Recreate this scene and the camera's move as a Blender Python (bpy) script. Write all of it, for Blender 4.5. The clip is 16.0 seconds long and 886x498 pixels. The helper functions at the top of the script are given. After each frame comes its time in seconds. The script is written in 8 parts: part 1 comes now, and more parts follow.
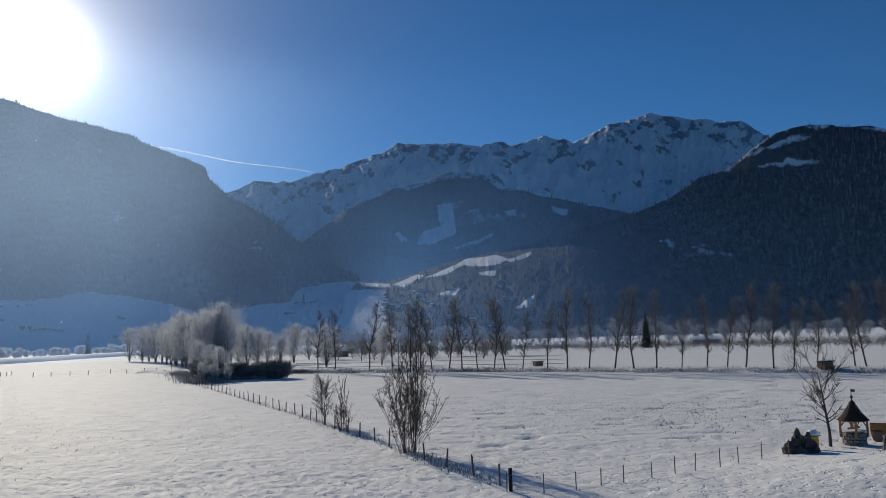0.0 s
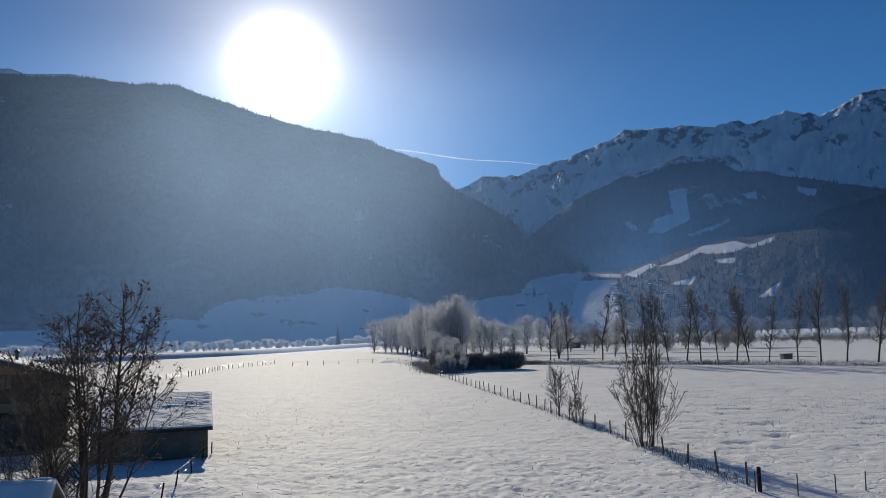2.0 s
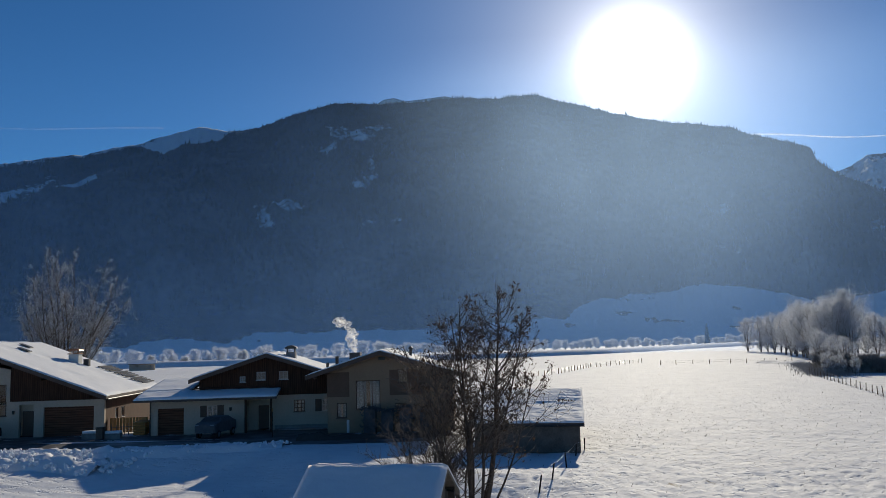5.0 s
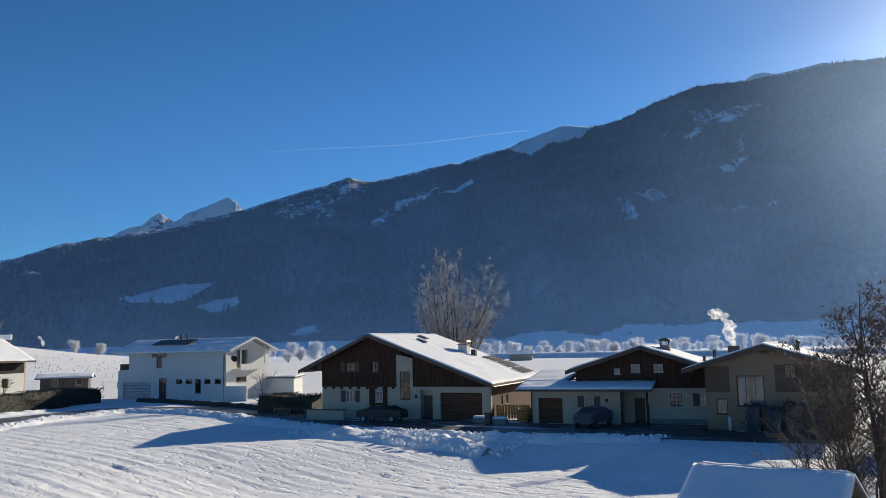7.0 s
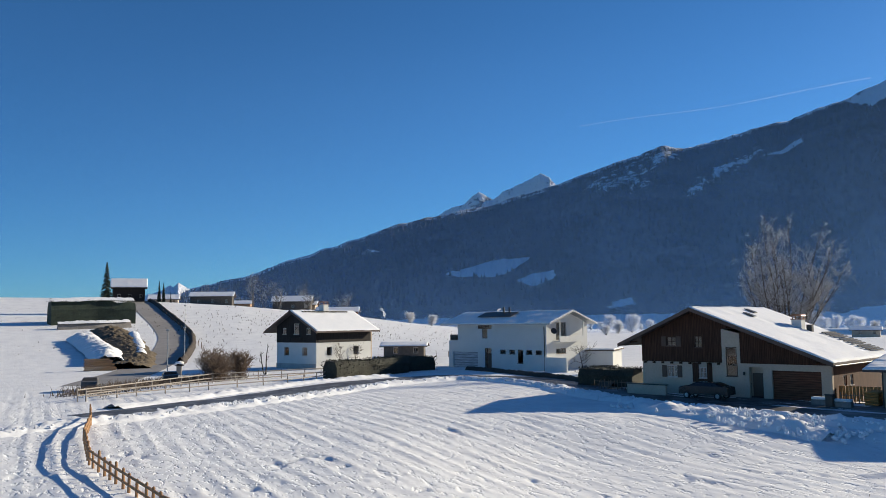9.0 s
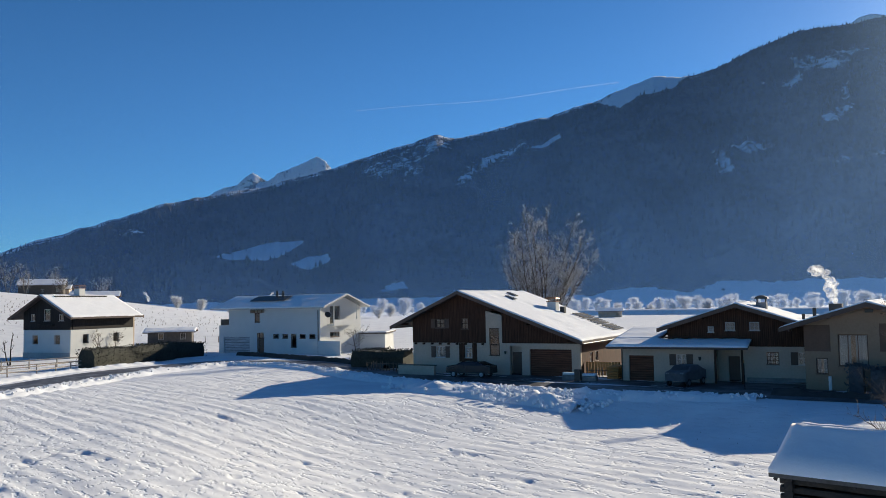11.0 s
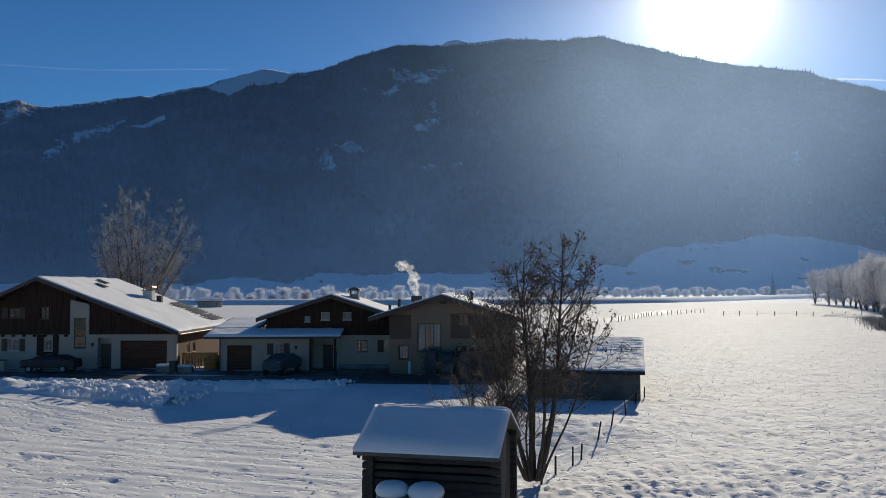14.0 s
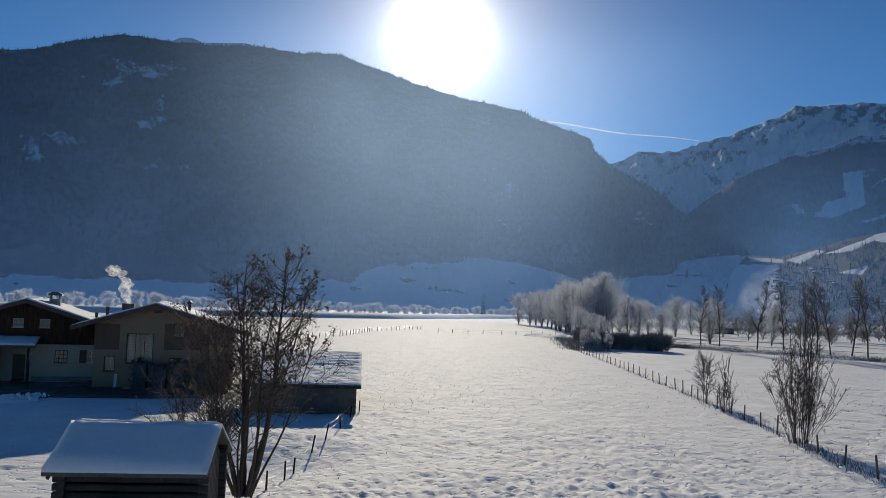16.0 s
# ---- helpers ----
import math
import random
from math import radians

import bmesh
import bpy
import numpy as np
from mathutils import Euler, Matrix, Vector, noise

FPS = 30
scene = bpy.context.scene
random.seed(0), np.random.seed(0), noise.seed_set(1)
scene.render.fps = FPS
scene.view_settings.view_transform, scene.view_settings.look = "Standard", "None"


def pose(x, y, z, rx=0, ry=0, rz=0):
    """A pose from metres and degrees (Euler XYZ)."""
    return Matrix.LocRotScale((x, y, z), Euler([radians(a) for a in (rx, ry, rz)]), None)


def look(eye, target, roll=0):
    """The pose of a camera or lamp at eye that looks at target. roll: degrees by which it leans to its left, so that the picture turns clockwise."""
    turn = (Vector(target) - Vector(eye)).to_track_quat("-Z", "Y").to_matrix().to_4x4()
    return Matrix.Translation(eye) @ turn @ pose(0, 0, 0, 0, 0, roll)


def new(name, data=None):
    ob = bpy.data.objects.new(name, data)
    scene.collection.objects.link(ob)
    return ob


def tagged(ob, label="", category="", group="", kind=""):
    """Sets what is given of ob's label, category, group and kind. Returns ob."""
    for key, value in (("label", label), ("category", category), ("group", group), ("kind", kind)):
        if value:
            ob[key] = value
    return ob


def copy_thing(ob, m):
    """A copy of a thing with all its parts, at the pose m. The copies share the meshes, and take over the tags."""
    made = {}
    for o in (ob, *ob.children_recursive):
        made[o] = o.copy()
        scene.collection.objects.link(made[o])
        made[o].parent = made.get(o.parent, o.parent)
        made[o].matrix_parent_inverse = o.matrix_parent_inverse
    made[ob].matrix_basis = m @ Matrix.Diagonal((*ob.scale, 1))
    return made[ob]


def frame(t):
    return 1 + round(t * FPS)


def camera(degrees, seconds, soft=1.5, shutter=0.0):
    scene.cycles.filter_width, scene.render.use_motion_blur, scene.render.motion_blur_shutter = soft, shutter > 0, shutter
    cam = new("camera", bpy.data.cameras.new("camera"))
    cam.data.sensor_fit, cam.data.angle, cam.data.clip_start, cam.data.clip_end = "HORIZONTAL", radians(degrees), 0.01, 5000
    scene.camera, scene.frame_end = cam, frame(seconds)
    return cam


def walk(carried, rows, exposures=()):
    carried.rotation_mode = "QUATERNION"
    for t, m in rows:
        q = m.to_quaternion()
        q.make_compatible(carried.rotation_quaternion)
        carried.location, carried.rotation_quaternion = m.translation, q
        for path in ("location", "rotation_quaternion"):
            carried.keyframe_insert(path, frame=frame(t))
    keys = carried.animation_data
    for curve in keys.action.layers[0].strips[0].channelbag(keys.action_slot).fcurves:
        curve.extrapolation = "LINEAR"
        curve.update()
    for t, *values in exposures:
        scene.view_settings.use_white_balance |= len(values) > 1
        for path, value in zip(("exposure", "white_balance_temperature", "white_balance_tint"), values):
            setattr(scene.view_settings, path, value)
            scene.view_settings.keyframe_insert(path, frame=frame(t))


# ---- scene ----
# ---- camera: it turns on a balcony 7 m over the meadow ----
EYE = 7.0
cam = camera(57.0, 16.0, 0.75)
walk(cam, [
    (0, pose(0.19, -0.06, EYE - 0.03, 96.11, 1.58, 0.34)),
    (0.5, pose(0.20, -0.05, EYE - 0.03, 96.25, 1.84, 3.87)),
    (1, pose(0.20, -0.04, EYE - 0.03, 96.37, 1.48, 7.83)),
    (1.5, pose(0.19, -0.01, EYE - 0.04, 96.28, 1.54, 13.02)),
    (2, pose(0.17, 0.02, EYE - 0.05, 95.98, 1.71, 16.42)),
    (2.5, pose(0.14, 0.08, EYE - 0.05, 95.90, 1.74, 20.41)),
    (3, pose(0.11, 0.14, EYE - 0.05, 96.08, 1.89, 25.94)),
    (3.2, pose(0.06, 0.17, EYE - 0.05, 96.18, 1.60, 27.97)),
    (5.3, pose(-0.00, 0.17, EYE - 0.04, 96.65, 1.57, 45.18)),
    (5.5, pose(-0.06, 0.16, EYE - 0.04, 96.67, 1.50, 47.88)),
    (6, pose(-0.12, 0.15, EYE - 0.03, 96.69, 1.41, 52.12)),
    (6.5, pose(-0.18, 0.14, EYE - 0.03, 96.80, 0.99, 58.49)),
    (7, pose(-0.24, 0.13, EYE - 0.01, 96.68, 1.22, 67.00)),
    (7.5, pose(-0.30, 0.10, EYE + 0.01, 96.53, 0.85, 73.44)),
    (8, pose(-0.35, 0.05, EYE + 0.04, 95.95, 0.71, 79.29)),
    (8.2, pose(-0.33, 0.01, EYE + 0.05, 95.78, 0.42, 81.57)),
    (9.2, pose(-0.42, 0.01, EYE + 0.06, 95.10, 0.80, 89.30)),
    (10.3, pose(-0.25, -0.01, EYE + 0.05, 94.12, 1.36, 83.51)),
    (10.5, pose(-0.14, -0.04, EYE + 0.05, 93.97, 1.27, 80.76)),
    (11, pose(-0.06, -0.09, EYE + 0.05, 93.76, 1.08, 73.12)),
    (11.5, pose(-0.02, -0.10, EYE + 0.05, 93.44, 0.69, 65.51)),
    (12, pose(-0.03, -0.07, EYE + 0.04, 93.40, -0.04, 59.00)),
    (12.5, pose(-0.04, -0.06, EYE + 0.03, 93.41, 0.10, 55.45)),
    (13, pose(-0.03, -0.08, EYE + 0.03, 93.21, 0.32, 53.16)),
    (13.5, pose(-0.01, -0.10, EYE + 0.02, 92.90, 0.46, 48.20)),
    (14, pose(0.01, -0.10, EYE + 0.02, 92.77, 0.20, 45.68)),
    (14.5, pose(0.04, -0.10, EYE + 0.03, 92.64, -0.25, 41.71)),
    (15, pose(0.10, -0.13, EYE + 0.05, 93.00, -0.90, 37.66)),
    (15.5, pose(0.17, -0.18, EYE + 0.06, 93.57, -1.59, 31.95)),
    (16, pose(0.24, -0.23, EYE + 0.05, 94.00, -1.91, 26.53)),
], exposures=[(0, -0.4, 6500, 10), (3.0, -0.38, 6550, 10), (5.5, -0.15, 6600, 10), (6.5, 0.17, 6700, 10), (7.5, 0.42, 6720, 10), (10.5, 0.40, 6720, 10), (11.3, 0.38, 6720, 10), (12.2, -0.02, 6680, 10), (13.0, -0.25, 6700, 10), (14.5, -0.22, 6650, 10), (16, -0.35, 6650, 10)])

# ---- light: a low winter sun over the ridge, clear sky ----
SUN_AZ, SUN_EL = 27.4, 18.6            # degrees left of +y, degrees up
SUN_DIR = Vector((-math.sin(radians(SUN_AZ)) * math.cos(radians(SUN_EL)),
                  math.cos(radians(SUN_AZ)) * math.cos(radians(SUN_EL)), math.sin(radians(SUN_EL))))
sun = new("sun", bpy.data.lights.new("sun", "SUN"))
sun.data.energy, sun.data.angle, sun.data.color = 5.0, radians(0.5), (1.0, 0.91, 0.73)
sun.matrix_world = look((0, 0, 0), -SUN_DIR)

world = bpy.data.worlds.new("winter_sky")
scene.world = world
world.use_nodes = True
wn, wl = world.node_tree.nodes, world.node_tree.links
wn.clear()
w_out = wn.new("ShaderNodeOutputWorld")
w_bg = wn.new("ShaderNodeBackground")
w_sky = wn.new("ShaderNodeTexSky")
w_sky.sky_type, w_sky.sun_disc = "NISHITA", False
w_sky.sun_elevation, w_sky.sun_rotation = radians(SUN_EL), radians(-SUN_AZ)
w_sky.altitude, w_sky.air_density, w_sky.dust_density, w_sky.ozone_density = 1800, 1.0, 0.0, 6.0
w_bg.inputs["Strength"].default_value = 0.08
# the haze round the sun: bright aureole that falls off with the angle from the sun
w_co = wn.new("ShaderNodeTexCoord")
w_dot = wn.new("ShaderNodeVectorMath")
w_dot.operation = "DOT_PRODUCT"
w_dot.inputs[1].default_value = SUN_DIR
wl.new(w_co.outputs["Generated"], w_dot.inputs[0])
glow = None
for power, gain in ((1300.0, 50.0), (330.0, 9.0), (90.0, 5.5), (20.0, 1.8)):
    w_max = wn.new("ShaderNodeMath")
    w_max.operation = "MAXIMUM"
    w_max.inputs[1].default_value = 0.0
    w_pow = wn.new("ShaderNodeMath")
    w_pow.operation = "POWER"
    w_pow.inputs[1].default_value = power
    w_mul = wn.new("ShaderNodeMath")
    w_mul.operation = "MULTIPLY"
    w_mul.inputs[1].default_value = gain
    wl.new(w_dot.outputs["Value"], w_max.inputs[0])
    wl.new(w_max.outputs[0], w_pow.inputs[0])
    wl.new(w_pow.outputs[0], w_mul.inputs[0])
    if glow is None:
        glow = w_mul.outputs[0]
    else:
        w_add = wn.new("ShaderNodeMath")
        w_add.operation = "ADD"
        wl.new(glow, w_add.inputs[0])
        wl.new(w_mul.outputs[0], w_add.inputs[1])
        glow = w_add.outputs[0]
w_tint = wn.new("ShaderNodeVectorMath")
w_tint.operation = "SCALE"
w_tint.inputs[0].default_value = (1.0, 0.96, 0.9)
wl.new(glow, w_tint.inputs["Scale"])
w_sum = wn.new("ShaderNodeVectorMath")
w_sum.operation = "ADD"
w_deep = wn.new("ShaderNodeVectorMath")
w_deep.operation = "MULTIPLY"
w_deep.inputs[1].default_value = (0.53, 0.915, 1.07)    # clear, dry mountain air
wl.new(w_sky.outputs["Color"], w_deep.inputs[0])
wl.new(w_deep.outputs["Vector"], w_sum.inputs[0])
wl.new(w_tint.outputs["Vector"], w_sum.inputs[1])
wl.new(w_sum.outputs["Vector"], w_bg.inputs["Color"])
wl.new(w_bg.outputs["Background"], w_out.inputs["Surface"])


# ---- materials ----
def rgba(c):
    return (*c, 1.0)


class Mat:
    """A node material with a principled shader and short ways to add nodes."""

    def __init__(self, name, rough=0.7, metal=0.0, spec=0.4):
        self.m = bpy.data.materials.new(name)
        self.m.use_nodes = True
        self.n, self.l = self.m.node_tree.nodes, self.m.node_tree.links
        self.b = self.n["Principled BSDF"]
        self.b.inputs["Roughness"].default_value = rough
        self.b.inputs["Metallic"].default_value = metal
        self.b.inputs["Specular IOR Level"].default_value = spec

    def coords(self, scale=(1, 1, 1), world_space=True):
        c = self.n.new("ShaderNodeNewGeometry" if world_space else "ShaderNodeTexCoord")
        mp = self.n.new("ShaderNodeMapping")
        mp.inputs["Scale"].default_value = scale
        self.l.new(c.outputs["Position" if world_space else "Object"], mp.inputs["Vector"])
        return mp.outputs["Vector"]

    def noise(self, scale, detail=4.0, rough=0.55, vec=None, stretch=(1, 1, 1), world_space=True):
        t = self.n.new("ShaderNodeTexNoise")
        t.inputs["Scale"].default_value, t.inputs["Detail"].default_value = scale, detail
        t.inputs["Roughness"].default_value = rough
        self.l.new(vec or self.coords(stretch, world_space), t.inputs["Vector"])
        return t.outputs["Fac"]

    def ramp(self, fac, *stops):
        r = self.n.new("ShaderNodeValToRGB")
        while len(r.color_ramp.elements) < len(stops):
            r.color_ramp.elements.new(0.5)
        for e, (p, c) in zip(r.color_ramp.elements, stops):
            e.position = p
            e.color = rgba(c) if len(c) == 3 else c
        self.l.new(fac, r.inputs["Fac"])
        return r.outputs["Color"]

    def mix(self, fac, a, b, blend="MIX"):
        x = self.n.new("ShaderNodeMix")
        x.data_type, x.blend_type = "RGBA", blend
        for key, v in ((0, fac), (6, a), (7, b)):
            if isinstance(v, (int, float)):
                x.inputs[key].default_value = v
            elif isinstance(v, tuple):
                x.inputs[key].default_value = rgba(v)
            else:
                self.l.new(v, x.inputs[key])
        return x.outputs[2]

    def math(self, op, a, b=0.0, clamp=False):
        x = self.n.new("ShaderNodeMath")
        x.operation, x.use_clamp = op, clamp
        for i, v in enumerate((a, b)):
            if isinstance(v, (int, float)):
                x.inputs[i].default_value = v
            else:
                self.l.new(v, x.inputs[i])
        return x.outputs[0]

    def attr(self, name):
        a = self.n.new("ShaderNodeAttribute")
        a.attribute_name = name
        return a.outputs["Fac"]

    def random(self):
        return self.n.new("ShaderNodeObjectInfo").outputs["Random"]

    def island(self):
        return self.n.new("ShaderNodeNewGeometry").outputs["Random Per Island"]

    def color(self, c):
        if isinstance(c, tuple):
            self.b.inputs["Base Color"].default_value = rgba(c)
        else:
            self.l.new(c, self.b.inputs["Base Color"])
        return self

    def bump(self, height, strength=0.3, distance=0.02):
        b = self.n.new("ShaderNodeBump")
        b.inputs["Strength"].default_value, b.inputs["Distance"].default_value = strength, distance
        self.l.new(height, b.inputs["Height"])
        old = self.b.inputs["Normal"].links
        if old:
            self.l.new(old[0].from_socket, b.inputs["Normal"])
        self.l.new(b.outputs["Normal"], self.b.inputs["Normal"])
        return self


def plain(name, c, rough=0.7, grain=18.0, amount=0.25, metal=0.0, bump=0.15, spec=0.4):
    """A material of one colour with blotches and grain."""
    k = Mat(name, rough, metal, spec)
    dark = tuple(v * (1 - amount) for v in c)
    light = tuple(min(1, v * (1 + amount)) for v in c)
    f = k.mix(0.5, k.ramp(k.noise(grain, world_space=False), (0.3, (0, 0, 0)), (0.7, (1, 1, 1))),
              k.ramp(k.noise(grain * 0.12, world_space=False), (0.35, (0, 0, 0)), (0.65, (1, 1, 1))))
    k.color(k.mix(f, dark, light))
    k.bump(k.noise(grain * 3, world_space=False), bump, 0.01)
    return k.m


k = Mat("snow_field", 0.8, spec=0.12)
far = k.noise(0.03, 3)
lines = k.n.new("ShaderNodeTexWave")
lines.inputs["Scale"].default_value, lines.inputs["Distortion"].default_value = 0.40, 2.6
lines.inputs["Detail"].default_value, lines.inputs["Detail Scale"].default_value = 3.0, 0.35
turn = k.n.new("ShaderNodeMapping")
turn.inputs["Rotation"].default_value = (0, 0, radians(65))
k.l.new(k.coords(), turn.inputs["Vector"])
k.l.new(turn.outputs["Vector"], lines.inputs["Vector"])
white = k.mix(k.ramp(k.noise(0.35, 5), (0.35, (0, 0, 0)), (0.7, (1, 1, 1))), (0.75, 0.75, 0.76), (0.86, 0.86, 0.855))
# dead grass shows through where the snow is thinnest
thin_snow = k.math("MULTIPLY", k.ramp(k.noise(0.9, 4, 0.6), (0.30, (1, 1, 1)), (0.36, (0, 0, 0))), k.ramp(k.noise(0.06, 3), (0.48, (0, 0, 0)), (0.6, (1, 1, 1))))
k.color(k.mix(k.math("MULTIPLY", thin_snow, k.math("SUBTRACT", 1.0, k.attr("tilled"))), white, (0.22, 0.19, 0.15)))
drift = k.n.new("ShaderNodeMapping")
drift.inputs["Scale"].default_value = (1.6, 0.8, 1)
k.l.new(turn.outputs["Vector"], drift.inputs["Vector"])
lumps = k.ramp(k.noise(2.1, 3, 0.5), (0.50, (0, 0, 0)), (0.72, (1, 1, 1)))
crust = k.ramp(k.noise(1.5, 3, 0.5, vec=drift.outputs["Vector"]), (0.40, (0, 0, 0)), (0.62, (1, 1, 1)))
k.bump(k.noise(0.4, 3, 0.5), 0.22, 0.4)
open_field = k.math("SUBTRACT", 1.0, k.attr("tilled"))
pits = k.ramp(k.noise(2.3, 3, 0.55), (0.34, (0, 0, 0)), (0.43, (1, 1, 1)))
k.bump(k.math("MULTIPLY", pits, open_field), 0.6, 0.09)
k.bump(k.math("MULTIPLY", lumps, open_field), 0.2, 0.05)
plough = k.math("MULTIPLY", lines.outputs["Fac"], k.ramp(k.noise(0.45, 4, 0.6), (0.36, (0.05, 0.05, 0.05)), (0.66, (1, 1, 1))))
k.bump(k.math("MULTIPLY", plough, k.attr("tilled")), 0.35, 0.045)
hollows = k.ramp(k.noise(1.6, 3, 0.6, vec=drift.outputs["Vector"]), (0.28, (0, 0, 0)), (0.46, (1, 1, 1)))
k.bump(k.math("MULTIPLY", hollows, k.attr("tilled")), 0.6, 0.10)
dimples = k.ramp(k.noise(2.6, 2, 0.5, vec=drift.outputs["Vector"]), (0.30, (0, 0, 0)), (0.47, (1, 1, 1)))
k.bump(k.math("MULTIPLY", dimples, k.math("ADD", k.math("MULTIPLY", open_field, 0.85), 0.15)), 0.3, 0.05)
k.bump(k.noise(14.0, 3, 0.6), 0.25, 0.02)
SNOW_FIELD = k.m

k = Mat("snow_cap", 0.75, spec=0.15)
k.color(k.mix(k.noise(2.5), (0.76, 0.77, 0.79), (0.87, 0.87, 0.87)))
k.bump(k.noise(5.0, 5), 0.35, 0.06)
SNOW = k.m


def mountain_material(name, forest_dark, forest_light, snow, relief=14.0, edge_scale=0.013):
    """Forest with snow where the mesh carries it (clearings, high ground)."""
    k = Mat(name, 0.9, spec=0.1)
    trees = k.ramp(k.noise(0.045, 4, 0.7), (0.35, forest_dark), (0.7, forest_light))
    big = k.ramp(k.noise(0.004, 5, 0.6), (0.35, (0.65, 0.65, 0.65)), (0.7, (1.25, 1.25, 1.25)))
    trees = k.mix(1.0, trees, big, "MULTIPLY")
    edge = k.math("ADD", k.attr("snow"), k.math("MULTIPLY", k.math("SUBTRACT", k.noise(edge_scale, 7, 0.72), 0.5), 1.9))
    k.color(k.mix(k.ramp(edge, (0.42, (0, 0, 0)), (0.62, (1, 1, 1))), trees, snow))
    k.bump(k.noise(0.05, 5, 0.7), 0.7, relief)
    return k.m


# forest paled to blue-grey: distance haze put into its colour
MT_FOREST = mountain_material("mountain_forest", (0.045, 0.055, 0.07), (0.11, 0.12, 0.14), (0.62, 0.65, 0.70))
# darker copy of the forest, shade put into the colour
MT_SHADED = mountain_material("shaded_forest", (0.014, 0.017, 0.021), (0.034, 0.038, 0.044), (0.76, 0.77, 0.79))
# rock tones lightened and blued to stand for distance haze
MT_HIGH = mountain_material("mountain_high", (0.16, 0.18, 0.22), (0.32, 0.34, 0.38), (0.74, 0.76, 0.80), 26.0, 0.024)


# ---- noise for shapes ----
def hash_grid(ix, iy, seed):
    h = (ix.astype(np.int64) * 374761393 + iy.astype(np.int64) * 668265263 + seed * 144665) & 0x7FFFFFFF
    h = ((h ^ (h >> 13)) * 1274126177) & 0x7FFFFFFF
    return ((h ^ (h >> 16)) & 0xFFFF) / 65535.0


def vnoise(x, y, seed=0):
    ix, iy = np.floor(x), np.floor(y)
    fx, fy = x - ix, y - iy
    fx, fy = fx * fx * (3 - 2 * fx), fy * fy * (3 - 2 * fy)
    a, b = hash_grid(ix, iy, seed), hash_grid(ix + 1, iy, seed)
    c, d = hash_grid(ix, iy + 1, seed), hash_grid(ix + 1, iy + 1, seed)
    return (a * (1 - fx) + b * fx) * (1 - fy) + (c * (1 - fx) + d * fx) * fy


def fbm(x, y, octaves=4, seed=0, gain=0.5):
    x, y = np.asarray(x, float), np.asarray(y, float)
    total, amp, s = 0.0, 1.0, 0.0
    for o in range(octaves):
        total = total + amp * (vnoise(x * 2 ** o, y * 2 ** o, seed + o * 17) - 0.5)
        s += amp
        amp *= gain
    return total / s * 2


def smooth(a, b, x):
    t = np.clip((x - a) / (b - a), 0, 1)
    return t * t * (3 - 2 * t)


def grid_mesh(name, X, Y, Z, mat, attrs=None):
    nv, nu = X.shape
    verts = np.stack([X, Y, Z], -1).reshape(-1, 3)
    i = np.arange(nv * nu).reshape(nv, nu)
    quads = np.stack([i[:-1, :-1], i[:-1, 1:], i[1:, 1:], i[1:, :-1]], -1).reshape(-1, 4)
    me = bpy.data.meshes.new(name)
    me.vertices.add(len(verts))
    me.vertices.foreach_set("co", verts.ravel())
    me.loops.add(quads.size)
    me.loops.foreach_set("vertex_index", quads.ravel())
    me.polygons.add(len(quads))
    me.polygons.foreach_set("loop_start", np.arange(0, quads.size, 4))
    me.polygons.foreach_set("use_smooth", np.ones(len(quads), bool))
    me.update(calc_edges=True)
    for key, values in (attrs or {}).items():
        a = me.attributes.new(key, "FLOAT", "POINT")
        a.data.foreach_set("value", np.ascontiguousarray(values, dtype=np.float32).ravel())
    me.materials.append(mat)
    ob = new(name, me)
    return ob


# ---- ground: one sheet from the balcony to the foot of the mountains ----
HILL_AZ, HILL_Z = (70, 80, 88, 95, 103, 112, 125, 150), (0, 1.2, 4.5, 10.0, 14.5, 17.5, 18.0, 0)


def ground_z(x, y):
    """Height of the ground: flat valley floor, a pasture hill to the west, a small mound with the well."""
    x, y = np.asarray(x, float), np.asarray(y, float)
    r = np.hypot(x, y)
    az = np.degrees(np.arctan2(-x, y))
    crest = np.interp(az, HILL_AZ, HILL_Z)
    z = crest * smooth(150, 330, r) * (1 - 0.6 * smooth(420, 900, r))
    z = z + 0.9 * np.exp(-(((x - 21) / 7.0) ** 2 + ((y - 36) / 7.0) ** 2))
    q = (x + 45) * 0.69 - (y - 43) * 0.72          # metres from the road towards the meadow
    z = z - 1.15 * smooth(2.5, 8, q) * smooth(-62, -46, x) * (1 - smooth(-26, -17, x)) * (1 - smooth(28, 36, y)) * smooth(-4, 10, y)
    return z


radii = [0.0, 1.0, 2.0, 3.0, 4.0]
while radii[-1] < 4600:
    radii.append(radii[-1] * (1.0068 if radii[-1] < 120 else 1.02 if radii[-1] < 400 else 1.05))
sweep = np.concatenate([np.arange(-34, 122, 0.22), np.arange(122, 326.1, 4.0)])
sweep[-1] = 326.0
RR, AA = np.meshgrid(np.array(radii), np.radians(sweep), indexing="ij")
GX, GY = 0.3 - RR * np.sin(AA), RR * np.cos(AA) - 0.4
GZ = ground_z(GX, GY)
clods = np.maximum(fbm(GX * 0.9, GY * 0.9, 3, 5) - 0.12, 0) * 0.17 + np.maximum(fbm(GX * 2.2, GY * 2.2, 2, 15) - 0.3, 0) * 0.10 + fbm(GX * 0.15, GY * 0.15, 3, 9) * 0.10
along, across = -GX * 0.906 - GY * 0.423, GX * 0.423 - GY * 0.906      # old plough lines of the west field
swing = across * 4.6 + 3.0 * fbm(along * 0.05, across * 0.08, 3, 3)
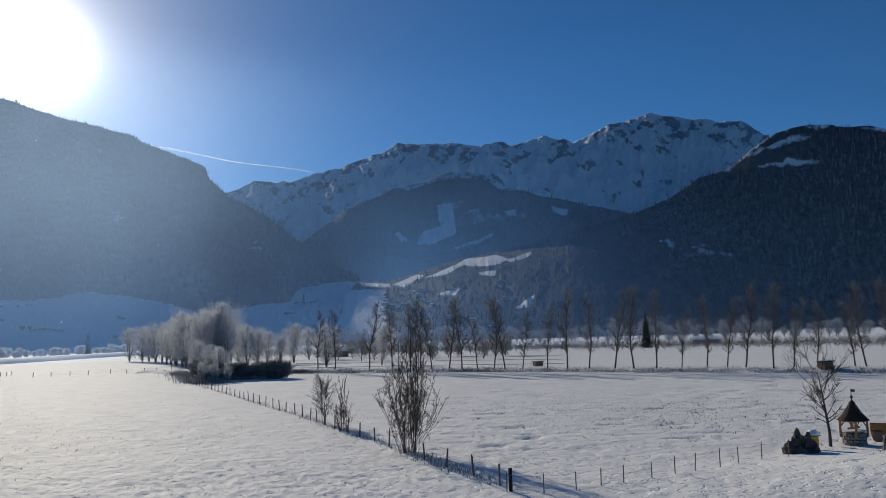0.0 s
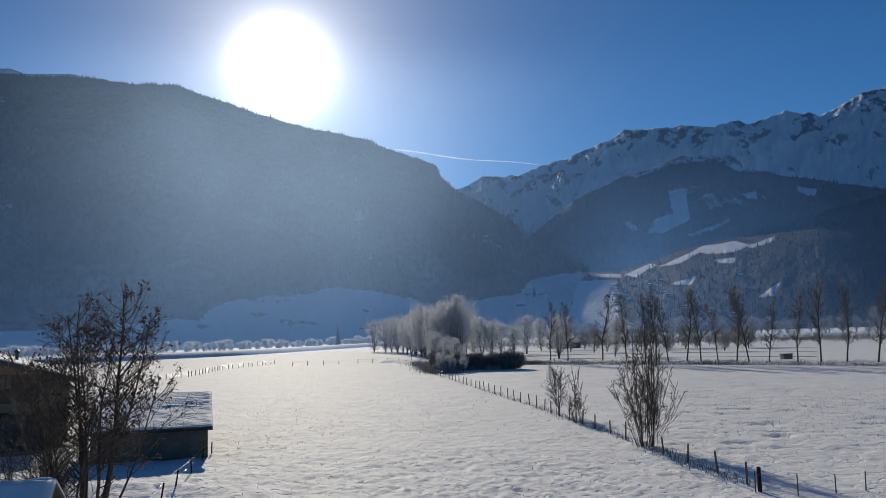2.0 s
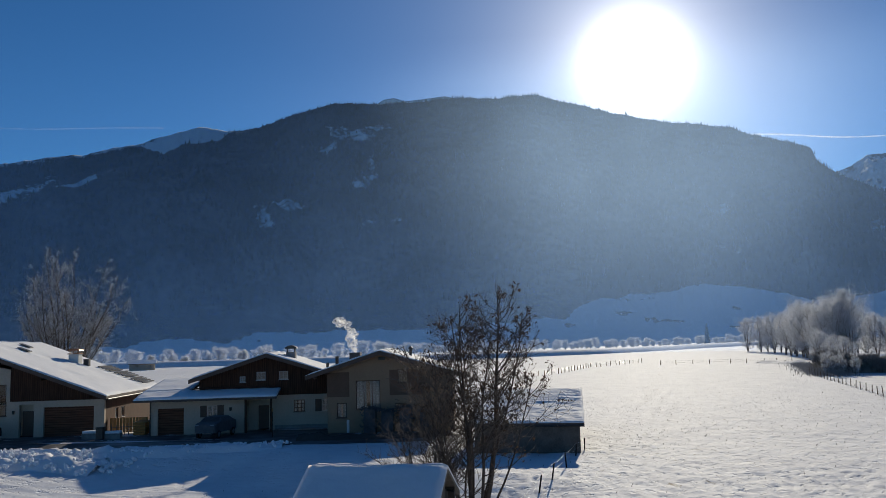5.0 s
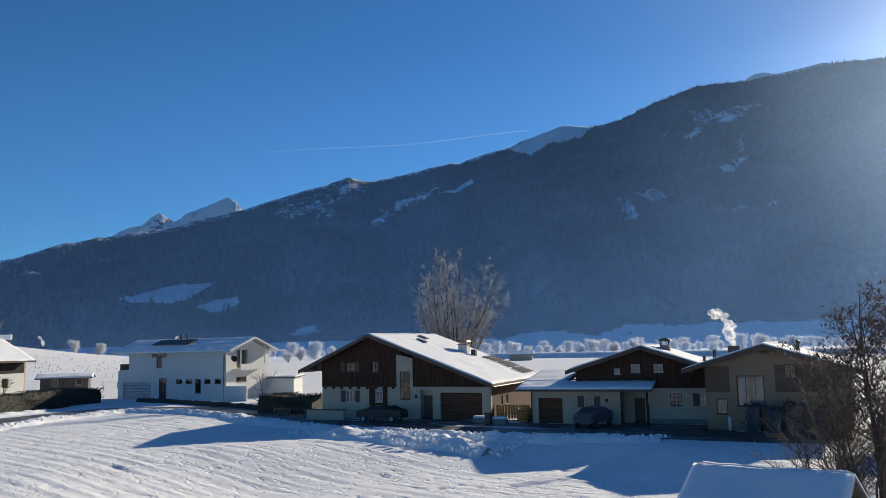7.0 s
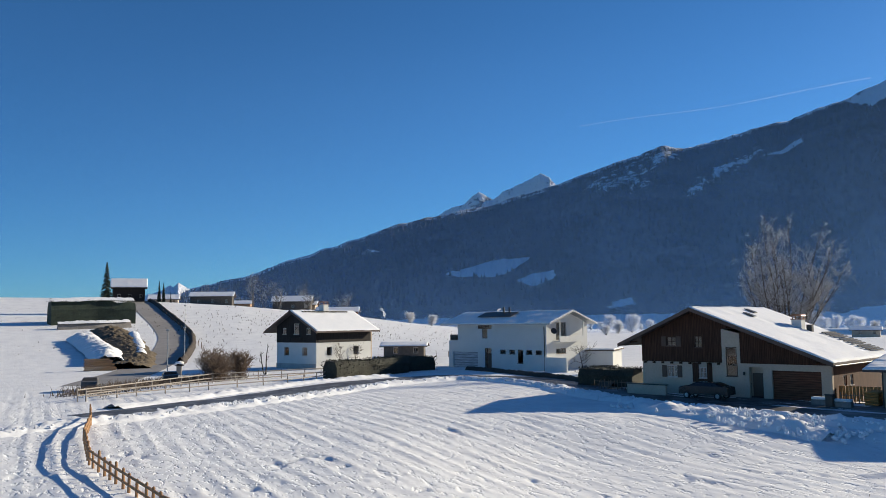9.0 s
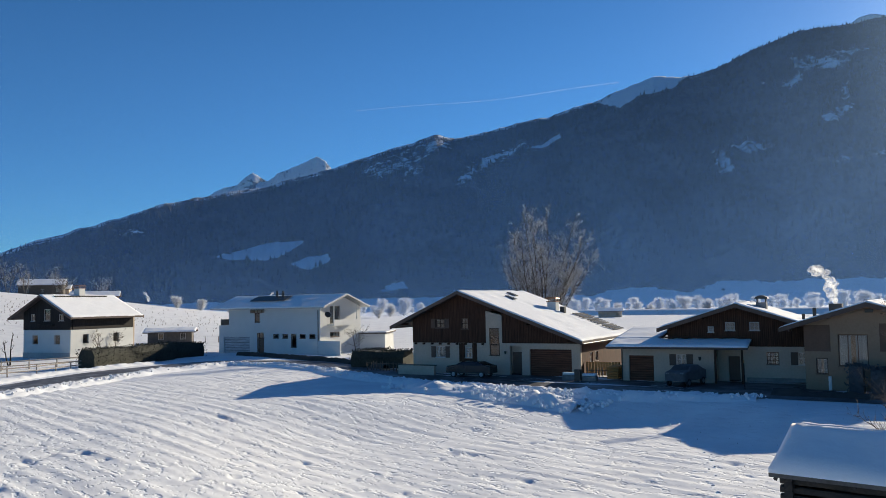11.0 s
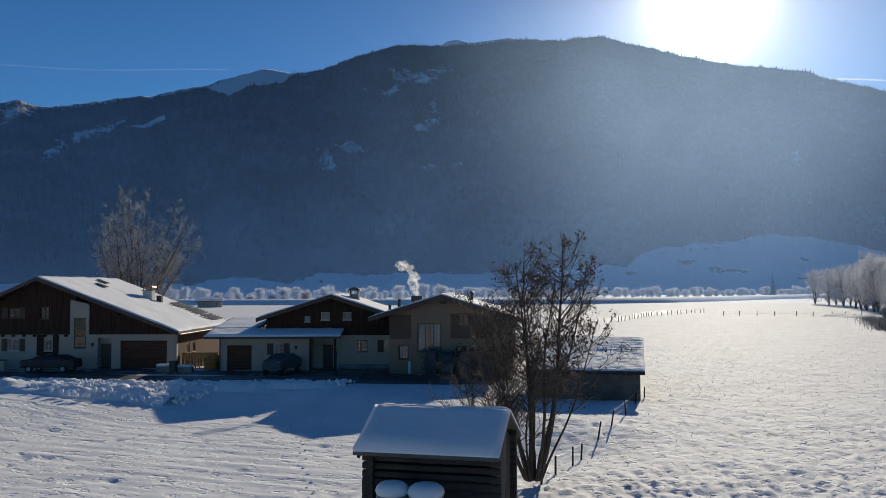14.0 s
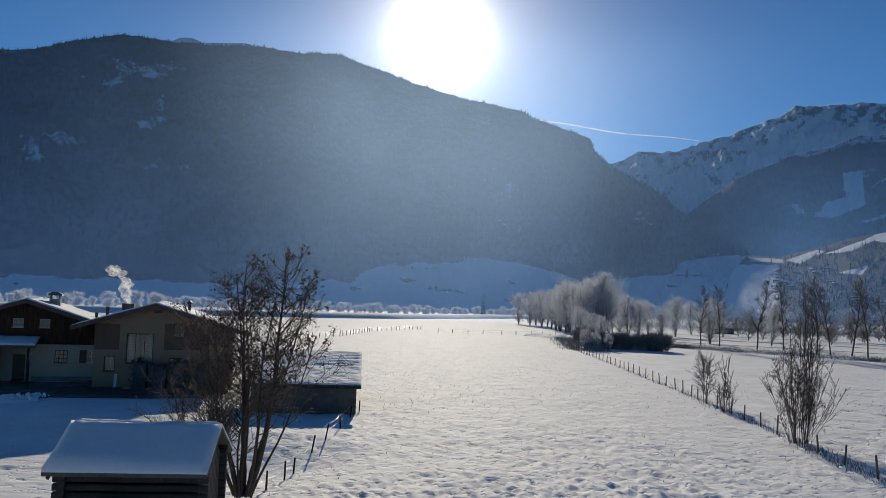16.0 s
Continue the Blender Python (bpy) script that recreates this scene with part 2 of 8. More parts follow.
furrow = (np.sin(swing) - 0.35 * np.cos(2 * swing)) * np.clip(0.55 + 1.1 * fbm(along * 0.22, across * 0.45, 3, 4), 0.1, 1.2) * 0.032
furrow = furrow + fbm(along * 0.5, across * 0.9, 3, 6) * 0.03 - np.maximum(fbm(along * 0.9, across * 1.3, 2, 27) - 0.5, 0) * 0.4 + fbm(along * 0.06, across * 0.1, 3, 7) * 0.12
west = smooth(-22, -30, GX) * smooth(48, 40, GY + GX * 0.6 + 28) * smooth(110, 85, RR)


def line_gap(X, Y, pts):
    """Distance from a bent line."""
    best = np.full(X.shape, 1e9)
    for (ax, ay), (bx, by) in zip(pts, pts[1:]):
        ux, uy = bx - ax, by - ay
        f = np.clip(((X - ax) * ux + (Y - ay) * uy) / (ux * ux + uy * uy), 0, 1)
        best = np.minimum(best, np.hypot(X - ax - f * ux, Y - ay - f * uy))
    return best


# grazed and trodden turf under the snow: rows of hummocks, strongest on the near field beside the ash
row_a, row_b = GX * 0.88 + GY * 0.47, -GX * 0.47 + GY * 0.88
hummock = fbm(row_a * 3.5 + 0.6 * fbm(row_b * 0.3, row_a * 0.3, 2, 51), row_b * 2.5, 2, 52, 0.5) * (0.8 + 0.7 * fbm(GX * 0.15, GY * 0.15, 2, 53))
near_field = smooth(-36, -22, GX) * smooth(4, -6, GX - 0.1 * GY) * smooth(74, 40, RR)
hollow = np.maximum(fbm(GX * 0.38, GY * 1.1, 3, 61, 0.55) - 0.22, 0) * smooth(-8, 4, GX) * smooth(46, 54, GY) * smooth(150, 110, GY)
clods = clods * 0.6 - hollow * 0.45 + hummock * (0.055 + 0.075 * near_field) * (1 - smooth(70, 130, RR) * 0.6)
GZ = GZ + (clods * (1 - 0.85 * west) + furrow * west) * (1 - smooth(120, 300, RR))
for line in ([(-22.9, 37.8), (-33, 58), (-43.8, 81.3), (-56, 110)], [(-21.2, 38.8), (-31.2, 58.8), (-42.0, 82), (-54, 110.4)], [(-9, 26), (-11.6, 29.6), (-16.5, 35), (-21.3, 41.5), (-29, 56), (-40, 82)]):
    gap = line_gap(GX, GY, line)
    GZ = GZ - 0.07 * np.exp(-(gap / 0.3) ** 2) * (0.7 + 0.6 * fbm(GX * 1.2, GY * 1.2, 2, 18))
ground = tagged(grid_mesh("ground", GX, GY, GZ, SNOW_FIELD, {"tilled": west}), "snow-covered meadow and valley floor with shallow furrows", "ground", kind="structure")


# ---- mountains ----
def patch(az, el, a0, e0, ra, re, lean=0.0, warp=0.9):
    """1 inside a leaning, ragged oval of the slope, falling to 0 at its rim."""
    az = az + warp * ra * fbm(az * 0.9, el * 1.3, 4, 91, 0.6)
    el = el + 0.9 * re * fbm(az * 1.1, el * 1.5, 4, 92, 0.6)
    u, v = (az - a0) / ra, (el - e0 - lean * (az - a0)) / re
    return np.clip(1.35 - np.sqrt(u * u + v * v), 0, 1)


def field(az, el, outline, warp=0.12, soft=0.13):
    """1 inside a clearing of that outline (bearing, height angle), 0 outside, with a slightly ragged rim."""
    out = np.zeros(az.shape)
    pts = np.array(outline, float)
    near = (az > pts[:, 0].min() - 1) & (az < pts[:, 0].max() + 1) & (el > pts[:, 1].min() - 1) & (el < pts[:, 1].max() + 1)
    if not near.any():
        return out
    a = az[near] + warp * fbm(az[near] * 2.2, el[near] * 2.2, 4, 91, 0.6)
    e = el[near] + warp * fbm(az[near] * 2.2, el[near] * 2.2, 4, 92, 0.6)
    gap, inside = np.full(a.shape, 1e9), np.zeros(a.shape, bool)
    for (x0, y0), (x1, y1) in zip(outline, outline[1:] + outline[:1]):
        ux, uy = x1 - x0, y1 - y0
        f = np.clip(((a - x0) * ux + (e - y0) * uy) / (ux * ux + uy * uy + 1e-9), 0, 1)
        gap = np.minimum(gap, np.hypot(a - x0 - f * ux, e - y0 - f * uy))
        if y0 != y1:
            inside ^= ((y0 > e) != (y1 > e)) & (a < (x1 - x0) * (e - y0) / (y1 - y0) + x0)
    out[near] = np.clip(0.5 + np.where(inside, gap, -gap) / soft * 0.5, 0, 1)
    return out


ROWS = 130          # rows of a mountain mesh from foot to crest


def mountain(name, label, ridge, crest_d, foot_d, mat, snow_rule, seed, rough=1.0, fine=(4, 22, 16), step=0.11, back=500, power=1.0, jag=0.12, octaves=4, spurs=0.07, ribs=0.0):
    """A range seen across the valley: ridge is a row of (bearing, height angle); slopes with gullies and spurs run down to foot_d."""
    az_r, el_r = np.array([p[0] for p in ridge], float), np.array([p[1] for p in ridge], float)
    order = np.argsort(az_r)
    az_r, el_r = az_r[order], el_r[order]
    az = np.arange(az_r[0], az_r[-1] + step / 2, step)
    el = np.interp(az, az_r, el_r) + jag * rough * fbm(az * 1.1, az * 0 + seed, octaves, seed, 0.62)
    n = ROWS
    v = np.concatenate([np.linspace(0, 1, n), np.linspace(1.03, 1.35, 10)])
    A, V = np.meshgrid(az, v)
    E = np.interp(A, az, el)
    cd = crest_d(A) if callable(crest_d) else crest_d
    fd = foot_d(A) if callable(foot_d) else foot_d
    VF = np.minimum(V, 1)
    D = fd + (cd - fd) * VF + np.maximum(V - 1, 0) * back * 3
    top = EYE + cd * np.tan(np.radians(E))
    Z = top * VF ** power
    spur = fbm(A * 0.16 + V * 1.5, V * 2.2, 4, seed + 3) + 0.4 * np.abs(fbm(A * 0.5 - V * 2, V * 5.0, 4, seed + 7))
    fade = np.sin(np.pi * np.clip(VF, 0, 1)) * (V < 1)
    Z = Z + spur * top * spurs * rough * fade
    D = D + fbm(A * 0.4, V * 4, 4, seed + 11) * (cd - fd) * 0.06 * rough * fade
    Z = Z + fbm(A * fine[0] + V * 3, V * fine[1], 3, seed + 19) * fine[2] * rough * fade
    crag = 1 - 2 * np.abs(fbm(A * 0.32 + V * 2.4, V * 3.4 - A * 0.25, 5, seed + 23, 0.6))
    Z = Z + ribs * (crag - 0.55) * np.sqrt(np.clip(fade, 0, 1)) * np.clip(VF * 1.3, 0, 1)
    Z = np.where(V > 1, top * (1 - (V - 1) * 1.2), Z) - 2.0 * (V < 0.01) * 3
    X, Y = -D * np.sin(np.radians(A)), D * np.cos(np.radians(A))
    EL = np.degrees(np.arctan2(Z - EYE, D))
    S = np.clip(snow_rule(A, EL, E, Z), 0, 1)
    ob = grid_mesh(name, X, Y, Z, mat, {"snow": S})
    return tagged(ob, label, "mountain", kind="structure")


M1_RIDGE = [(4.5, -0.4), (5.6, 3.6), (6.3, 4.4), (7.6, 5.1), (10.7, 7.0), (11.4, 7.9), (14.9, 9.9), (16.2, 10.95), (16.5, 11.8), (17.7, 12.3), (20.4, 13.2), (21.2, 13.65), (24, 14.2), (26.4, 14.65),
            (29, 15.4), (32.5, 16.4), (34.4, 17.0), (37.5, 16.95), (40.2, 17.1), (43, 16.85), (45.8, 16.75), (48.8, 16.75), (50.5, 16.35), (52.2, 15.75), (53.1, 15.4), (54.6, 14.9), (56.3, 14.7), (58.1, 14.95),
            (60.1, 14.35), (61.9, 13.7), (65.3, 12.75), (68, 12.3), (70.3, 11.7), (72, 11.5), (73.5, 11.75), (75, 11.2), (77.2, 10.6), (78.6, 10.2), (80.6, 9.5), (83, 8.85), (85.2, 8.2), (88.3, 7.65),
            (92, 6.9), (95, 5.82), (99.6, 4.38), (101.7, 3.5), (106.1, 2.4), (107.7, 1.6), (112, 1.0), (118, 0.5)]

# clearings of the long slope, as outlines in bearing and height angle; those in the second row are half grown over
OPEN = [[(88.96, 3.42), (84.87, 4.33), (82.6, 4.45), (83.54, 3.79), (84.61, 3.26), (86.99, 3.14)], [(83.94, 2.73), (82.47, 3.33), (81.0, 3.55), (81.0, 2.96), (82.48, 2.44)],
        [(61.8, 13.45), (60.1, 14.5), (58.2, 15.1), (55.8, 14.9), (57.0, 14.0), (59.3, 13.75), (60.5, 13.0)], [(67.05, 10.59), (66.08, 10.82), (64.7, 11.52), (64.55, 11.3), (65.9, 10.55)]]
HALF_OPEN = [[(72.0, 7.95), (71.66, 8.87), (70.6, 9.4), (70.3, 9.1), (71.15, 8.5)], [(71.3, 9.25), (69.8, 10.25), (67.9, 10.9), (67.1, 11.1), (68.0, 10.2), (70.0, 9.4)],
             [(49.9, 13.4), (48.4, 14.8), (45.0, 15.5), (44.8, 15.2), (47.8, 14.6), (49.1, 13.4)], [(48.1, 10.5), (47.5, 11.4), (45.9, 11.9), (46.3, 11.2), (47.5, 10.6)],
             [(46.6, 13.3), (46.1, 13.3), (46.1, 12.4), (46.5, 12.3)], [(54.5, 9.65), (53.8, 9.8), (53.0, 8.5), (53.5, 8.1), (54.3, 8.9)], [(53.9, 10.0), (52.3, 10.1), (50.6, 9.8), (51.9, 9.5)],
             [(47.1, 8.4), (46.3, 8.8), (44.4, 8.8), (45.5, 8.4)], [(95.2, 5.0), (93.7, 5.15), (93.2, 4.8), (95.0, 4.7)], [(22.6, 5.85), (20.7, 5.75), (20.9, 5.45), (22.3, 5.5)],
             [(22.3, 8.7), (21.8, 8.5), (21.9, 7.6), (22.4, 7.9)], [(13.7, 7.15), (13.1, 6.95), (12.2, 5.75), (12.9, 6.1)], [(77.7, 0.9), (75.8, 1.75), (75.5, 1.1), (76.6, 0.8)]]


ALP = [(80.5, 9.6), (75, 11.3), (73.5, 11.8), (71.7, 11.7), (72.0, 10.6), (73.8, 10.0), (74.0, 7.8), (74.9, 8.6), (77, 8.6), (79, 8.9)]


def m1_snow(A, EL, E, Z):
    foot = np.interp(A, (4, 6.1, 8.6, 10.3, 10.9, 17, 19.7, 23.6, 26, 31.5, 33, 40, 51, 54.3, 56.5, 60, 63, 70, 85, 100, 118), (4.0, 4.0, 3.75, 3.65, 2.75, 2.0, 2.9, 3.45, 3.15, 2.7, 1.6, 1.1, 1.0, 1.05, 0.4, 0.8, 0.4, 0.5, 0.3, 0.2, 0.2))
    foot = foot + 0.16 * fbm(A * 0.7, A * 0, 3, 4)
    s = 0.95 * smooth(0.12, -0.12, EL - foot)
    hedges = fbm(A * 0.55, EL * 5.0, 3, 44)
    s = s - 0.6 * smooth(0.3, 0.52, hedges) * (EL < foot - 0.3)
    for outline in OPEN:
        s = np.maximum(s, field(A, EL, outline))
    for outline in HALF_OPEN:
        s = np.maximum(s, 0.74 * field(A, EL, outline, 0.3, 0.4))
    s = np.maximum(s, field(A, EL, ALP, 0.5, 0.8) * (0.44 + 0.3 * fbm(A * 1.6, EL * 1.6, 4, 45)))
    s = np.maximum(s, 0.5 * patch(A, EL, 47, 14.6, 3.5, 0.8, -0.2))
    return np.maximum(s, 0.55 * smooth(0.5, 0.05, E - EL) * smooth(50, 60, A))


mountain("mountain_south", "long steep mountainside with haze-tinted conifer forest and snowy clearings", M1_RIDGE,
         lambda A: np.interp(A, (4.5, 9, 14, 20, 118), (2300, 2900, 3700, 4250, 4300)), lambda A: np.interp(A, (4.5, 9, 14, 20, 118), (1500, 1700, 1900, 2000, 2000)),
         MT_FOREST, m1_snow, 2, power=1.05)

M2_RIDGE = [(-34, 10), (-26, 11.5), (-22.4, 12.2), (-21.6, 12.7), (-20.5, 13.5), (-19.4, 13.65), (-18, 13.9), (-16.5, 14.15), (-14.6, 14.7), (-13.8, 14.5), (-11.7, 14.1), (-10.7, 13.65), (-9.2, 13.05), (-8.7, 13.4), (-7.1, 13.6),
            (-4.9, 13.1), (-4.3, 13.5), (-2.7, 13.3), (-0.7, 13.5), (0.9, 13.4), (3.2, 13.6), (4.2, 12.95), (5.8, 12.5), (7.6, 11.8), (9, 11.55), (10.2, 11), (11.7, 10.8), (13.3, 10.9), (15, 10.15), (18, 9)]


def m2_snow(A, EL, E, Z):
    rock = np.maximum(fbm(A * 1.6 + EL * 0.6, EL * 2.6, 5, 77, 0.72) + 0.02, 0) * smooth(2.4, 0.1, E - EL)
    ledge = np.maximum(fbm(A * 1.1 - EL * 0.9, EL * 1.3, 5, 78, 0.7) - 0.2, 0)
    wood = smooth(6.9, 5.6, EL + 0.6 * fbm(A * 0.8, EL, 4, 79))
    return 1.0 - 3.0 * rock - 1.8 * np.maximum(ledge + 0.08, 0) - 0.75 * wood


mountain("mountain_range", "high jagged mountain range under deep snow", M2_RIDGE, 4750, 3300, MT_HIGH, m2_snow, 31, rough=1.3, fine=(1.3, 15, 60), step=0.06, power=0.85, jag=0.16, octaves=6, spurs=0.05, ribs=120.0)

M3_RIDGE = [(-16, 7.0), (-13.2, 8.0), (-9, 9.0), (-5.9, 9.9), (-4.2, 10.5), (-2.7, 11.3), (-0.6, 11.5), (0.9, 11.0), (3.6, 10.4), (6.9, 9.0), (10, 6.7), (13, 4.5), (17, 2)]
M3_OPEN = [[(0.5, 9.2), (-0.6, 9.3), (-0.8, 7.1), (0.7, 6.45), (2.2, 6.5), (1.5, 7.4), (0.35, 7.8)], [(-7.5, 8.85), (-8.9, 8.5), (-8.5, 8.15), (-7.6, 8.35)], [(-4.2, 8.7), (-5.2, 8.75), (-5.1, 8.3), (-4.4, 8.3)],
           [(-0.47, 6.1), (-3.3, 7.15), (-3.4, 6.9), (-0.9, 6.05)], [(3.6, 7.3), (3.2, 7.4), (2.6, 6.7), (3.1, 6.6)]]


def m3_snow(A, EL, E, Z):
    s = 0.5 * smooth(1.0, 0.1, E - EL) * smooth(9.0, 10.5, EL)
    s = np.maximum(s, 0.46 * patch(A, EL, -2.5, 8.4, 3.5, 1.0, 0.1))
    for outline in M3_OPEN:
        s = np.maximum(s, 0.9 * field(A, EL, outline))
    return s


mountain("mountain_middle", "forested foothill with a steep snowy clearing", M3_RIDGE, 3600, 2700, MT_FOREST, m3_snow, 47, step=0.08, spurs=0.05)

M4_RIDGE = [(-75, 6), (-55, 10), (-40, 12), (-29, 11.9), (-28.1, 12.3), (-26.9, 12.4), (-25.9, 12.65), (-24.2, 12.8), (-22.5, 12.5), (-21.0, 11.6), (-19.5, 10.5), (-17.6, 10.1), (-15.7, 8.9), (-13.2, 8.0), (-8.9, 7.1), (-6.3, 5.8), (-3.5, 4.2), (-0.9, 2.6), (1, 0)]
M4_OPEN = [[(-21.3, 10.5), (-23.4, 10.9), (-25.9, 10.5), (-24.7, 10.3), (-22.0, 10.3)], [(-19.9, 10.9), (-21.4, 11.75), (-23.5, 12.45), (-24.9, 12.1), (-21.4, 11.2)]]


def m4_snow(A, EL, E, Z):
    s = 0.5 * smooth(0.5, 0.05, E - EL) * smooth(-16, -20, A)
    for outline in M4_OPEN:
        s = np.maximum(s, 0.7 * field(A, EL, outline, 0.2, 0.25))
    return np.maximum(s, 0.45 * patch(A, EL, -17, 5.5, 4.0, 0.5, 0.35))


mountain("mountain_west", "dark forested mountain shoulder with a snowy alp near its top", M4_RIDGE, 3300, 2800, MT_SHADED, m4_snow, 59, step=0.09, spurs=0.025, fine=(4, 22, 8))

M5_RIDGE = [(-22, -0.4), (-18, 1.6), (-15, 3.2), (-12.5, 4.6), (-10.5, 5.6), (-8.6, 6.0), (-6, 5.9), (-3.0, 5.7), (0, 5.1), (2, 4.5), (4, 3.9), (6.2, 4.0), (7.0, 3.0), (8.5, -0.2)]


TERRACE_OPEN = [[(6.1, 3.9), (4.0, 3.74), (3.97, 3.5), (5.9, 3.65)], [(3.85, 3.65), (2.0, 4.4), (1.5, 4.27), (3.0, 3.5)], [(1.5, 4.12), (-0.44, 4.94), (-1.64, 5.38), (-3.64, 5.55), (-4.42, 5.29), (-3.6, 4.84), (-2.4, 4.8), (-1.2, 4.95), (0.0, 4.3)],
                [(-4.2, 5.2), (-6.0, 5.75), (-5.9, 5.45), (-4.6, 5.05)], [(-2.2, 4.4), (-3.5, 4.5), (-3.4, 4.1), (-2.6, 4.15)], [(-0.47, 6.1), (-3.3, 7.15), (-3.4, 6.9), (-0.9, 6.05)], [(0.8, 2.9), (-0.9, 3.4), (-0.6, 2.8)],
                [(-4.7, 1.8), (-6.1, 2.75), (-5.8, 1.8)], [(5.9, 3.45), (5.0, 3.4), (5.0, 3.2), (5.9, 3.25)], [(-6.8, 6.1), (-8.6, 7.2), (-8.6, 6.9), (-7.1, 5.95)]]


def terrace_snow(A, EL, E, Z):
    s = (0.02 + 0.25 * fbm(A * 0.8, EL * 1.2, 3, 8)) * smooth(-8.5, -5, A) * smooth(6.0, 4.5, EL)
    s = np.maximum(s, 0.85 * smooth(3.5, 3.3, EL) * smooth(3.4, 5.0, A))
    for outline in TERRACE_OPEN:
        s = np.maximum(s, field(A, EL, outline, 0.07, 0.1))
    return s


mountain("village_terrace", "sunlit snowy terrace with a scattered village under the mountains", M5_RIDGE, 2100, 1250, MT_SHADED,
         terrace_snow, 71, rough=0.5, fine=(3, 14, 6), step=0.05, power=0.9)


mountain("snow_dome", "smooth snowy dome behind the wooded crest", [(48, 15), (45.9, 16.7), (45.3, 17.05), (44.6, 17.15), (43.8, 16.9), (42.4, 17.05), (41.0, 17.2), (39.5, 16.9), (37, 15)], 4850, 4400, MT_HIGH, lambda A, EL, E, Z: 1.0 + 0 * A, 85, rough=0.4, step=0.1, jag=0.05)
mountain("far_peak", "small sharp snowy peak far down the valley", [(101, 0.5), (104, 1.7), (105.5, 2.2), (106.31, 2.55), (106.82, 2.9), (107.1, 2.62), (107.37, 2.75), (107.7, 2.5), (108.2, 2.25), (110, 1.6), (113, 0.5)], 4800, 3900, MT_HIGH,
         lambda A, EL, E, Z: 0.75 + 0 * A, 83, rough=0.8, step=0.05, octaves=6, jag=0.2)
mountain("snow_peaks", "two small sharp snowy peaks behind the long ridge", [(94, 4.5), (90, 7.0), (88.6, 7.85), (87.2, 8.4), (86.22, 9.05), (85.6, 8.75), (85.18, 8.5), (84.4, 9.2), (83.1, 9.7), (82.5, 9.95), (81.86, 10.3), (81.2, 10.0), (80.7, 9.4), (78, 8.0)],
         4800, 4300, MT_HIGH, lambda A, EL, E, Z: 0.95 - 1.6 * np.maximum(fbm(A * 2.4 + EL, EL * 2.4, 4, 88, 0.7), 0), 87, rough=0.8, step=0.05, octaves=6, jag=0.26, fine=(4, 30, 30), ribs=70.0)

# ---- haze veil: sheet added in front of the mountains, denser towards the valley floor ----
# imitates mist at the foot, aerial haze and glare below the sun
k = Mat("thin_haze")
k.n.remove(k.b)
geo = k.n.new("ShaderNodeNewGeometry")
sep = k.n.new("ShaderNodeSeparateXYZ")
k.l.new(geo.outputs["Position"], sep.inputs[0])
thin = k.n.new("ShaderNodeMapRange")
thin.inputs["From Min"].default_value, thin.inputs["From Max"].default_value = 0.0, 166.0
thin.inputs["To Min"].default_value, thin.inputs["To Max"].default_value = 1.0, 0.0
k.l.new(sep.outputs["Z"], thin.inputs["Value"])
# veil fades to both sides, where the slopes read darker
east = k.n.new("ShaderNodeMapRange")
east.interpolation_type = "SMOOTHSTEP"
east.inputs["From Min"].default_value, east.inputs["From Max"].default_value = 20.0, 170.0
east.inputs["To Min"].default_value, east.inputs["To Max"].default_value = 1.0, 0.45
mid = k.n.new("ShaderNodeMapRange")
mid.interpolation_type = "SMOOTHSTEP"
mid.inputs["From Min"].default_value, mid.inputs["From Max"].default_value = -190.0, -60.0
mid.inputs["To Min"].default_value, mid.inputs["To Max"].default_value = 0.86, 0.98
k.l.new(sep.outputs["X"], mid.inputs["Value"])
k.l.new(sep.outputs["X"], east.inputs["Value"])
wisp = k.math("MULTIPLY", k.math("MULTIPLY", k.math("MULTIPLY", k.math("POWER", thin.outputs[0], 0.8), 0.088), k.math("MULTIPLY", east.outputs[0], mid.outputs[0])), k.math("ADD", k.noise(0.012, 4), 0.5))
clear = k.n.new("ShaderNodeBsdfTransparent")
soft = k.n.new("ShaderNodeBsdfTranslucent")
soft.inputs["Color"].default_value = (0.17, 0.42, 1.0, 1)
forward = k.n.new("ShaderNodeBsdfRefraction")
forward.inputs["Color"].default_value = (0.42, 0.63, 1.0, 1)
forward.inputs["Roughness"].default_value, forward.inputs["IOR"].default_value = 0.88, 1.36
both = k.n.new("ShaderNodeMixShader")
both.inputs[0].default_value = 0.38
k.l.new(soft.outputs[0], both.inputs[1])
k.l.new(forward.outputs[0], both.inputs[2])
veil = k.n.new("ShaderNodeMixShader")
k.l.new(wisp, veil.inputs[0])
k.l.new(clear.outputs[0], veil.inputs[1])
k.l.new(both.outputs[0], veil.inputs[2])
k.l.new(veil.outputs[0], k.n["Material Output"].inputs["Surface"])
HAZE_VEIL = k.m
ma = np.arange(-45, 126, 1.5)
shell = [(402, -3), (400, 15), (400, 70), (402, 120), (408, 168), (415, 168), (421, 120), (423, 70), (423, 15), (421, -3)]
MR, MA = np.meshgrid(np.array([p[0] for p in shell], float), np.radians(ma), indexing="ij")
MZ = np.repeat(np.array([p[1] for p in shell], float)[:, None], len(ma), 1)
tagged(grid_mesh("valley_mist", -MR * np.sin(MA), MR * np.cos(MA), MZ, HAZE_VEIL), "thin added sheet imitating valley mist, aerial haze and sun glare", "mist", kind="stuff")

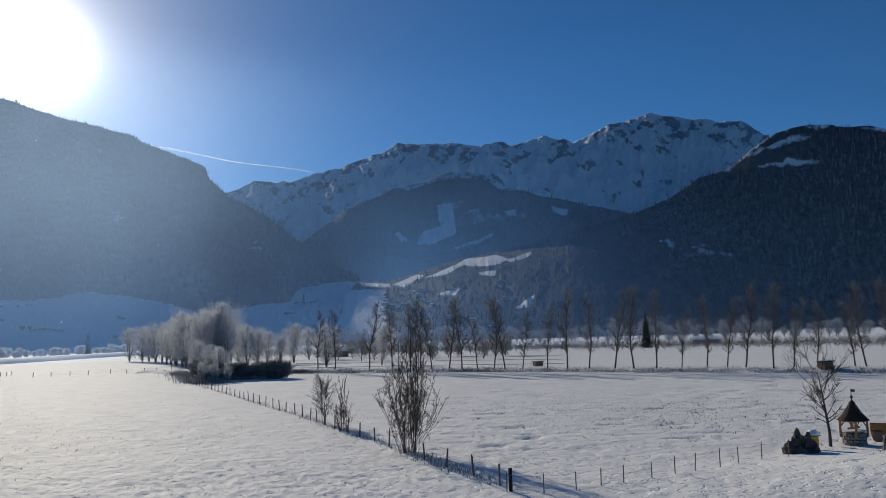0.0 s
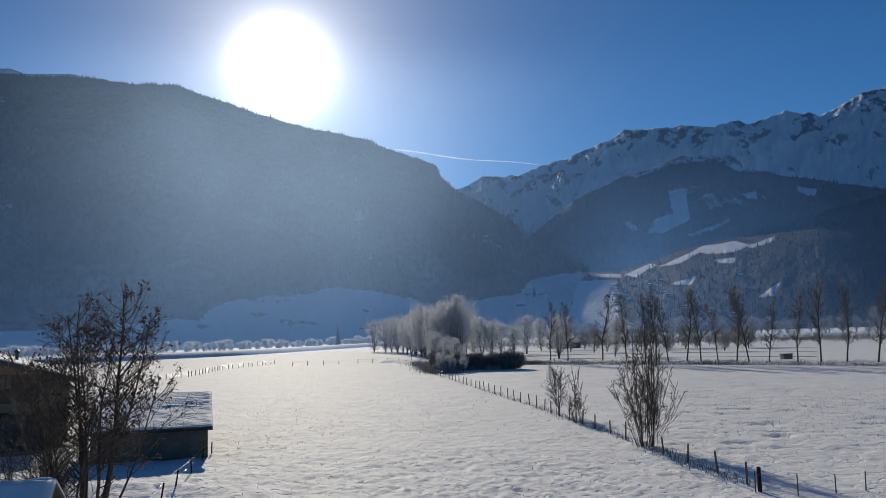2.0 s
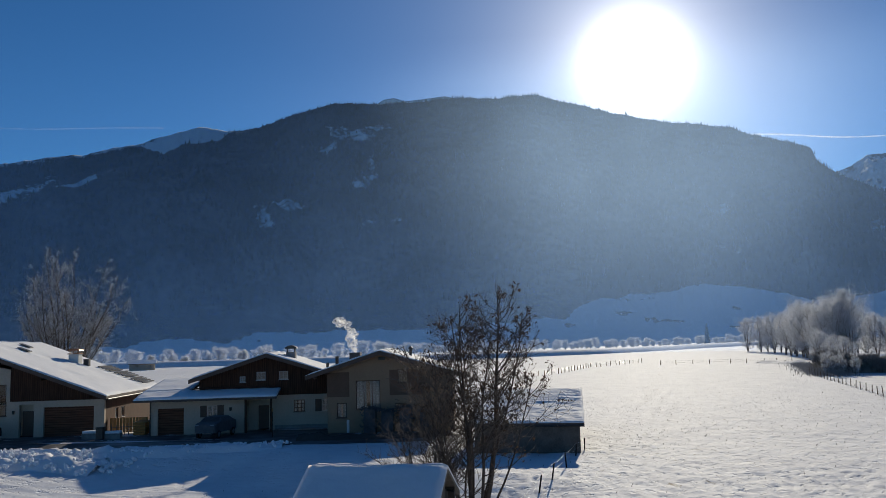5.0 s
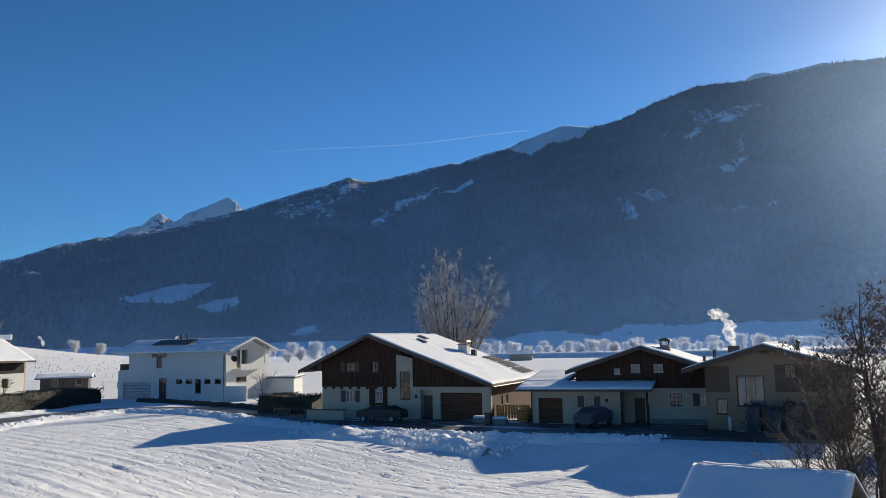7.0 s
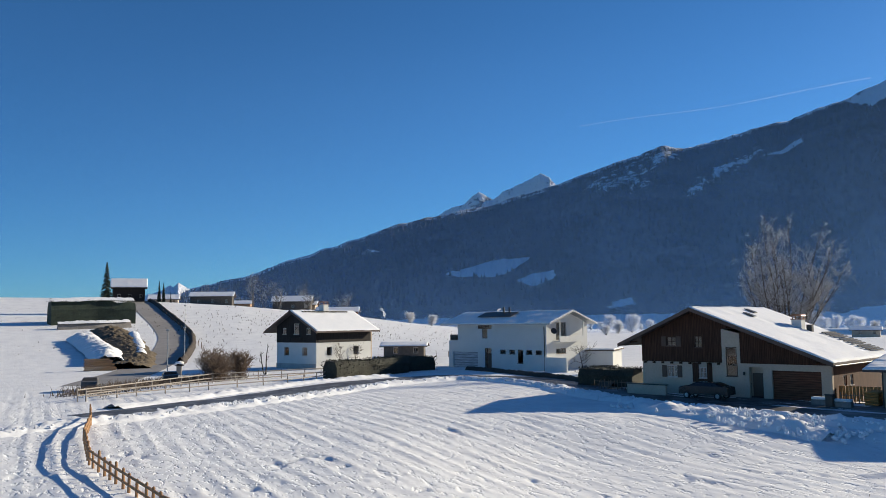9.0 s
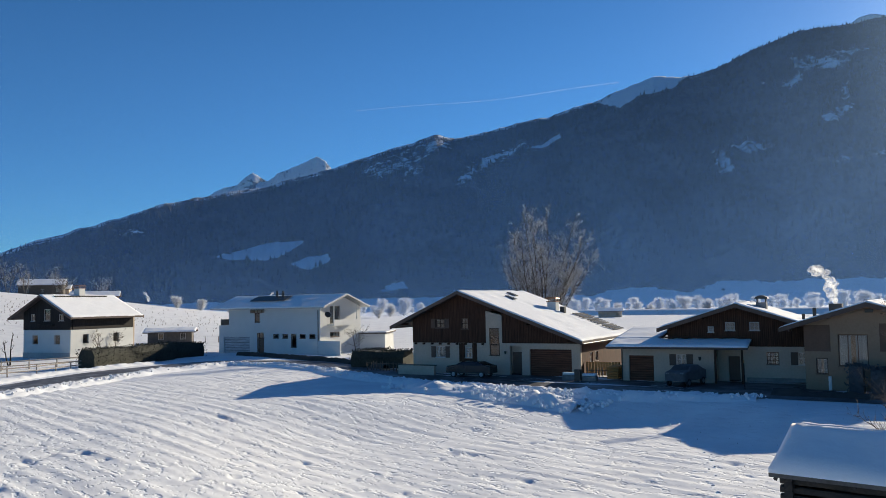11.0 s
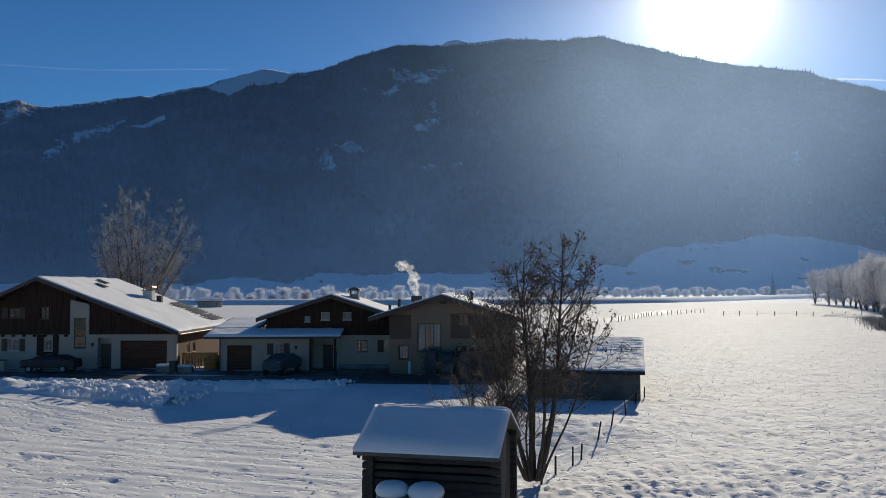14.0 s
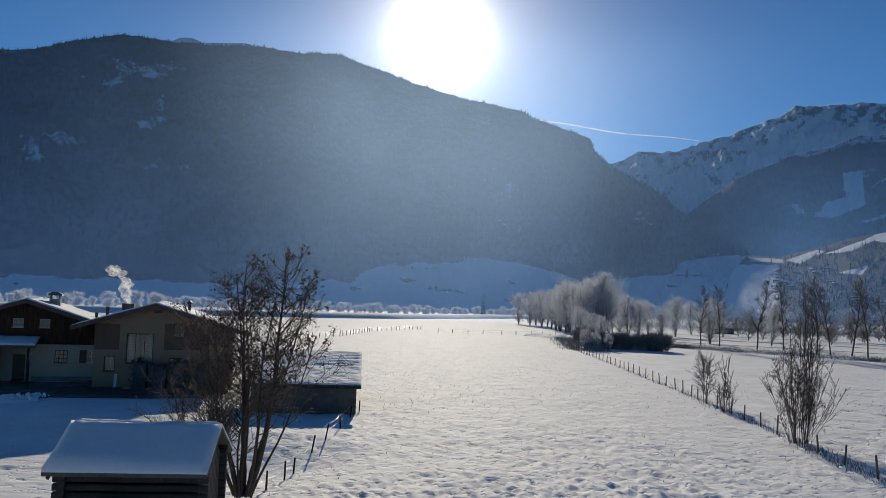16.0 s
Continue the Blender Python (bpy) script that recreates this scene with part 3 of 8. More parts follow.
# ---- far haze: sheet added behind the long mountain's end, before the foothills ----
# pales the slopes of the side valley in place of distance haze
k = Mat("far_haze")
k.n.remove(k.b)
geo = k.n.new("ShaderNodeNewGeometry")
sep = k.n.new("ShaderNodeSeparateXYZ")
k.l.new(geo.outputs["Position"], sep.inputs[0])
fades = []
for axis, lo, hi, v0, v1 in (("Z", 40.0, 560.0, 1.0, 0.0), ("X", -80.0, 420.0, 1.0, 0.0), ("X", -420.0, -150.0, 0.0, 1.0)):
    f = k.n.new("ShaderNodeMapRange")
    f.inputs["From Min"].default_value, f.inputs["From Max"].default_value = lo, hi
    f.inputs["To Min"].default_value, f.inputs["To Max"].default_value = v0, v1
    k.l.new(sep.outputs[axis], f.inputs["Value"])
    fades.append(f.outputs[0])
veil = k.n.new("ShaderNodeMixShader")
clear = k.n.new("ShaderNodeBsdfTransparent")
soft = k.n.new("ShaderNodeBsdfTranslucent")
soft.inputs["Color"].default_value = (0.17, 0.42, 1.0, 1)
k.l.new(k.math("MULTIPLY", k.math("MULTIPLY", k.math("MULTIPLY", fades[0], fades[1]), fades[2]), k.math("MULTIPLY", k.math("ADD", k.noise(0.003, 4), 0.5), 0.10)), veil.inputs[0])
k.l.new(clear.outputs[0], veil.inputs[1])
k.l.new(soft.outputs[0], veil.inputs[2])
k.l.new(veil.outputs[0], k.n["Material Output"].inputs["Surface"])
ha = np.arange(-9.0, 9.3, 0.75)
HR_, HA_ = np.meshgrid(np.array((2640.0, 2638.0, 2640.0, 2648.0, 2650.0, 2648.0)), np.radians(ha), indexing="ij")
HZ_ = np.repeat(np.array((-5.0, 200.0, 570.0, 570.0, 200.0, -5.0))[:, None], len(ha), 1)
tagged(grid_mesh("far_haze", -HR_ * np.sin(HA_), HR_ * np.cos(HA_), HZ_, k.m), "thin blue sheet added as distance haze before the foothills", "haze", kind="stuff")

# ---- more materials ----
def planks(name, c, pitch=0.16, upright=True, rough=0.8):
    """Weathered boards: joints, grain along the board, board-to-board tone."""
    k = Mat(name, rough, spec=0.2)
    g = k.noise(9.0, 5, 0.6, stretch=(1, 1, 0.08) if upright else (0.08, 0.08, 1), world_space=False)
    w = k.n.new("ShaderNodeTexWave")
    w.bands_direction = "X" if upright else "Z"
    w.inputs["Scale"].default_value = 0.314 / pitch
    w.inputs["Distortion"].default_value = 0.15
    k.l.new(k.coords(world_space=False), w.inputs["Vector"])
    joint = k.ramp(w.outputs["Fac"], (0.0, (0, 0, 0)), (0.12, (1, 1, 1)))
    tone = k.ramp(g, (0.3, tuple(v * 0.6 for v in c)), (0.7, tuple(min(1, v * 1.4) for v in c)))
    k.color(k.mix(joint, tuple(v * 0.35 for v in c), tone))
    k.bump(joint, 0.5, 0.015)
    k.bump(g, 0.3, 0.006)
    return k.m


PLASTER = plain("plaster_white", (0.52, 0.415, 0.315), 0.85, 6, 0.12)
PLASTER_TAN = plain("plaster_tan", (0.33, 0.215, 0.135), 0.85, 6, 0.12)
PLASTER_BRIGHT = plain("plaster_bright", (0.60, 0.60, 0.57), 0.85, 6, 0.05)
PANEL_BROWN = plain("facade_brown", (0.17, 0.095, 0.06), 0.8, 8, 0.15)
TIMBER = planks("timber_dark", (0.075, 0.034, 0.02))
TIMBER_BLACK = planks("timber_black", (0.03, 0.026, 0.024))
LOG = plain("old_log", (0.045, 0.037, 0.031), 0.85, 12, 0.4, bump=0.5)
BOARD = plain("grey_board", (0.12, 0.105, 0.09), 0.85, 12, 0.35, bump=0.4)
WOOD = plain("fence_wood", (0.17, 0.12, 0.085), 0.85, 14, 0.35, bump=0.4)
RAIL = plain("rail_wood", (0.34, 0.30, 0.26), 0.85, 12, 0.3, bump=0.4)
WOOD_WARM = plain("warm_wood", (0.38, 0.21, 0.10), 0.75, 12, 0.3, bump=0.3)
GARAGE = planks("garage_wood", (0.15, 0.062, 0.036), 0.2, False)
GARAGE_GREY = planks("garage_grey", (0.42, 0.43, 0.44), 0.4, False, 0.5)
FRAME_WHITE = plain("window_white", (0.55, 0.52, 0.48), 0.5, 10, 0.06)
FRAME_DARK = plain("window_brown", (0.11, 0.065, 0.045), 0.6, 10, 0.2)
METAL_DARK = plain("dark_metal", (0.07, 0.065, 0.06), 0.45, 10, 0.2, metal=0.7)
METAL_GREY = plain("zinc", (0.36, 0.37, 0.38), 0.4, 10, 0.15, metal=0.8)
COPPER = plain("copper_sheet", (0.24, 0.12, 0.07), 0.45, 8, 0.3, metal=0.7)
TILE = plain("roof_tile", (0.10, 0.075, 0.065), 0.8, 8, 0.3, bump=0.5)
STONE = plain("field_stone", (0.24, 0.22, 0.20), 0.9, 4, 0.35, bump=0.7)
CONCRETE = plain("concrete", (0.38, 0.37, 0.35), 0.85, 5, 0.2)
BARK = plain("bark", (0.085, 0.065, 0.052), 0.9, 9, 0.4, bump=0.6)
BARK_PALE = plain("bark_pale", (0.17, 0.145, 0.125), 0.9, 9, 0.35, bump=0.5)
TWIG = plain("twig", (0.07, 0.052, 0.042), 0.85, 5, 0.3, bump=0.1)
TWIG_BROWN = plain("twig_brown", (0.15, 0.12, 0.10), 0.85, 5, 0.3, bump=0.1)
TWIG_FROST = plain("twig_frosted", (0.33, 0.325, 0.325), 0.85, 2, 0.25, bump=0.1)
FROST = plain("hoar_frost", (0.72, 0.72, 0.73), 0.75, 0.8, 0.25, bump=0.1)
FROST_GREY = plain("frost_grey", (0.60, 0.60, 0.61), 0.8, 0.8, 0.25, bump=0.1)
LEAF = plain("dry_leaf", (0.075, 0.05, 0.035), 0.8, 3, 0.4, bump=0.1)
NEEDLE = plain("spruce_needle", (0.035, 0.05, 0.035), 0.85, 2, 0.4, bump=0.2)
HEDGE = plain("hedge_leaf", (0.042, 0.042, 0.030), 0.85, 4, 0.5, bump=0.4)
HEDGE_FROST = plain("hedge_frosted", (0.07, 0.075, 0.08), 0.85, 3, 0.4, bump=0.4)
CAR_DARK = plain("car_paint", (0.015, 0.015, 0.018), 0.25, 3, 0.2, spec=0.5, bump=0.0)
CAR_FROST = plain("car_frosted", (0.10, 0.10, 0.105), 0.7, 4, 0.3, bump=0.1)
RUBBER = plain("rubber", (0.02, 0.02, 0.02), 0.85, 10, 0.2)
YELLOW = plain("yellow_paint", (0.62, 0.33, 0.03), 0.6, 8, 0.15)
ORANGE = plain("orange_wood", (0.42, 0.20, 0.06), 0.7, 8, 0.25)
TANK = plain("grey_plastic", (0.20, 0.23, 0.26), 0.5, 5, 0.12, bump=0.05)
CLOTH = plain("curtain", (0.30, 0.28, 0.25), 0.9, 14, 0.12)
FLAG = plain("flag_metal", (0.04, 0.035, 0.03), 0.6, 8, 0.2)
DARK_IN = plain("dark_inside", (0.03, 0.028, 0.026), 0.9, 6, 0.2)
GRASS = plain("dry_grass", (0.13, 0.10, 0.065), 0.9, 1.5, 0.4, bump=0.2)
EARTH = plain("dark_earth", (0.06, 0.048, 0.04), 0.95, 3, 0.4, bump=0.6)


def let_light_through(mat, share, c):
    """Thin frost and leaves: part of the light goes through to the far side."""
    n, l = mat.node_tree.nodes, mat.node_tree.links
    t, x = n.new("ShaderNodeBsdfTranslucent"), n.new("ShaderNodeMixShader")
    t.inputs["Color"].default_value = (*c, 1)
    x.inputs[0].default_value = share
    l.new(n["Principled BSDF"].outputs[0], x.inputs[1])
    l.new(t.outputs[0], x.inputs[2])
    l.new(x.outputs[0], n["Material Output"].inputs["Surface"])


let_light_through(FROST, 0.45, (0.74, 0.77, 0.82))
let_light_through(TWIG_FROST, 0.25, (0.42, 0.43, 0.45))
let_light_through(FROST_GREY, 0.45, (0.62, 0.64, 0.68))
let_light_through(LEAF, 0.2, (0.10, 0.06, 0.035))

k = Mat("asphalt", 0.55, spec=0.4)
k.color(k.mix(k.ramp(k.noise(0.5, 5), (0.45, (0, 0, 0)), (0.62, (1, 1, 1))), (0.055, 0.055, 0.058), (0.17, 0.17, 0.17)))
k.bump(k.noise(30, 3), 0.3, 0.01)
ASPHALT = k.m
LANE = plain("worn_lane", (0.27, 0.25, 0.23), 0.7, 0.6, 0.2, bump=0.1)

k = Mat("window_glass", 0.03, spec=0.5)
k.color((0.9, 0.93, 0.95))
k.b.inputs["Transmission Weight"].default_value = 1.0
k.b.inputs["IOR"].default_value = 1.45
GLASS = k.m


# ---- builders ----
def part(name, bm, mat, parent=None, label="", smooth_faces=False):
    """Links a bmesh as one mesh object, under a thing or part if given."""
    bmesh.ops.recalc_face_normals(bm, faces=bm.faces)
    me = bpy.data.meshes.new(name)
    bm.to_mesh(me)
    bm.free()
    if smooth_faces:
        me.polygons.foreach_set("use_smooth", np.ones(len(me.polygons), bool))
    me.materials.append(mat)
    ob = new(name, me)
    if parent is not None:
        ob.parent = parent
    if label:
        tagged(ob, label)
    return ob


def thing(name, label, category, m=None, group="", kind=""):
    ob = new(name)
    ob.empty_display_size = 0.2
    if m is not None:
        ob.matrix_basis = m
    return tagged(ob, label, category, group, kind)


def gz(x, y):
    return float(ground_z(x, y))


def box(bm, x0, x1, y0, y1, z0, z1):
    v = [bm.verts.new((x, y, z)) for z in (z0, z1) for x, y in ((x0, y0), (x1, y0), (x1, y1), (x0, y1))]
    for f in ((0, 3, 2, 1), (4, 5, 6, 7), (0, 1, 5, 4), (1, 2, 6, 5), (2, 3, 7, 6), (3, 0, 4, 7)):
        bm.faces.new([v[i] for i in f])
    return bm


def boxed(x0, x1, y0, y1, z0, z1, bevel=0.0):
    bm = box(bmesh.new(), x0, x1, y0, y1, z0, z1)
    if bevel:
        bmesh.ops.bevel(bm, geom=bm.edges[:], offset=bevel, segments=2, affect="EDGES", profile=0.6)
    return bm


def prism(bm, poly, y0, y1, put=None):
    """Extrudes a polygon of (x, z) from y0 to y1; put maps (x, y, z) to other axes."""
    put = put or (lambda x, y, z: (x, y, z))
    a = [bm.verts.new(put(x, y0, z)) for x, z in poly]
    b = [bm.verts.new(put(x, y1, z)) for x, z in poly]
    bm.faces.new(a)
    bm.faces.new(b[::-1])
    n = len(poly)
    for i in range(n):
        bm.faces.new((a[i], b[i], b[(i + 1) % n], a[(i + 1) % n]))
    return bm


def tube(bm, p0, p1, r0, r1=None, n=8, caps=True):
    p0, p1 = Vector(p0), Vector(p1)
    r1 = r0 if r1 is None else r1
    q = (p1 - p0).to_track_quat("Z", "Y")
    rings = []
    for p, r in ((p0, r0), (p1, r1)):
        rings.append([bm.verts.new(p + q @ Vector((r * math.cos(2 * math.pi * i / n), r * math.sin(2 * math.pi * i / n), 0))) for i in range(n)])
    for i in range(n):
        bm.faces.new((rings[0][i], rings[0][(i + 1) % n], rings[1][(i + 1) % n], rings[1][i]))
    if caps:
        bm.faces.new(rings[0][::-1])
        bm.faces.new(rings[1])
    return bm


def lathe(bm, profile, n=16, at=(0, 0, 0)):
    """Turns (radius, z) pairs about the upright axis."""
    rings = []
    for r, z in profile:
        rings.append([bm.verts.new((at[0] + r * math.cos(2 * math.pi * i / n), at[1] + r * math.sin(2 * math.pi * i / n), at[2] + z)) for i in range(n)])
    for a, b in zip(rings, rings[1:]):
        for i in range(n):
            bm.faces.new((a[i], a[(i + 1) % n], b[(i + 1) % n], b[i]))
    bm.faces.new(rings[0][::-1])
    bm.faces.new(rings[-1])
    return bm


def clip(poly, a, b, c):
    """Keeps the part of a polygon where a*x + b*z <= c."""
    out = []
    for (x0, z0), (x1, z1) in zip(poly, poly[1:] + poly[:1]):
        d0, d1 = a * x0 + b * z0 - c, a * x1 + b * z1 - c
        if d0 <= 1e-9:
            out.append((x0, z0))
        if (d0 < -1e-9 and d1 > 1e-9) or (d0 > 1e-9 and d1 < -1e-9):
            t = d0 / (d0 - d1)
            out.append((x0 + t * (x1 - x0), z0 + t * (z1 - z0)))
    return out


def wall(name, x0, x1, z0, z1, y0, y1, mat, parent, holes=(), slopes=(), put=None, label=""):
    """A wall with thickness, holes (x0, x1, z0, z1) right through it, and a top cut by slopes (a, b, c)."""
    bm = bmesh.new()
    xs = sorted({x0, x1, *[min(max(v, x0), x1) for h in holes for v in h[:2]]})
    zs = sorted({z0, z1, *[min(max(v, z0), z1) for h in holes for v in h[2:]]})
    for a, b in zip(xs, xs[1:]):
        for c, d in zip(zs, zs[1:]):
            mx, mz = (a + b) / 2, (c + d) / 2
            if any(h[0] < mx < h[1] and h[2] < mz < h[3] for h in holes):
                continue
            poly = [(a, c), (b, c), (b, d), (a, d)]
            for s in slopes:
                poly = clip(poly, *s) if len(poly) > 2 else poly
            if len(poly) > 2:
                prism(bm, poly, y0, y1, put)
    bmesh.ops.remove_doubles(bm, verts=bm.verts, dist=1e-4)
    bm.verts.index_update()
    seen, twice = {}, []
    for f in bm.faces:
        key = frozenset(v.index for v in f.verts)
        if key in seen:
            twice += [f, seen[key]]
        seen[key] = f
    bmesh.ops.delete(bm, geom=list(set(twice)), context="FACES")
    return part(name, bm, mat, parent, label)


def window(parent, x0, x1, z0, z1, y=0.0, bars=(2, 2), frame_mat=None, put=None, shutters=0.0, shutter_mat=None, depth=0.18, curtain=True, sill=True):
    """A window set in its hole: frame, glazing bars, panes, a curtain behind, shutters beside it."""
    put = put or (lambda x, yy, z: (x, yy, z))
    frame_mat = frame_mat or FRAME_WHITE
    t, yf = 0.07, y + depth * 0.5

    def bx(bm, a, b, c, d, e, f):
        prism(bm, [(a, e), (b, e), (b, f), (a, f)], c, d, put)

    win = wall("window", x0, x1, z0, z1, yf, yf + 0.07, frame_mat, parent, [(x0 + t, x1 - t, z0 + t, z1 - t)], put=put)
    nx, nz = bars
    for i in range(1, nx):
        xm = x0 + (x1 - x0) * i / nx
        bm = bmesh.new()
        bx(bm, xm - 0.025, xm + 0.025, yf + 0.008, yf + 0.062, z0 + t, z1 - t)
        part("mullion", bm, frame_mat, win)
    for j in range(1, nz):
        zm = z0 + (z1 - z0) * j / nz
        bm = bmesh.new()
        bx(bm, x0 + t, x1 - t, yf + 0.012, yf + 0.058, zm - 0.02, zm + 0.02)
        part("glazing_bar", bm, frame_mat, win)
    bm = bmesh.new()
    bx(bm, x0 + t - 0.01, x1 - t + 0.01, yf + 0.03, yf + 0.04, z0 + t - 0.01, z1 - t + 0.01)
    pane = part("pane", bm, GLASS, win, "clear window glass")
    pane.visible_shadow = False
    if curtain:
        bm = bmesh.new()
        for a, b in ((x0 + t, x0 + (x1 - x0) * 0.42), (x1 - (x1 - x0) * 0.42, x1 - t)):
            n = 6
            for i in range(n):
                u0, u1 = a + (b - a) * i / n, a + (b - a) * (i + 1) / n
                w0, w1 = 0.03 * (i % 2), 0.03 * ((i + 1) % 2)
                v = [bm.verts.new(put(u0, yf + 0.22 + w0, z0)), bm.verts.new(put(u1, yf + 0.22 + w1, z0)),
                     bm.verts.new(put(u1, yf + 0.22 + w1, z1)), bm.verts.new(put(u0, yf + 0.22 + w0, z1))]
                bm.faces.new(v)
        part("curtain", bm, CLOTH, win, "light cloth curtain")
    if sill:
        bm = bmesh.new()
        bx(bm, x0 - 0.05, x1 + 0.05, y - 0.06, yf - 0.003, z0 - 0.05, z0 - 0.003)
        part("sill", bm, frame_mat, win)
    if shutters:
        for a, b in ((x0 - shutters, x0 - 0.02), (x1 + 0.02, x1 + shutters)):
            bm = bmesh.new()
            bx(bm, a, b, y - 0.055, y - 0.004, z0 - 0.02, z1 + 0.02)
            leaf = part("shutter", bm, shutter_mat or FRAME_DARK, parent, "dark wooden shutter")
            for j in range(6):
                zz = z0 + (z1 - z0) * (j + 0.3) / 6
                bm = bmesh.new()
                bx(bm, a + 0.06, b - 0.06, y - 0.075, y - 0.058, zz, zz + (z1 - z0) * 0.07)
                part("slat", bm, shutter_mat or FRAME_DARK, leaf)
    return win


def roof_slope(parent, ridge, eave, y0, y1, thick=0.22, mat=None, snow=0.14, seed=1, ragged=0.25, cut=()):
    """One slope from ridge (x, z) to eave (x, z), with its layer of snow."""
    mat = mat or TILE
    (xr, zr), (xe, ze) = ridge, eave
    bm = prism(bmesh.new(), [(xr, zr), (xe, ze), (xe, ze - thick), (xr, zr - thick)], y0, y1)
    slope = part("roof_slope", bm, mat, parent)
    for yy in (y0 - 0.04, y1 - 0.02):
        bm = prism(bmesh.new(), [(xr, zr + 0.02), (xe, ze + 0.02), (xe, ze - thick - 0.1), (xr, zr - thick - 0.1)], yy, yy + 0.06)
        part("verge_board", bm, FRAME_DARK, slope)
    if snow:
        rng = np.random.default_rng(seed)
        L, W = math.hypot(xe - xr, ze - zr), y1 - y0
        nu, nv = max(6, int(L / 0.35)), max(6, int(W / 0.35))
        U, V = np.meshgrid(np.linspace(0.0, 1, nu), np.linspace(0, 1, nv), indexing="ij")
        edge = 1 - ragged / L * (0.4 + 0.6 * fbm(V * W * 0.8, V * 0, 4, seed))
        Uc = U * edge
        t = snow * (0.75 + 0.5 * fbm(U * L * 0.7, V * W * 0.7, 3, seed + 5))
        rim = np.minimum(np.minimum(V, 1 - V) * W, (1 - U) * L)
        t = t * np.clip(rim / 0.12, 0.15, 1) ** 0.5 + 0.01
        x = xr + (xe - xr) * Uc
        z = zr + (ze - zr) * Uc
        y = y0 + 0.02 + V * (W - 0.04)
        bm = bmesh.new()
        topv = [[bm.verts.new((x[i, j], y[i, j], z[i, j] + t[i, j])) for j in range(nv)] for i in range(nu)]
        for i in range(nu - 1):
            for j in range(nv - 1):
                bm.faces.new((topv[i][j], topv[i + 1][j], topv[i + 1][j + 1], topv[i][j + 1]))
        rimv = [topv[0][j] for j in range(nv)] + [topv[i][nv - 1] for i in range(1, nu)] + [topv[nu - 1][j] for j in range(nv - 2, -1, -1)] + [topv[i][0] for i in range(nu - 2, 0, -1)]
        low = []
        for vtx in rimv:
            u = (vtx.co.x - xr) / (xe - xr)
            low.append(bm.verts.new((vtx.co.x, vtx.co.y, zr + (ze - zr) * u + 0.004)))
        n = len(rimv)
        for i in range(n):
            bm.faces.new((rimv[i], rimv[(i + 1) % n], low[(i + 1) % n], low[i]))
        part("snow_cover", bm, SNOW, slope, "even layer of snow", True)
    return slope


def chimney(parent, x, y, z0, z1, w=0.7, d=0.7, mat=None, cap=True):
    mat = mat or PLASTER
    c = part("chimney", boxed(x - w / 2, x + w / 2, y - d / 2, y + d / 2, z0, z1, 0.015), mat, parent)
    bm = bmesh.new()
    if cap:
        box(bm, x - w / 2 - 0.08, x + w / 2 + 0.08, y - d / 2 - 0.08, y + d / 2 + 0.08, z1 + 0.003, z1 + 0.09)
        for sx in (-1, 1):
            for sy in (-1, 1):
                box(bm, x + sx * w * 0.4 - 0.03, x + sx * w * 0.4 + 0.03, y + sy * d * 0.4 - 0.03, y + sy * d * 0.4 + 0.03, z1 + 0.09, z1 + 0.34)
        n = 8
        poly = [(x + (w / 2 + 0.1) * math.cos(math.pi * i / n), z1 + 0.34 + 0.22 * math.sin(math.pi * i / n)) for i in range(n + 1)]
        prism(bm, poly, y - d / 2 - 0.1, y + d / 2 + 0.1)
        part("chimney_cap", bm, COPPER, c, "dark sheet-metal chimney cap")
    return c


# ---- trees ----
def tubes_mesh(segs, sides):
    """Tapered tubes for (p0, p1, r0, r1) rows."""
    S = np.array(segs, float)
    p0, p1, r0, r1 = S[:, 0:3], S[:, 3:6], S[:, 6], S[:, 7]
    d = p1 - p0
    d /= np.linalg.norm(d, axis=1)[:, None] + 1e-9
    ref = np.where(np.abs(d[:, 2:3]) > 0.9, np.array([[1.0, 0, 0]]), np.array([[0, 0, 1.0]]))
    u = np.cross(d, ref)
    u /= np.linalg.norm(u, axis=1)[:, None] + 1e-9
    w = np.cross(d, u)
    n = len(S)
    a = np.arange(sides) * 2 * np.pi / sides
    ring = u[:, None, :] * np.cos(a)[None, :, None] + w[:, None, :] * np.sin(a)[None, :, None]
    V = np.concatenate([p0[:, None] + ring * r0[:, None, None], p1[:, None] + ring * r1[:, None, None]], 1).reshape(-1, 3)
    base = np.arange(n)[:, None] * 2 * sides
    i = np.arange(sides)[None, :]
    j = (i + 1) % sides
    F = np.stack([base + i, base + j, base + sides + j, base + sides + i], -1).reshape(-1, 4)
    return V, F


def raw_mesh(name, chunks, mat, smooth_faces=True):
    """One mesh from (verts, faces) chunks of quads."""
    V, F, o = [], [], 0
    for v, f in chunks:
        V.append(v)
        F.append(f + o)
        o += len(v)
    V, F = np.concatenate(V), np.concatenate(F)
    me = bpy.data.meshes.new(name)
    me.vertices.add(len(V))
    me.vertices.foreach_set("co", V.ravel())
    me.loops.add(F.size)
    me.loops.foreach_set("vertex_index", F.ravel())
    me.polygons.add(len(F))
    me.polygons.foreach_set("loop_start", np.arange(0, F.size, F.shape[1]))
    me.polygons.foreach_set("use_smooth", np.full(len(F), smooth_faces))
    me.update(calc_edges=True)
    me.materials.append(mat)
    return me


BALL = bmesh.new()
bmesh.ops.create_icosphere(BALL, subdivisions=1, radius=1.0)
BALL_V = np.array([v.co[:] for v in BALL.verts])
BALL_F = np.array([[v.index for v in f.verts] for f in BALL.faces])
BALL.free()


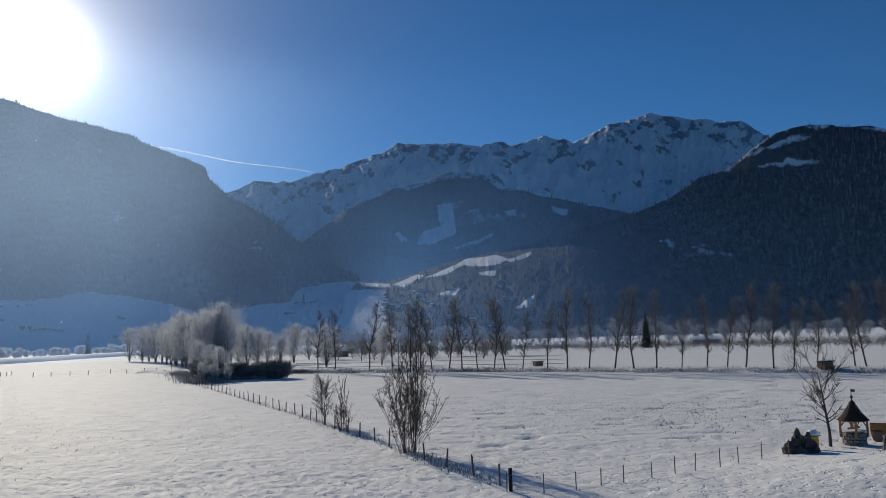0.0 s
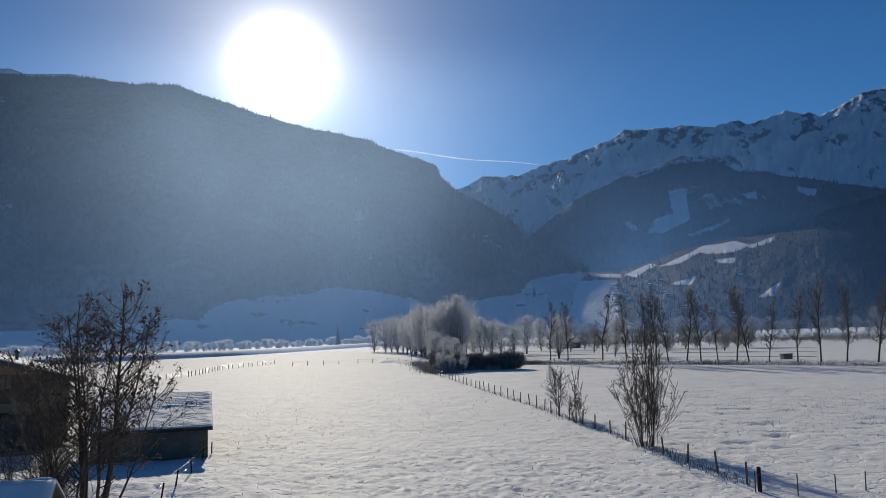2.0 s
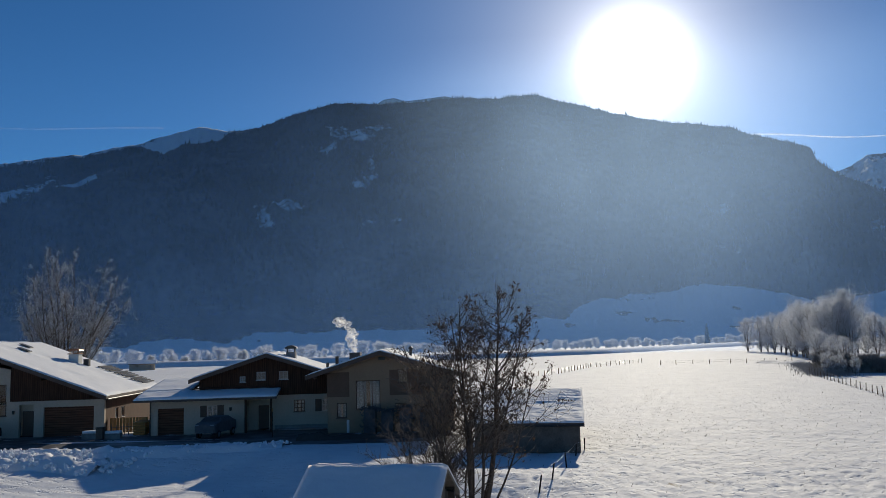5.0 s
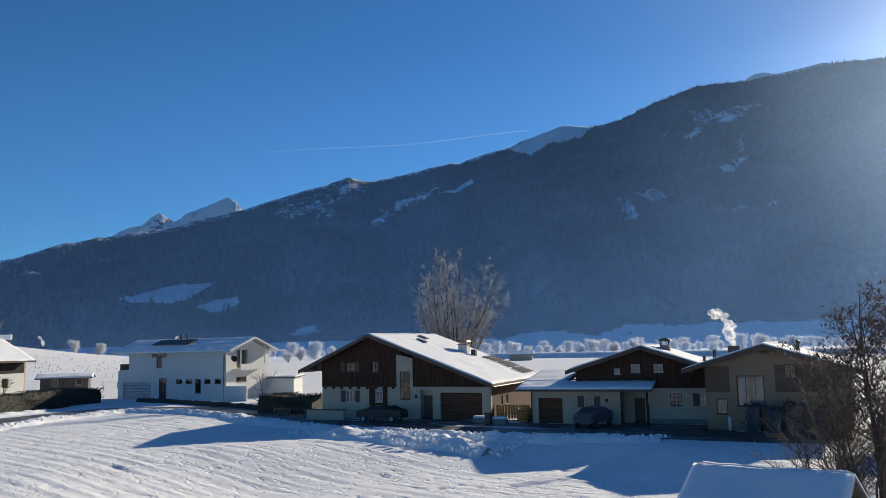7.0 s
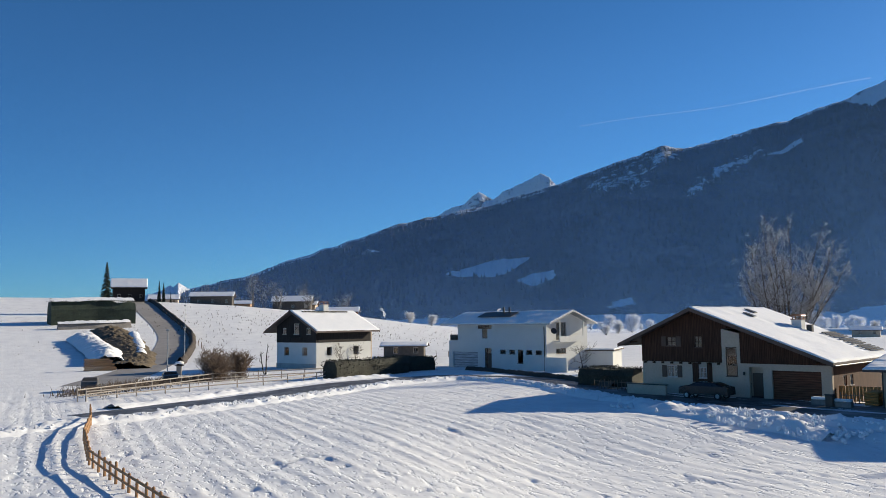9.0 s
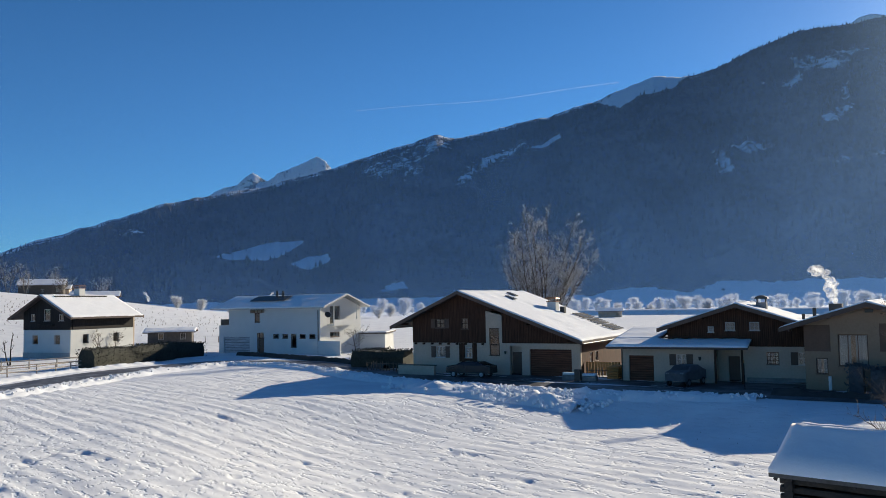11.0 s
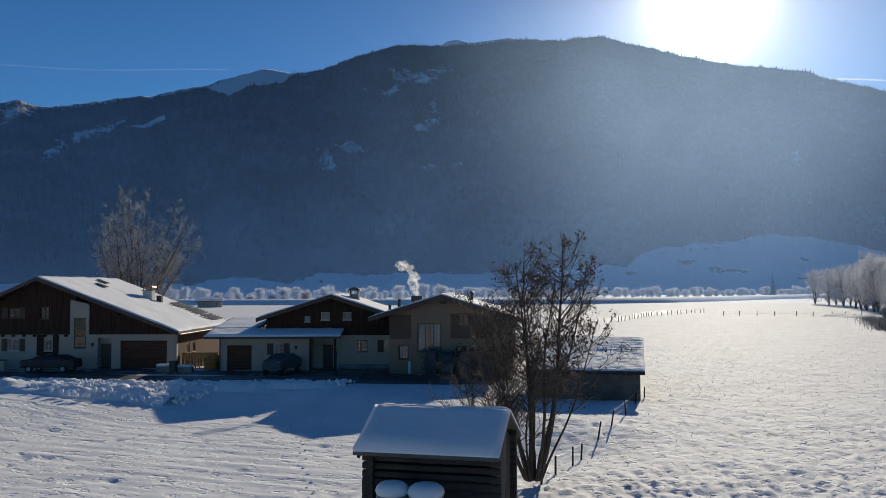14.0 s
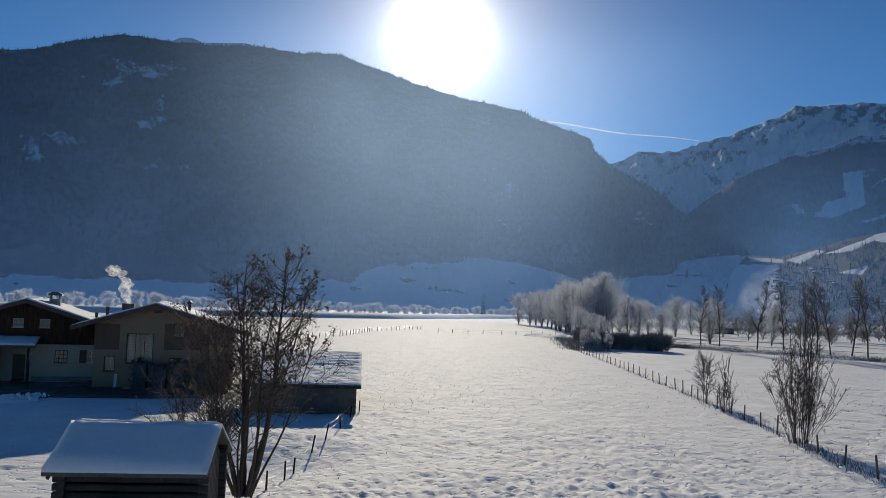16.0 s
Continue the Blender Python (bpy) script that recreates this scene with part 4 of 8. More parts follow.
def lumps_mesh(name, mats, mat, smooth_faces=False):
    """Many small lumps in one mesh, one for each matrix."""
    M = np.array([[list(r) for r in m] for m in mats])
    V = np.einsum("nij,vj->nvi", M[:, :3, :3], BALL_V) + M[:, None, :3, 3]
    F = BALL_F[None] + np.arange(len(mats))[:, None, None] * len(BALL_V)
    return raw_mesh(name, [(V.reshape(-1, 3), F.reshape(-1, 3))], mat, smooth_faces)


def limb(rng, p, d, length, r, r_end, n, wobble, lift):
    """A bent branch as points and radii."""
    pts, rad, p, d = [p.copy()], [r], p.copy(), d / np.linalg.norm(d)
    for i in range(n):
        d = d + rng.normal(0, wobble, 3) + np.array([0, 0, lift])
        d /= np.linalg.norm(d)
        p = p + d * length / n
        pts.append(p.copy())
        rad.append(r + (r_end - r) * (i + 1) / n)
    return pts, rad


def bare_tree(seed, height, spread, stems=1, limbs=22, subs=5, twigs=4, trunk_r=0.16, first=0.25, rise=0.5, crown_shape="oval", twig_r=0.012, drop=0.0, lean=(0, 0), flare=(0.12, 0.42)):
    """Trunk and limb rows, and twig rows, of a leafless tree of that height and crown radius."""
    rng = np.random.default_rng(seed)
    wood, fine, tips = [], [], []
    for s in range(stems):
        a = rng.uniform(0, 2 * np.pi)
        out = 0.0 if stems == 1 else rng.uniform(*flare)
        d0 = np.array([math.cos(a) * out + lean[0], math.sin(a) * out + lean[1], 1.0])
        h = height * (1 if stems == 1 else (1 - 0.28 * (out / flare[1]) ** 2) * rng.uniform(0.82, 1.0))
        p0 = np.array([math.cos(a), math.sin(a), 0.0]) * (0 if stems == 1 else 0.12 * math.sqrt(stems) * rng.uniform(0.3, 1))
        tr = trunk_r * (1 if stems == 1 else rng.uniform(0.6, 1.0))
        pts, rad = limb(rng, p0, d0, h, tr, max(tr * 0.12, twig_r * 1.6), 9, 0.06, 0.04)
        for q0, q1, r0, r1 in zip(pts, pts[1:], rad, rad[1:]):
            wood.append((*q0, *q1, r0, r1))
        for b in range(max(3, limbs // stems)):
            f = first + (0.97 - first) * (b + rng.uniform(0, 1)) / max(3, limbs // stems)
            g = f * 9
            i = min(8, int(g))
            base = pts[i] + (pts[i + 1] - pts[i]) * (g - i)
            if crown_shape == "oval":
                reach = spread * math.sin(math.pi * min(1, 0.18 + 0.78 * (f - first) / (1 - first))) ** 0.8
            elif crown_shape == "fan":
                reach = spread * (0.5 + 0.5 * (f - first) / (1 - first))
            else:
                reach = spread * (1.05 - (f - first) / (1 - first))
            reach *= rng.uniform(0.7, 1.1)
            a = rng.uniform(0, 2 * np.pi)
            d = np.array([math.cos(a), math.sin(a), rise + rng.uniform(-0.2, 0.4)])
            r = max(0.012, rad[i] * 0.45)
            lp, lr = limb(rng, base, d, max(0.3, reach), r, twig_r, 5, 0.13, 0.07 - drop)
            for q0, q1, r0, r1 in zip(lp, lp[1:], lr, lr[1:]):
                wood.append((*q0, *q1, r0, r1))
            for c in range(subs):
                j = rng.integers(1, 5)
                q = lp[j] + (lp[j + 1] - lp[j]) * rng.uniform(0, 1)
                d2 = (lp[j + 1] - lp[j]) / np.linalg.norm(lp[j + 1] - lp[j]) + rng.normal(0, 0.55, 3) + np.array([0, 0, 0.15 - drop])
                sp, sr = limb(rng, q, d2, reach * rng.uniform(0.3, 0.55), twig_r * 1.3, twig_r * 0.7, 3, 0.15, 0.05 - drop)
                for q0, q1, r0, r1 in zip(sp, sp[1:], sr, sr[1:]):
                    fine.append((*q0, *q1, r0, r1))
                for t in range(twigs):
                    m = rng.integers(0, 3)
                    q = sp[m] + (sp[m + 1] - sp[m]) * rng.uniform(0, 1)
                    d3 = d2 / np.linalg.norm(d2) + rng.normal(0, 0.6, 3) + np.array([0, 0, 0.1 - 2 * drop])
                    tp, tr2 = limb(rng, q, d3, reach * rng.uniform(0.14, 0.3), twig_r * 0.8, twig_r * 0.4, 2, 0.15, -drop)
                    for q0, q1, r0, r1 in zip(tp, tp[1:], tr2, tr2[1:]):
                        fine.append((*q0, *q1, r0, r1))
                    tips.append(tp[-1])
    return wood, fine, np.array(tips)


def flakes(rng, centres, size, n, spread_r):
    """Small loose quads round given points: leaves or frost."""
    C = np.repeat(np.asarray(centres), n, 0) + rng.normal(0, spread_r, (len(centres) * n, 3))
    m = len(C)
    a, b = rng.normal(0, 1, (m, 3)), rng.normal(0, 1, (m, 3))
    a /= np.linalg.norm(a, axis=1)[:, None]
    b -= a * (a * b).sum(1)[:, None]
    b /= np.linalg.norm(b, axis=1)[:, None]
    s = size * rng.uniform(0.5, 1.2, (m, 1))
    V = np.stack([C - a * s, C + b * s * 0.45, C + a * s, C - b * s * 0.45], 1).reshape(-1, 3)
    return V, np.arange(m * 4).reshape(m, 4)


def make_tree(name, label, m, tree, bark, twig, group="", leaves=None, leaf_mat=None, category="tree"):
    """An Empty at the foot with trunk and crown (and leaves or frost) as parts."""
    wood, fine, tips = tree
    t = thing(name, label, category, m, group)
    o = new("trunk", raw_mesh("trunk", [tubes_mesh(wood, 6)], bark))
    o.parent = t
    o = new("crown", raw_mesh("crown", [tubes_mesh(fine, 3)], twig))
    o.parent = t
    if leaves is not None:
        o = new("foliage", raw_mesh("foliage", [leaves], leaf_mat, False))
        o.parent = t
    return t


def spot(az, d):
    """Place at a bearing (degrees left of +y) and distance."""
    return -d * math.sin(radians(az)), d * math.cos(radians(az))


# tall bare trees along the bank
rng = np.random.default_rng(12)
row_kinds = []
for s in range(5):
    tr = bare_tree(100 + s, 15.0, 2.7, 1, 46, 6, 5, 0.16, 0.17, 1.0, "oval", 0.013, lean=(0.03 * (s - 2), 0.02))
    row_kinds.append(make_tree("bank_tree", "tall slender leafless tree with fine frosted twigs on the bank", pose(0, 0, 0), tr, BARK, TWIG, "trees along the bank", flakes(np.random.default_rng(s), tr[2], 0.07, 1, 0.1), TWIG_FROST))
ROW_AZ = (9.0, 7.8, 5.5, 3.9, 2.6, 1.9, 1.1, -0.1, -1.0, -2.1, -3.3, -4.0, -5.2, -7.0, -8.3, -9.9, -11.6, -12.8, -14.5, -16.1, -17.8, -19.0, -20.0, -21.6, -23.2, -24.6, -26.4, -27.3, -28.4, -30.5)
ROW_P, ROW_Q = Vector((-27.9, 177.0)), Vector((64.0, 121.6))
for i, az in enumerate(ROW_AZ):
    dx, dy = -math.sin(radians(az)), math.cos(radians(az))
    ex, ey = ROW_Q - ROW_P
    t = (ROW_P.y * dx - ROW_P.x * dy) / (ex * dy - ey * dx)
    x, y = ROW_P.x + t * ex, ROW_P.y + t * ey + rng.uniform(0, 3)
    src = row_kinds[i % 5]
    m = pose(x, y, 0.6, 0, 0, rng.uniform(0, 360))
    if i < 5:
        src.matrix_basis = m
        src.scale = [rng.uniform(0.82, 0.98)] * 3
    else:
        src2 = copy_thing(src, m)
        src2.scale = [rng.uniform(0.66, 0.98)] * 3

# bank under the trees, with rough grass and snow
def ribbon(name, pts, half, mat, lift=0.03, label="", category="", kind="structure", step=1.0, hump=0.0, rough=0.0, seed=1, cols=9, thick=0.0):
    """A strip along a line on the ground, flat or humped."""
    P = [Vector(p) for p in pts]
    dense = []
    for a, b in zip(P, P[1:]):
        n = max(2, int((b - a).length / step))
        dense += [a + (b - a) * i / n for i in range(n)]
    dense.append(P[-1])
    D = np.array([[p.x, p.y] for p in dense])
    for _ in range(6):
        D[1:-1] = (D[:-2] + 2 * D[1:-1] + D[2:]) / 4
    T = np.gradient(D, axis=0)
    T /= np.linalg.norm(T, axis=1)[:, None]
    N = np.stack([-T[:, 1], T[:, 0]], 1)
    c = np.linspace(-1, 1, cols)
    wob = 1 + rough * 0.5 * fbm(np.arange(len(D)) * step * 0.2, D[:, 0] * 0, 3, seed)
    X = D[:, 0:1] + N[:, 0:1] * c[None] * half * wob[:, None]
    Y = D[:, 1:2] + N[:, 1:2] * c[None] * half * wob[:, None]
    prof = (1 - c ** 2)[None]
    Z = ground_z(X, Y) + lift + hump * prof
    if rough:
        Z = Z + hump * rough * prof * (fbm(X * 1.3, Y * 1.3, 4, seed, 0.65) + 0.35 * fbm(X * 5, Y * 5, 2, seed + 2))
    Z[:, 0] -= thick
    Z[:, -1] -= thick
    ob = grid_mesh(name, X, Y, Z, mat)
    return tagged(ob, label, category, kind=kind)


ribbon("embankment", [(-75, 205), (-27.9, 177), (12, 159), (64, 121.6), (110, 94)], 4.5, SNOW_FIELD, -0.05, "low snowy bank with a line of trees", "bank", hump=0.7, rough=0.7, cols=15)


def tufts(name, pts_xy, n, height, mat, label, category, seed, spread_xy=1.0, base=0.0, thick=0.0, lean=0.3):
    """Many thin upright blades or twigs: dry grass, brush."""
    rg = np.random.default_rng(seed)
    P = np.asarray(pts_xy, float)
    seg = rg.integers(0, len(P) - 1, n)
    f = rg.uniform(0, 1, (n, 1))
    XY = P[seg] + (P[seg + 1] - P[seg]) * f + rg.normal(0, spread_xy, (n, 2))
    z = ground_z(XY[:, 0], XY[:, 1]) + base
    h = height * rg.uniform(0.35, 1.1, n)
    tip = np.stack([XY[:, 0] + rg.normal(0, lean, n) * h, XY[:, 1] + rg.normal(0, lean, n) * h, z + h], 1)
    rows = np.concatenate([XY, z[:, None] - 0.1, tip, np.full((n, 1), 0.02 + height * 0.008 + thick), np.full((n, 1), 0.006)], 1)
    return tagged(new(name, raw_mesh(name, [tubes_mesh(rows, 3)], mat)), label, category, kind="stuff")


bank_line = [(-40, 180), (-27.9, 174), (12, 156), (64, 118.6), (100, 97)]
tufts("bank_brush", bank_line, 11000, 0.6, TWIG_FROST, "frosted dry brush along the bank", "brush", 3, 1.3, 0.1, lean=0.7)
tufts("bank_undergrowth", bank_line, 3600, 0.95, TWIG, "dark leafless undergrowth under the bank trees", "brush", 4, 1.5, 0.1, lean=0.7)


def frost_tree(seed, height, spread, stems=1, dense=1.0, shape="oval", drop=0.03):
    tr = bare_tree(seed, height, spread, stems, int(34 * dense), 6, 6, 0.014 * height, 0.05, 0.8, shape, 0.018, drop, flare=(0.02, 0.2))
    rg = np.random.default_rng(seed + 1)
    return tr, flakes(rg, tr[2], 0.13, 4, 0.3)


# frosted willows beside the far end of the field fence
frost_kinds = []
for s in range(4):
    tr, fl = frost_tree(300 + s, 15.0, 5.0, 4, 1.7, "oval", 0.05)
    frost_kinds.append(make_tree("willow", "tall bushy willow grey with hoar frost", pose(0, 0, 0), tr, BARK_PALE, FROST_GREY, "frosted willows", fl, FROST))
WILLOWS = [(21.2, 372, 0.80), (19.6, 330, 0.85), (18.9, 300, 0.8), (18.3, 275, 0.85), (17.7, 255, 0.85), (17.1, 240, 0.92), (16.4, 228, 1.0), (15.8, 222, 1.15), (15.2, 218, 0.85), (16.9, 205, 0.55),
           (16.2, 190, 0.45), (15.6, 178, 0.4), (13.7, 240, 0.8), (12.4, 260, 0.75), (11.5, 250, 0.6), (10.6, 262, 0.8), (9.6, 300, 0.8), (14.8, 300, 0.9), (8.4, 210, 0.75), (4.6, 215, 0.7), (20.4, 350, 0.8), (18.6, 285, 0.75), (17.9, 262, 0.95), (16.7, 232, 1.05), (15.4, 236, 1.1), (14.3, 250, 0.85), (13.0, 235, 0.7)]
WILLOWS += [(16.0 + 0.8 * j, 220 + 28 * j, 0.95 - 0.03 * j) for j in range(6)] + [(16.6 - 0.8 * j, 150, 0.28 - 0.04 * j) for j in range(3)]
rng = np.random.default_rng(5)
for i, (az, d, sc) in enumerate(WILLOWS):
    x, y = spot(az, d)
    m = pose(x, y, 0, 0, 0, rng.uniform(0, 360))
    t = frost_kinds[i % 4]
    if i >= 4:
        t = copy_thing(t, m)
    t.matrix_basis = m
    sc = sc * (1.0 if az < 17 else 1.2)
    t.scale = (sc * 0.98, sc * 0.98, sc * 1.07)

# far trees along the dam and the river: small frosted crowns
far_kinds = []
for s in range(4):
    tr = bare_tree(400 + s, 10, 4.4, 4, 60, 5, 4, 0.16, 0.02, 0.7, "oval", 0.04, 0.03, flare=(0.05, 0.3))
    fl = flakes(np.random.default_rng(s), tr[2], 0.26, 4, 0.4)
    far_kinds.append(make_tree("riverside_tree", "round frosted tree by the river", pose(0, 0, 0), tr, BARK_PALE, FROST, "riverside trees", fl, FROST))
rng = np.random.default_rng(8)
spots = []
for az in np.arange(20.5, 46, 0.3):
    spots.append((az + rng.uniform(-0.2, 0.2), 615 + rng.uniform(-5, 40), rng.uniform(0.45, 0.85)))
for az in np.arange(46, 80, 0.45):
    spots.append((az + rng.uniform(-0.3, 0.3), 440 + rng.uniform(-60, 130), rng.uniform(0.4, 1.0)))
for az in np.arange(78, 92, 1.6):
    spots.append((az + rng.uniform(-0.5, 0.5), 340 + rng.uniform(-20, 40), rng.uniform(0.4, 0.6)))
for az in np.arange(-4, 9, 0.6):
    spots.append((az + rng.uniform(-0.3, 0.3), 285 + rng.uniform(-45, 50), rng.uniform(0.45, 0.95)))
for az in np.arange(-31, 13, 0.45):
    spots.append((az + rng.uniform(-0.3, 0.3), 560 + rng.uniform(-60, 160), rng.uniform(0.7, 1.5)))
dim_kinds = []
for s in range(3):
    tr = bare_tree(420 + s, 11, 4.2, 3, 44, 5, 4, 0.14, 0.08, 0.7, "oval", 0.03, 0.02, flare=(0.03, 0.2))
    dim_kinds.append(make_tree("valley_tree", "grey leafless tree with little frost beyond the bank", pose(0, 0, 0), tr, BARK_PALE, TWIG_FROST, "valley trees", flakes(np.random.default_rng(s), tr[2], 0.2, 2, 0.35), TWIG_FROST))
dim_used = 0
for i, (az, d, sc) in enumerate(spots):
    x, y = spot(az, d)
    m = pose(x, y, gz(x, y) - 0.2, 0, 0, rng.uniform(0, 360))
    if az < 13:
        t = dim_kinds[dim_used % 3]
        if dim_used >= 3:
            t = copy_thing(t, m)
        dim_used += 1
    else:
        t = far_kinds[i % 4]
        if i >= 4:
            t = copy_thing(t, m)
    t.matrix_basis = m
    t.scale = (sc * rng.uniform(0.9, 1.3), sc, sc)


def spruce(m, height, label):
    rg = np.random.default_rng(int(height * 10))
    t = thing("spruce", label, "tree", m)
    bm = tube(bmesh.new(), (0, 0, 0), (0, 0, height * 0.96), height * 0.018, 0.02, 7)
    part("trunk", bm, BARK, t)
    rows = []
    for i in range(260):
        f = (i + 0.5) / 260
        r = height * 0.19 * (1 - f) ** 0.85 * rg.uniform(0.75, 1.05) + 0.1
        a = rg.uniform(0, 2 * math.pi)
        z = height * (0.06 + 0.92 * f)
        p1 = (r * math.cos(a), r * math.sin(a), z - r * 0.35)
        rows.append((0, 0, z, *p1, height * 0.016 * (1.2 - f), 0.02))
        for s in (-0.3, 0.3):
            rows.append((p1[0] * 0.45, p1[1] * 0.45, z - r * 0.12, r * 0.85 * math.cos(a + s), r * 0.85 * math.sin(a + s), z - r * 0.42, height * 0.012, 0.02))
    o = new("foliage", raw_mesh("foliage", [tubes_mesh(rows, 4)], NEEDLE))
    o.parent = t
    return t


x, y = spot(23.7, 606)
spruce(pose(x, y, 0), 17, "dark spruce among frosted trees beyond the dam")
x, y = spot(-13.6, 340)
spruce(pose(x, y, 0), 15.5, "dark spruce behind the row of bank trees")
x, y = spot(111.2, 254)
spruce(pose(x, y, gz(x, y) - 0.3), 15.5, "tall dark spruce behind the clipped hill hedge")
for az, h in ((107.98, 8.0), (107.7, 7.6), (107.25, 3.6)):
    x, y = spot(az, 312)
    spruce(pose(x, y, gz(x, y) - 0.3), h, "dark columnar conifer beside the hill farm").scale = (0.62, 0.62, 1)

# dam: long low bank with a level top
ribbon("dam", [spot(a, d) for a, d in ((19.6, 612), (21.4, 581), (24.5, 510), (27.7, 440), (31, 400), (34.3, 378), (40, 356), (47, 350), (56, 370), (70, 400))], 7.0, SNOW_FIELD, 0.0, "long level snow-covered dam across the valley", "dam", step=6, hump=2.5, cols=15)

# small tracks and snow bars behind the bank
for k_i, (d0, d1) in enumerate(((200, 190), (235, 222), (280, 262))):
    ribbon("field_path", [spot(12, d0 + 15), spot(6, d0 + 5), spot(0, d0), spot(-8, d1)], 1.2, EARTH, 0.05, "dark thawed farm track across the snow", "track", step=4)

# dark clipped hedge with a low shed roof behind
HEDGE_MIX = plain("hedge_half_frosted", (0.26, 0.235, 0.215), 0.85, 0.8, 0.6, bump=0.5)


def hedge(name, pts, half, height, mat, label, n_per_m=120, seed=1, group=""):
    rg = np.random.default_rng(seed)
    P = [Vector(p) for p in pts]
    t = thing(name, label, "hedge", group=group)
    bm = bmesh.new()
    total = 0
    centres = []
    for a, b in zip(P, P[1:]):
        Ln = (b - a).length
        n = max(2, int(Ln / 0.6))
        d = (b - a) / Ln
        nrm = Vector((-d.y, d.x))
        prev = None
        for i in range(n + 1):
            c = a + d * (Ln * i / n)
            g = gz(c.x, c.y)
            hh = height * (0.9 + 0.12 * float(fbm(c.x * 0.4, c.y * 0.4, 3, seed)))
            w = half * 0.86
            ring = [bm.verts.new((c.x + nrm.x * u * w, c.y + nrm.y * u * w, g + v * hh)) for u, v in ((-1, -0.05), (-1.05, 0.6), (-0.7, 0.93), (0.7, 0.93), (1.05, 0.6), (1, -0.05))]
            if prev:
                for q in range(5):
                    bm.faces.new((prev[q], prev[q + 1], ring[q + 1], ring[q]))
            else:
                bm.faces.new(ring)
            prev = ring
            k_n = int(n_per_m * Ln / n)
            u = rg.uniform(-1, 1, k_n)
            v = rg.uniform(0.02, 1, k_n)
            side = rg.uniform(0, 1, k_n) < 0.6
            u = np.where(side, np.sign(u) * 1.0, u)
            v = np.where(side, v, 0.97)
            sft = rg.uniform(-0.5, 0.5, k_n) * Ln / n
            centres.append(np.stack([c.x + nrm.x * u * half + d.x * sft, c.y + nrm.y * u * half + d.y * sft, g + v * hh], 1))
        bm.faces.new(prev[::-1])
    part("core", bm, mat, t)
    o = new("leaves", raw_mesh("leaves", [flakes(rg, np.concatenate(centres), 0.11, 2, 0.07)], mat, False))
    o.parent = t
    return t


hedge("hedge", [spot(16.2, 159), spot(13.8, 158), spot(11.4, 158)], 1.5, 2.3, HEDGE_MIX, "tall dark hedge at the end of the field", 120, 2)
brush = None
rng = np.random.default_rng(52)
for i in range(17):
    x, y = spot(16.9 - i * 0.36, 157 + rng.uniform(-0.8, 0.8))
    m = pose(x, y, 0, 0, 0, rng.uniform(0, 360))
    if brush is None:
        tr = bare_tree(640, 3.3, 1.5, 14, 120, 5, 4, 0.03, 0.05, 0.6, "oval", 0.02, flare=(0.1, 0.5))
        b = brush = make_tree("brushwood", "dense brown brushwood with a little frost", m, tr, BARK, TWIG_FROST, "brushwood at the hedge", flakes(np.random.default_rng(9), tr[2], 0.07, 1, 0.1), TWIG_FROST, "bush")
    else:
        b = copy_thing(brush, m)
    b.scale = [rng.uniform(0.75, 1.1) * (1.2 if i < 4 else 1.0)] * 3

# ---- the houses ----
def side_put(x_at):
    """Maps a wall drawn along x onto the side wall at x_at, running back along y."""
    return lambda u, v, z: (x_at - v, u, z)


def line_under(p, q):
    """Half-plane (a, b, c) of all points below the line p-q, for p left of q."""
    (x0, z0), (x1, z1) = p, q
    m = (z1 - z0) / (x1 - x0)
    return (-m, 1.0, z0 - m * x0)


def garage_door(parent, x0, x1, z1, y, mat, label=""):
    n = 6
    door = part("garage_door", boxed(x0 + 0.01, x1 - 0.01, y + 0.062, y + 0.09, 0.02, z1), mat, parent, label)
    for i in range(n):
        part("panel", boxed(x0, x1, y, y + 0.06, 0.02 + (z1 - 0.02) * i / n + 0.008, 0.02 + (z1 - 0.02) * (i + 1) / n - 0.008), mat, door)
    return door


def rafters(parent, xs_z, y0, y1, mat, size=(0.12, 0.16)):
    """Purlin ends that carry the overhang."""
    for x, z in xs_z:
        part("purlin", boxed(x - size[0] / 2, x + size[0] / 2, y0, y1, z - size[1], z, 0.01), mat, parent)


# brown chalet with the wide garage
H1 = thing("house", "alpine house with dark timber gable, white ground floor and snowy roof", "house", pose(-81.3, 21.3, 0, 0, 0, 44))
AP, EL_, ER_ = (5.8, 8.15), (-2.05, 4.72), (18.5, 3.3)
W1, D1 = 17.9, 15.0
cutL, cutR = line_under((EL_[0], EL_[1] - 0.23), (AP[0], AP[1] - 0.23)), line_under((AP[0], AP[1] - 0.23), (ER_[0], ER_[1] - 0.23))
w_a, w_b, w_tall = (2.65, 3.75, 1.58, 2.67), (6.0, 6.75, 1.6, 2.6), (8.68, 9.74, 1.86, 4.5)
w_u1, w_u2 = (2.7, 3.75, 4.5, 5.42), (5.6, 6.4, 4.4, 5.5)
entry, gar = (10.8, 12.05, 0, 2.75), (12.85, 17.03, 0, 2.5)
wall("ground_floor_wall", 0, W1, 0, 3.05, 0, 0.35, PLASTER, H1, (w_a, w_b, w_tall, entry, gar), (cutL, cutR), label="white plaster ground floor")
wall("gable_wall", 0, W1, 3.05, 8.2, -0.06, 0.3, TIMBER, H1, ((8.34, 10.05, 3.0, 6.15), w_u1, w_u2), (cutL, cutR), label="dark-stained board gable")
wall("stair_bay", 8.34, 10.05, 3.053, 6.15, -0.1, 0.3, PLASTER, H1, (w_tall,), (line_under((8.34, 6.15), (10.05, 5.75)),), label="white plaster bay with a tall window")
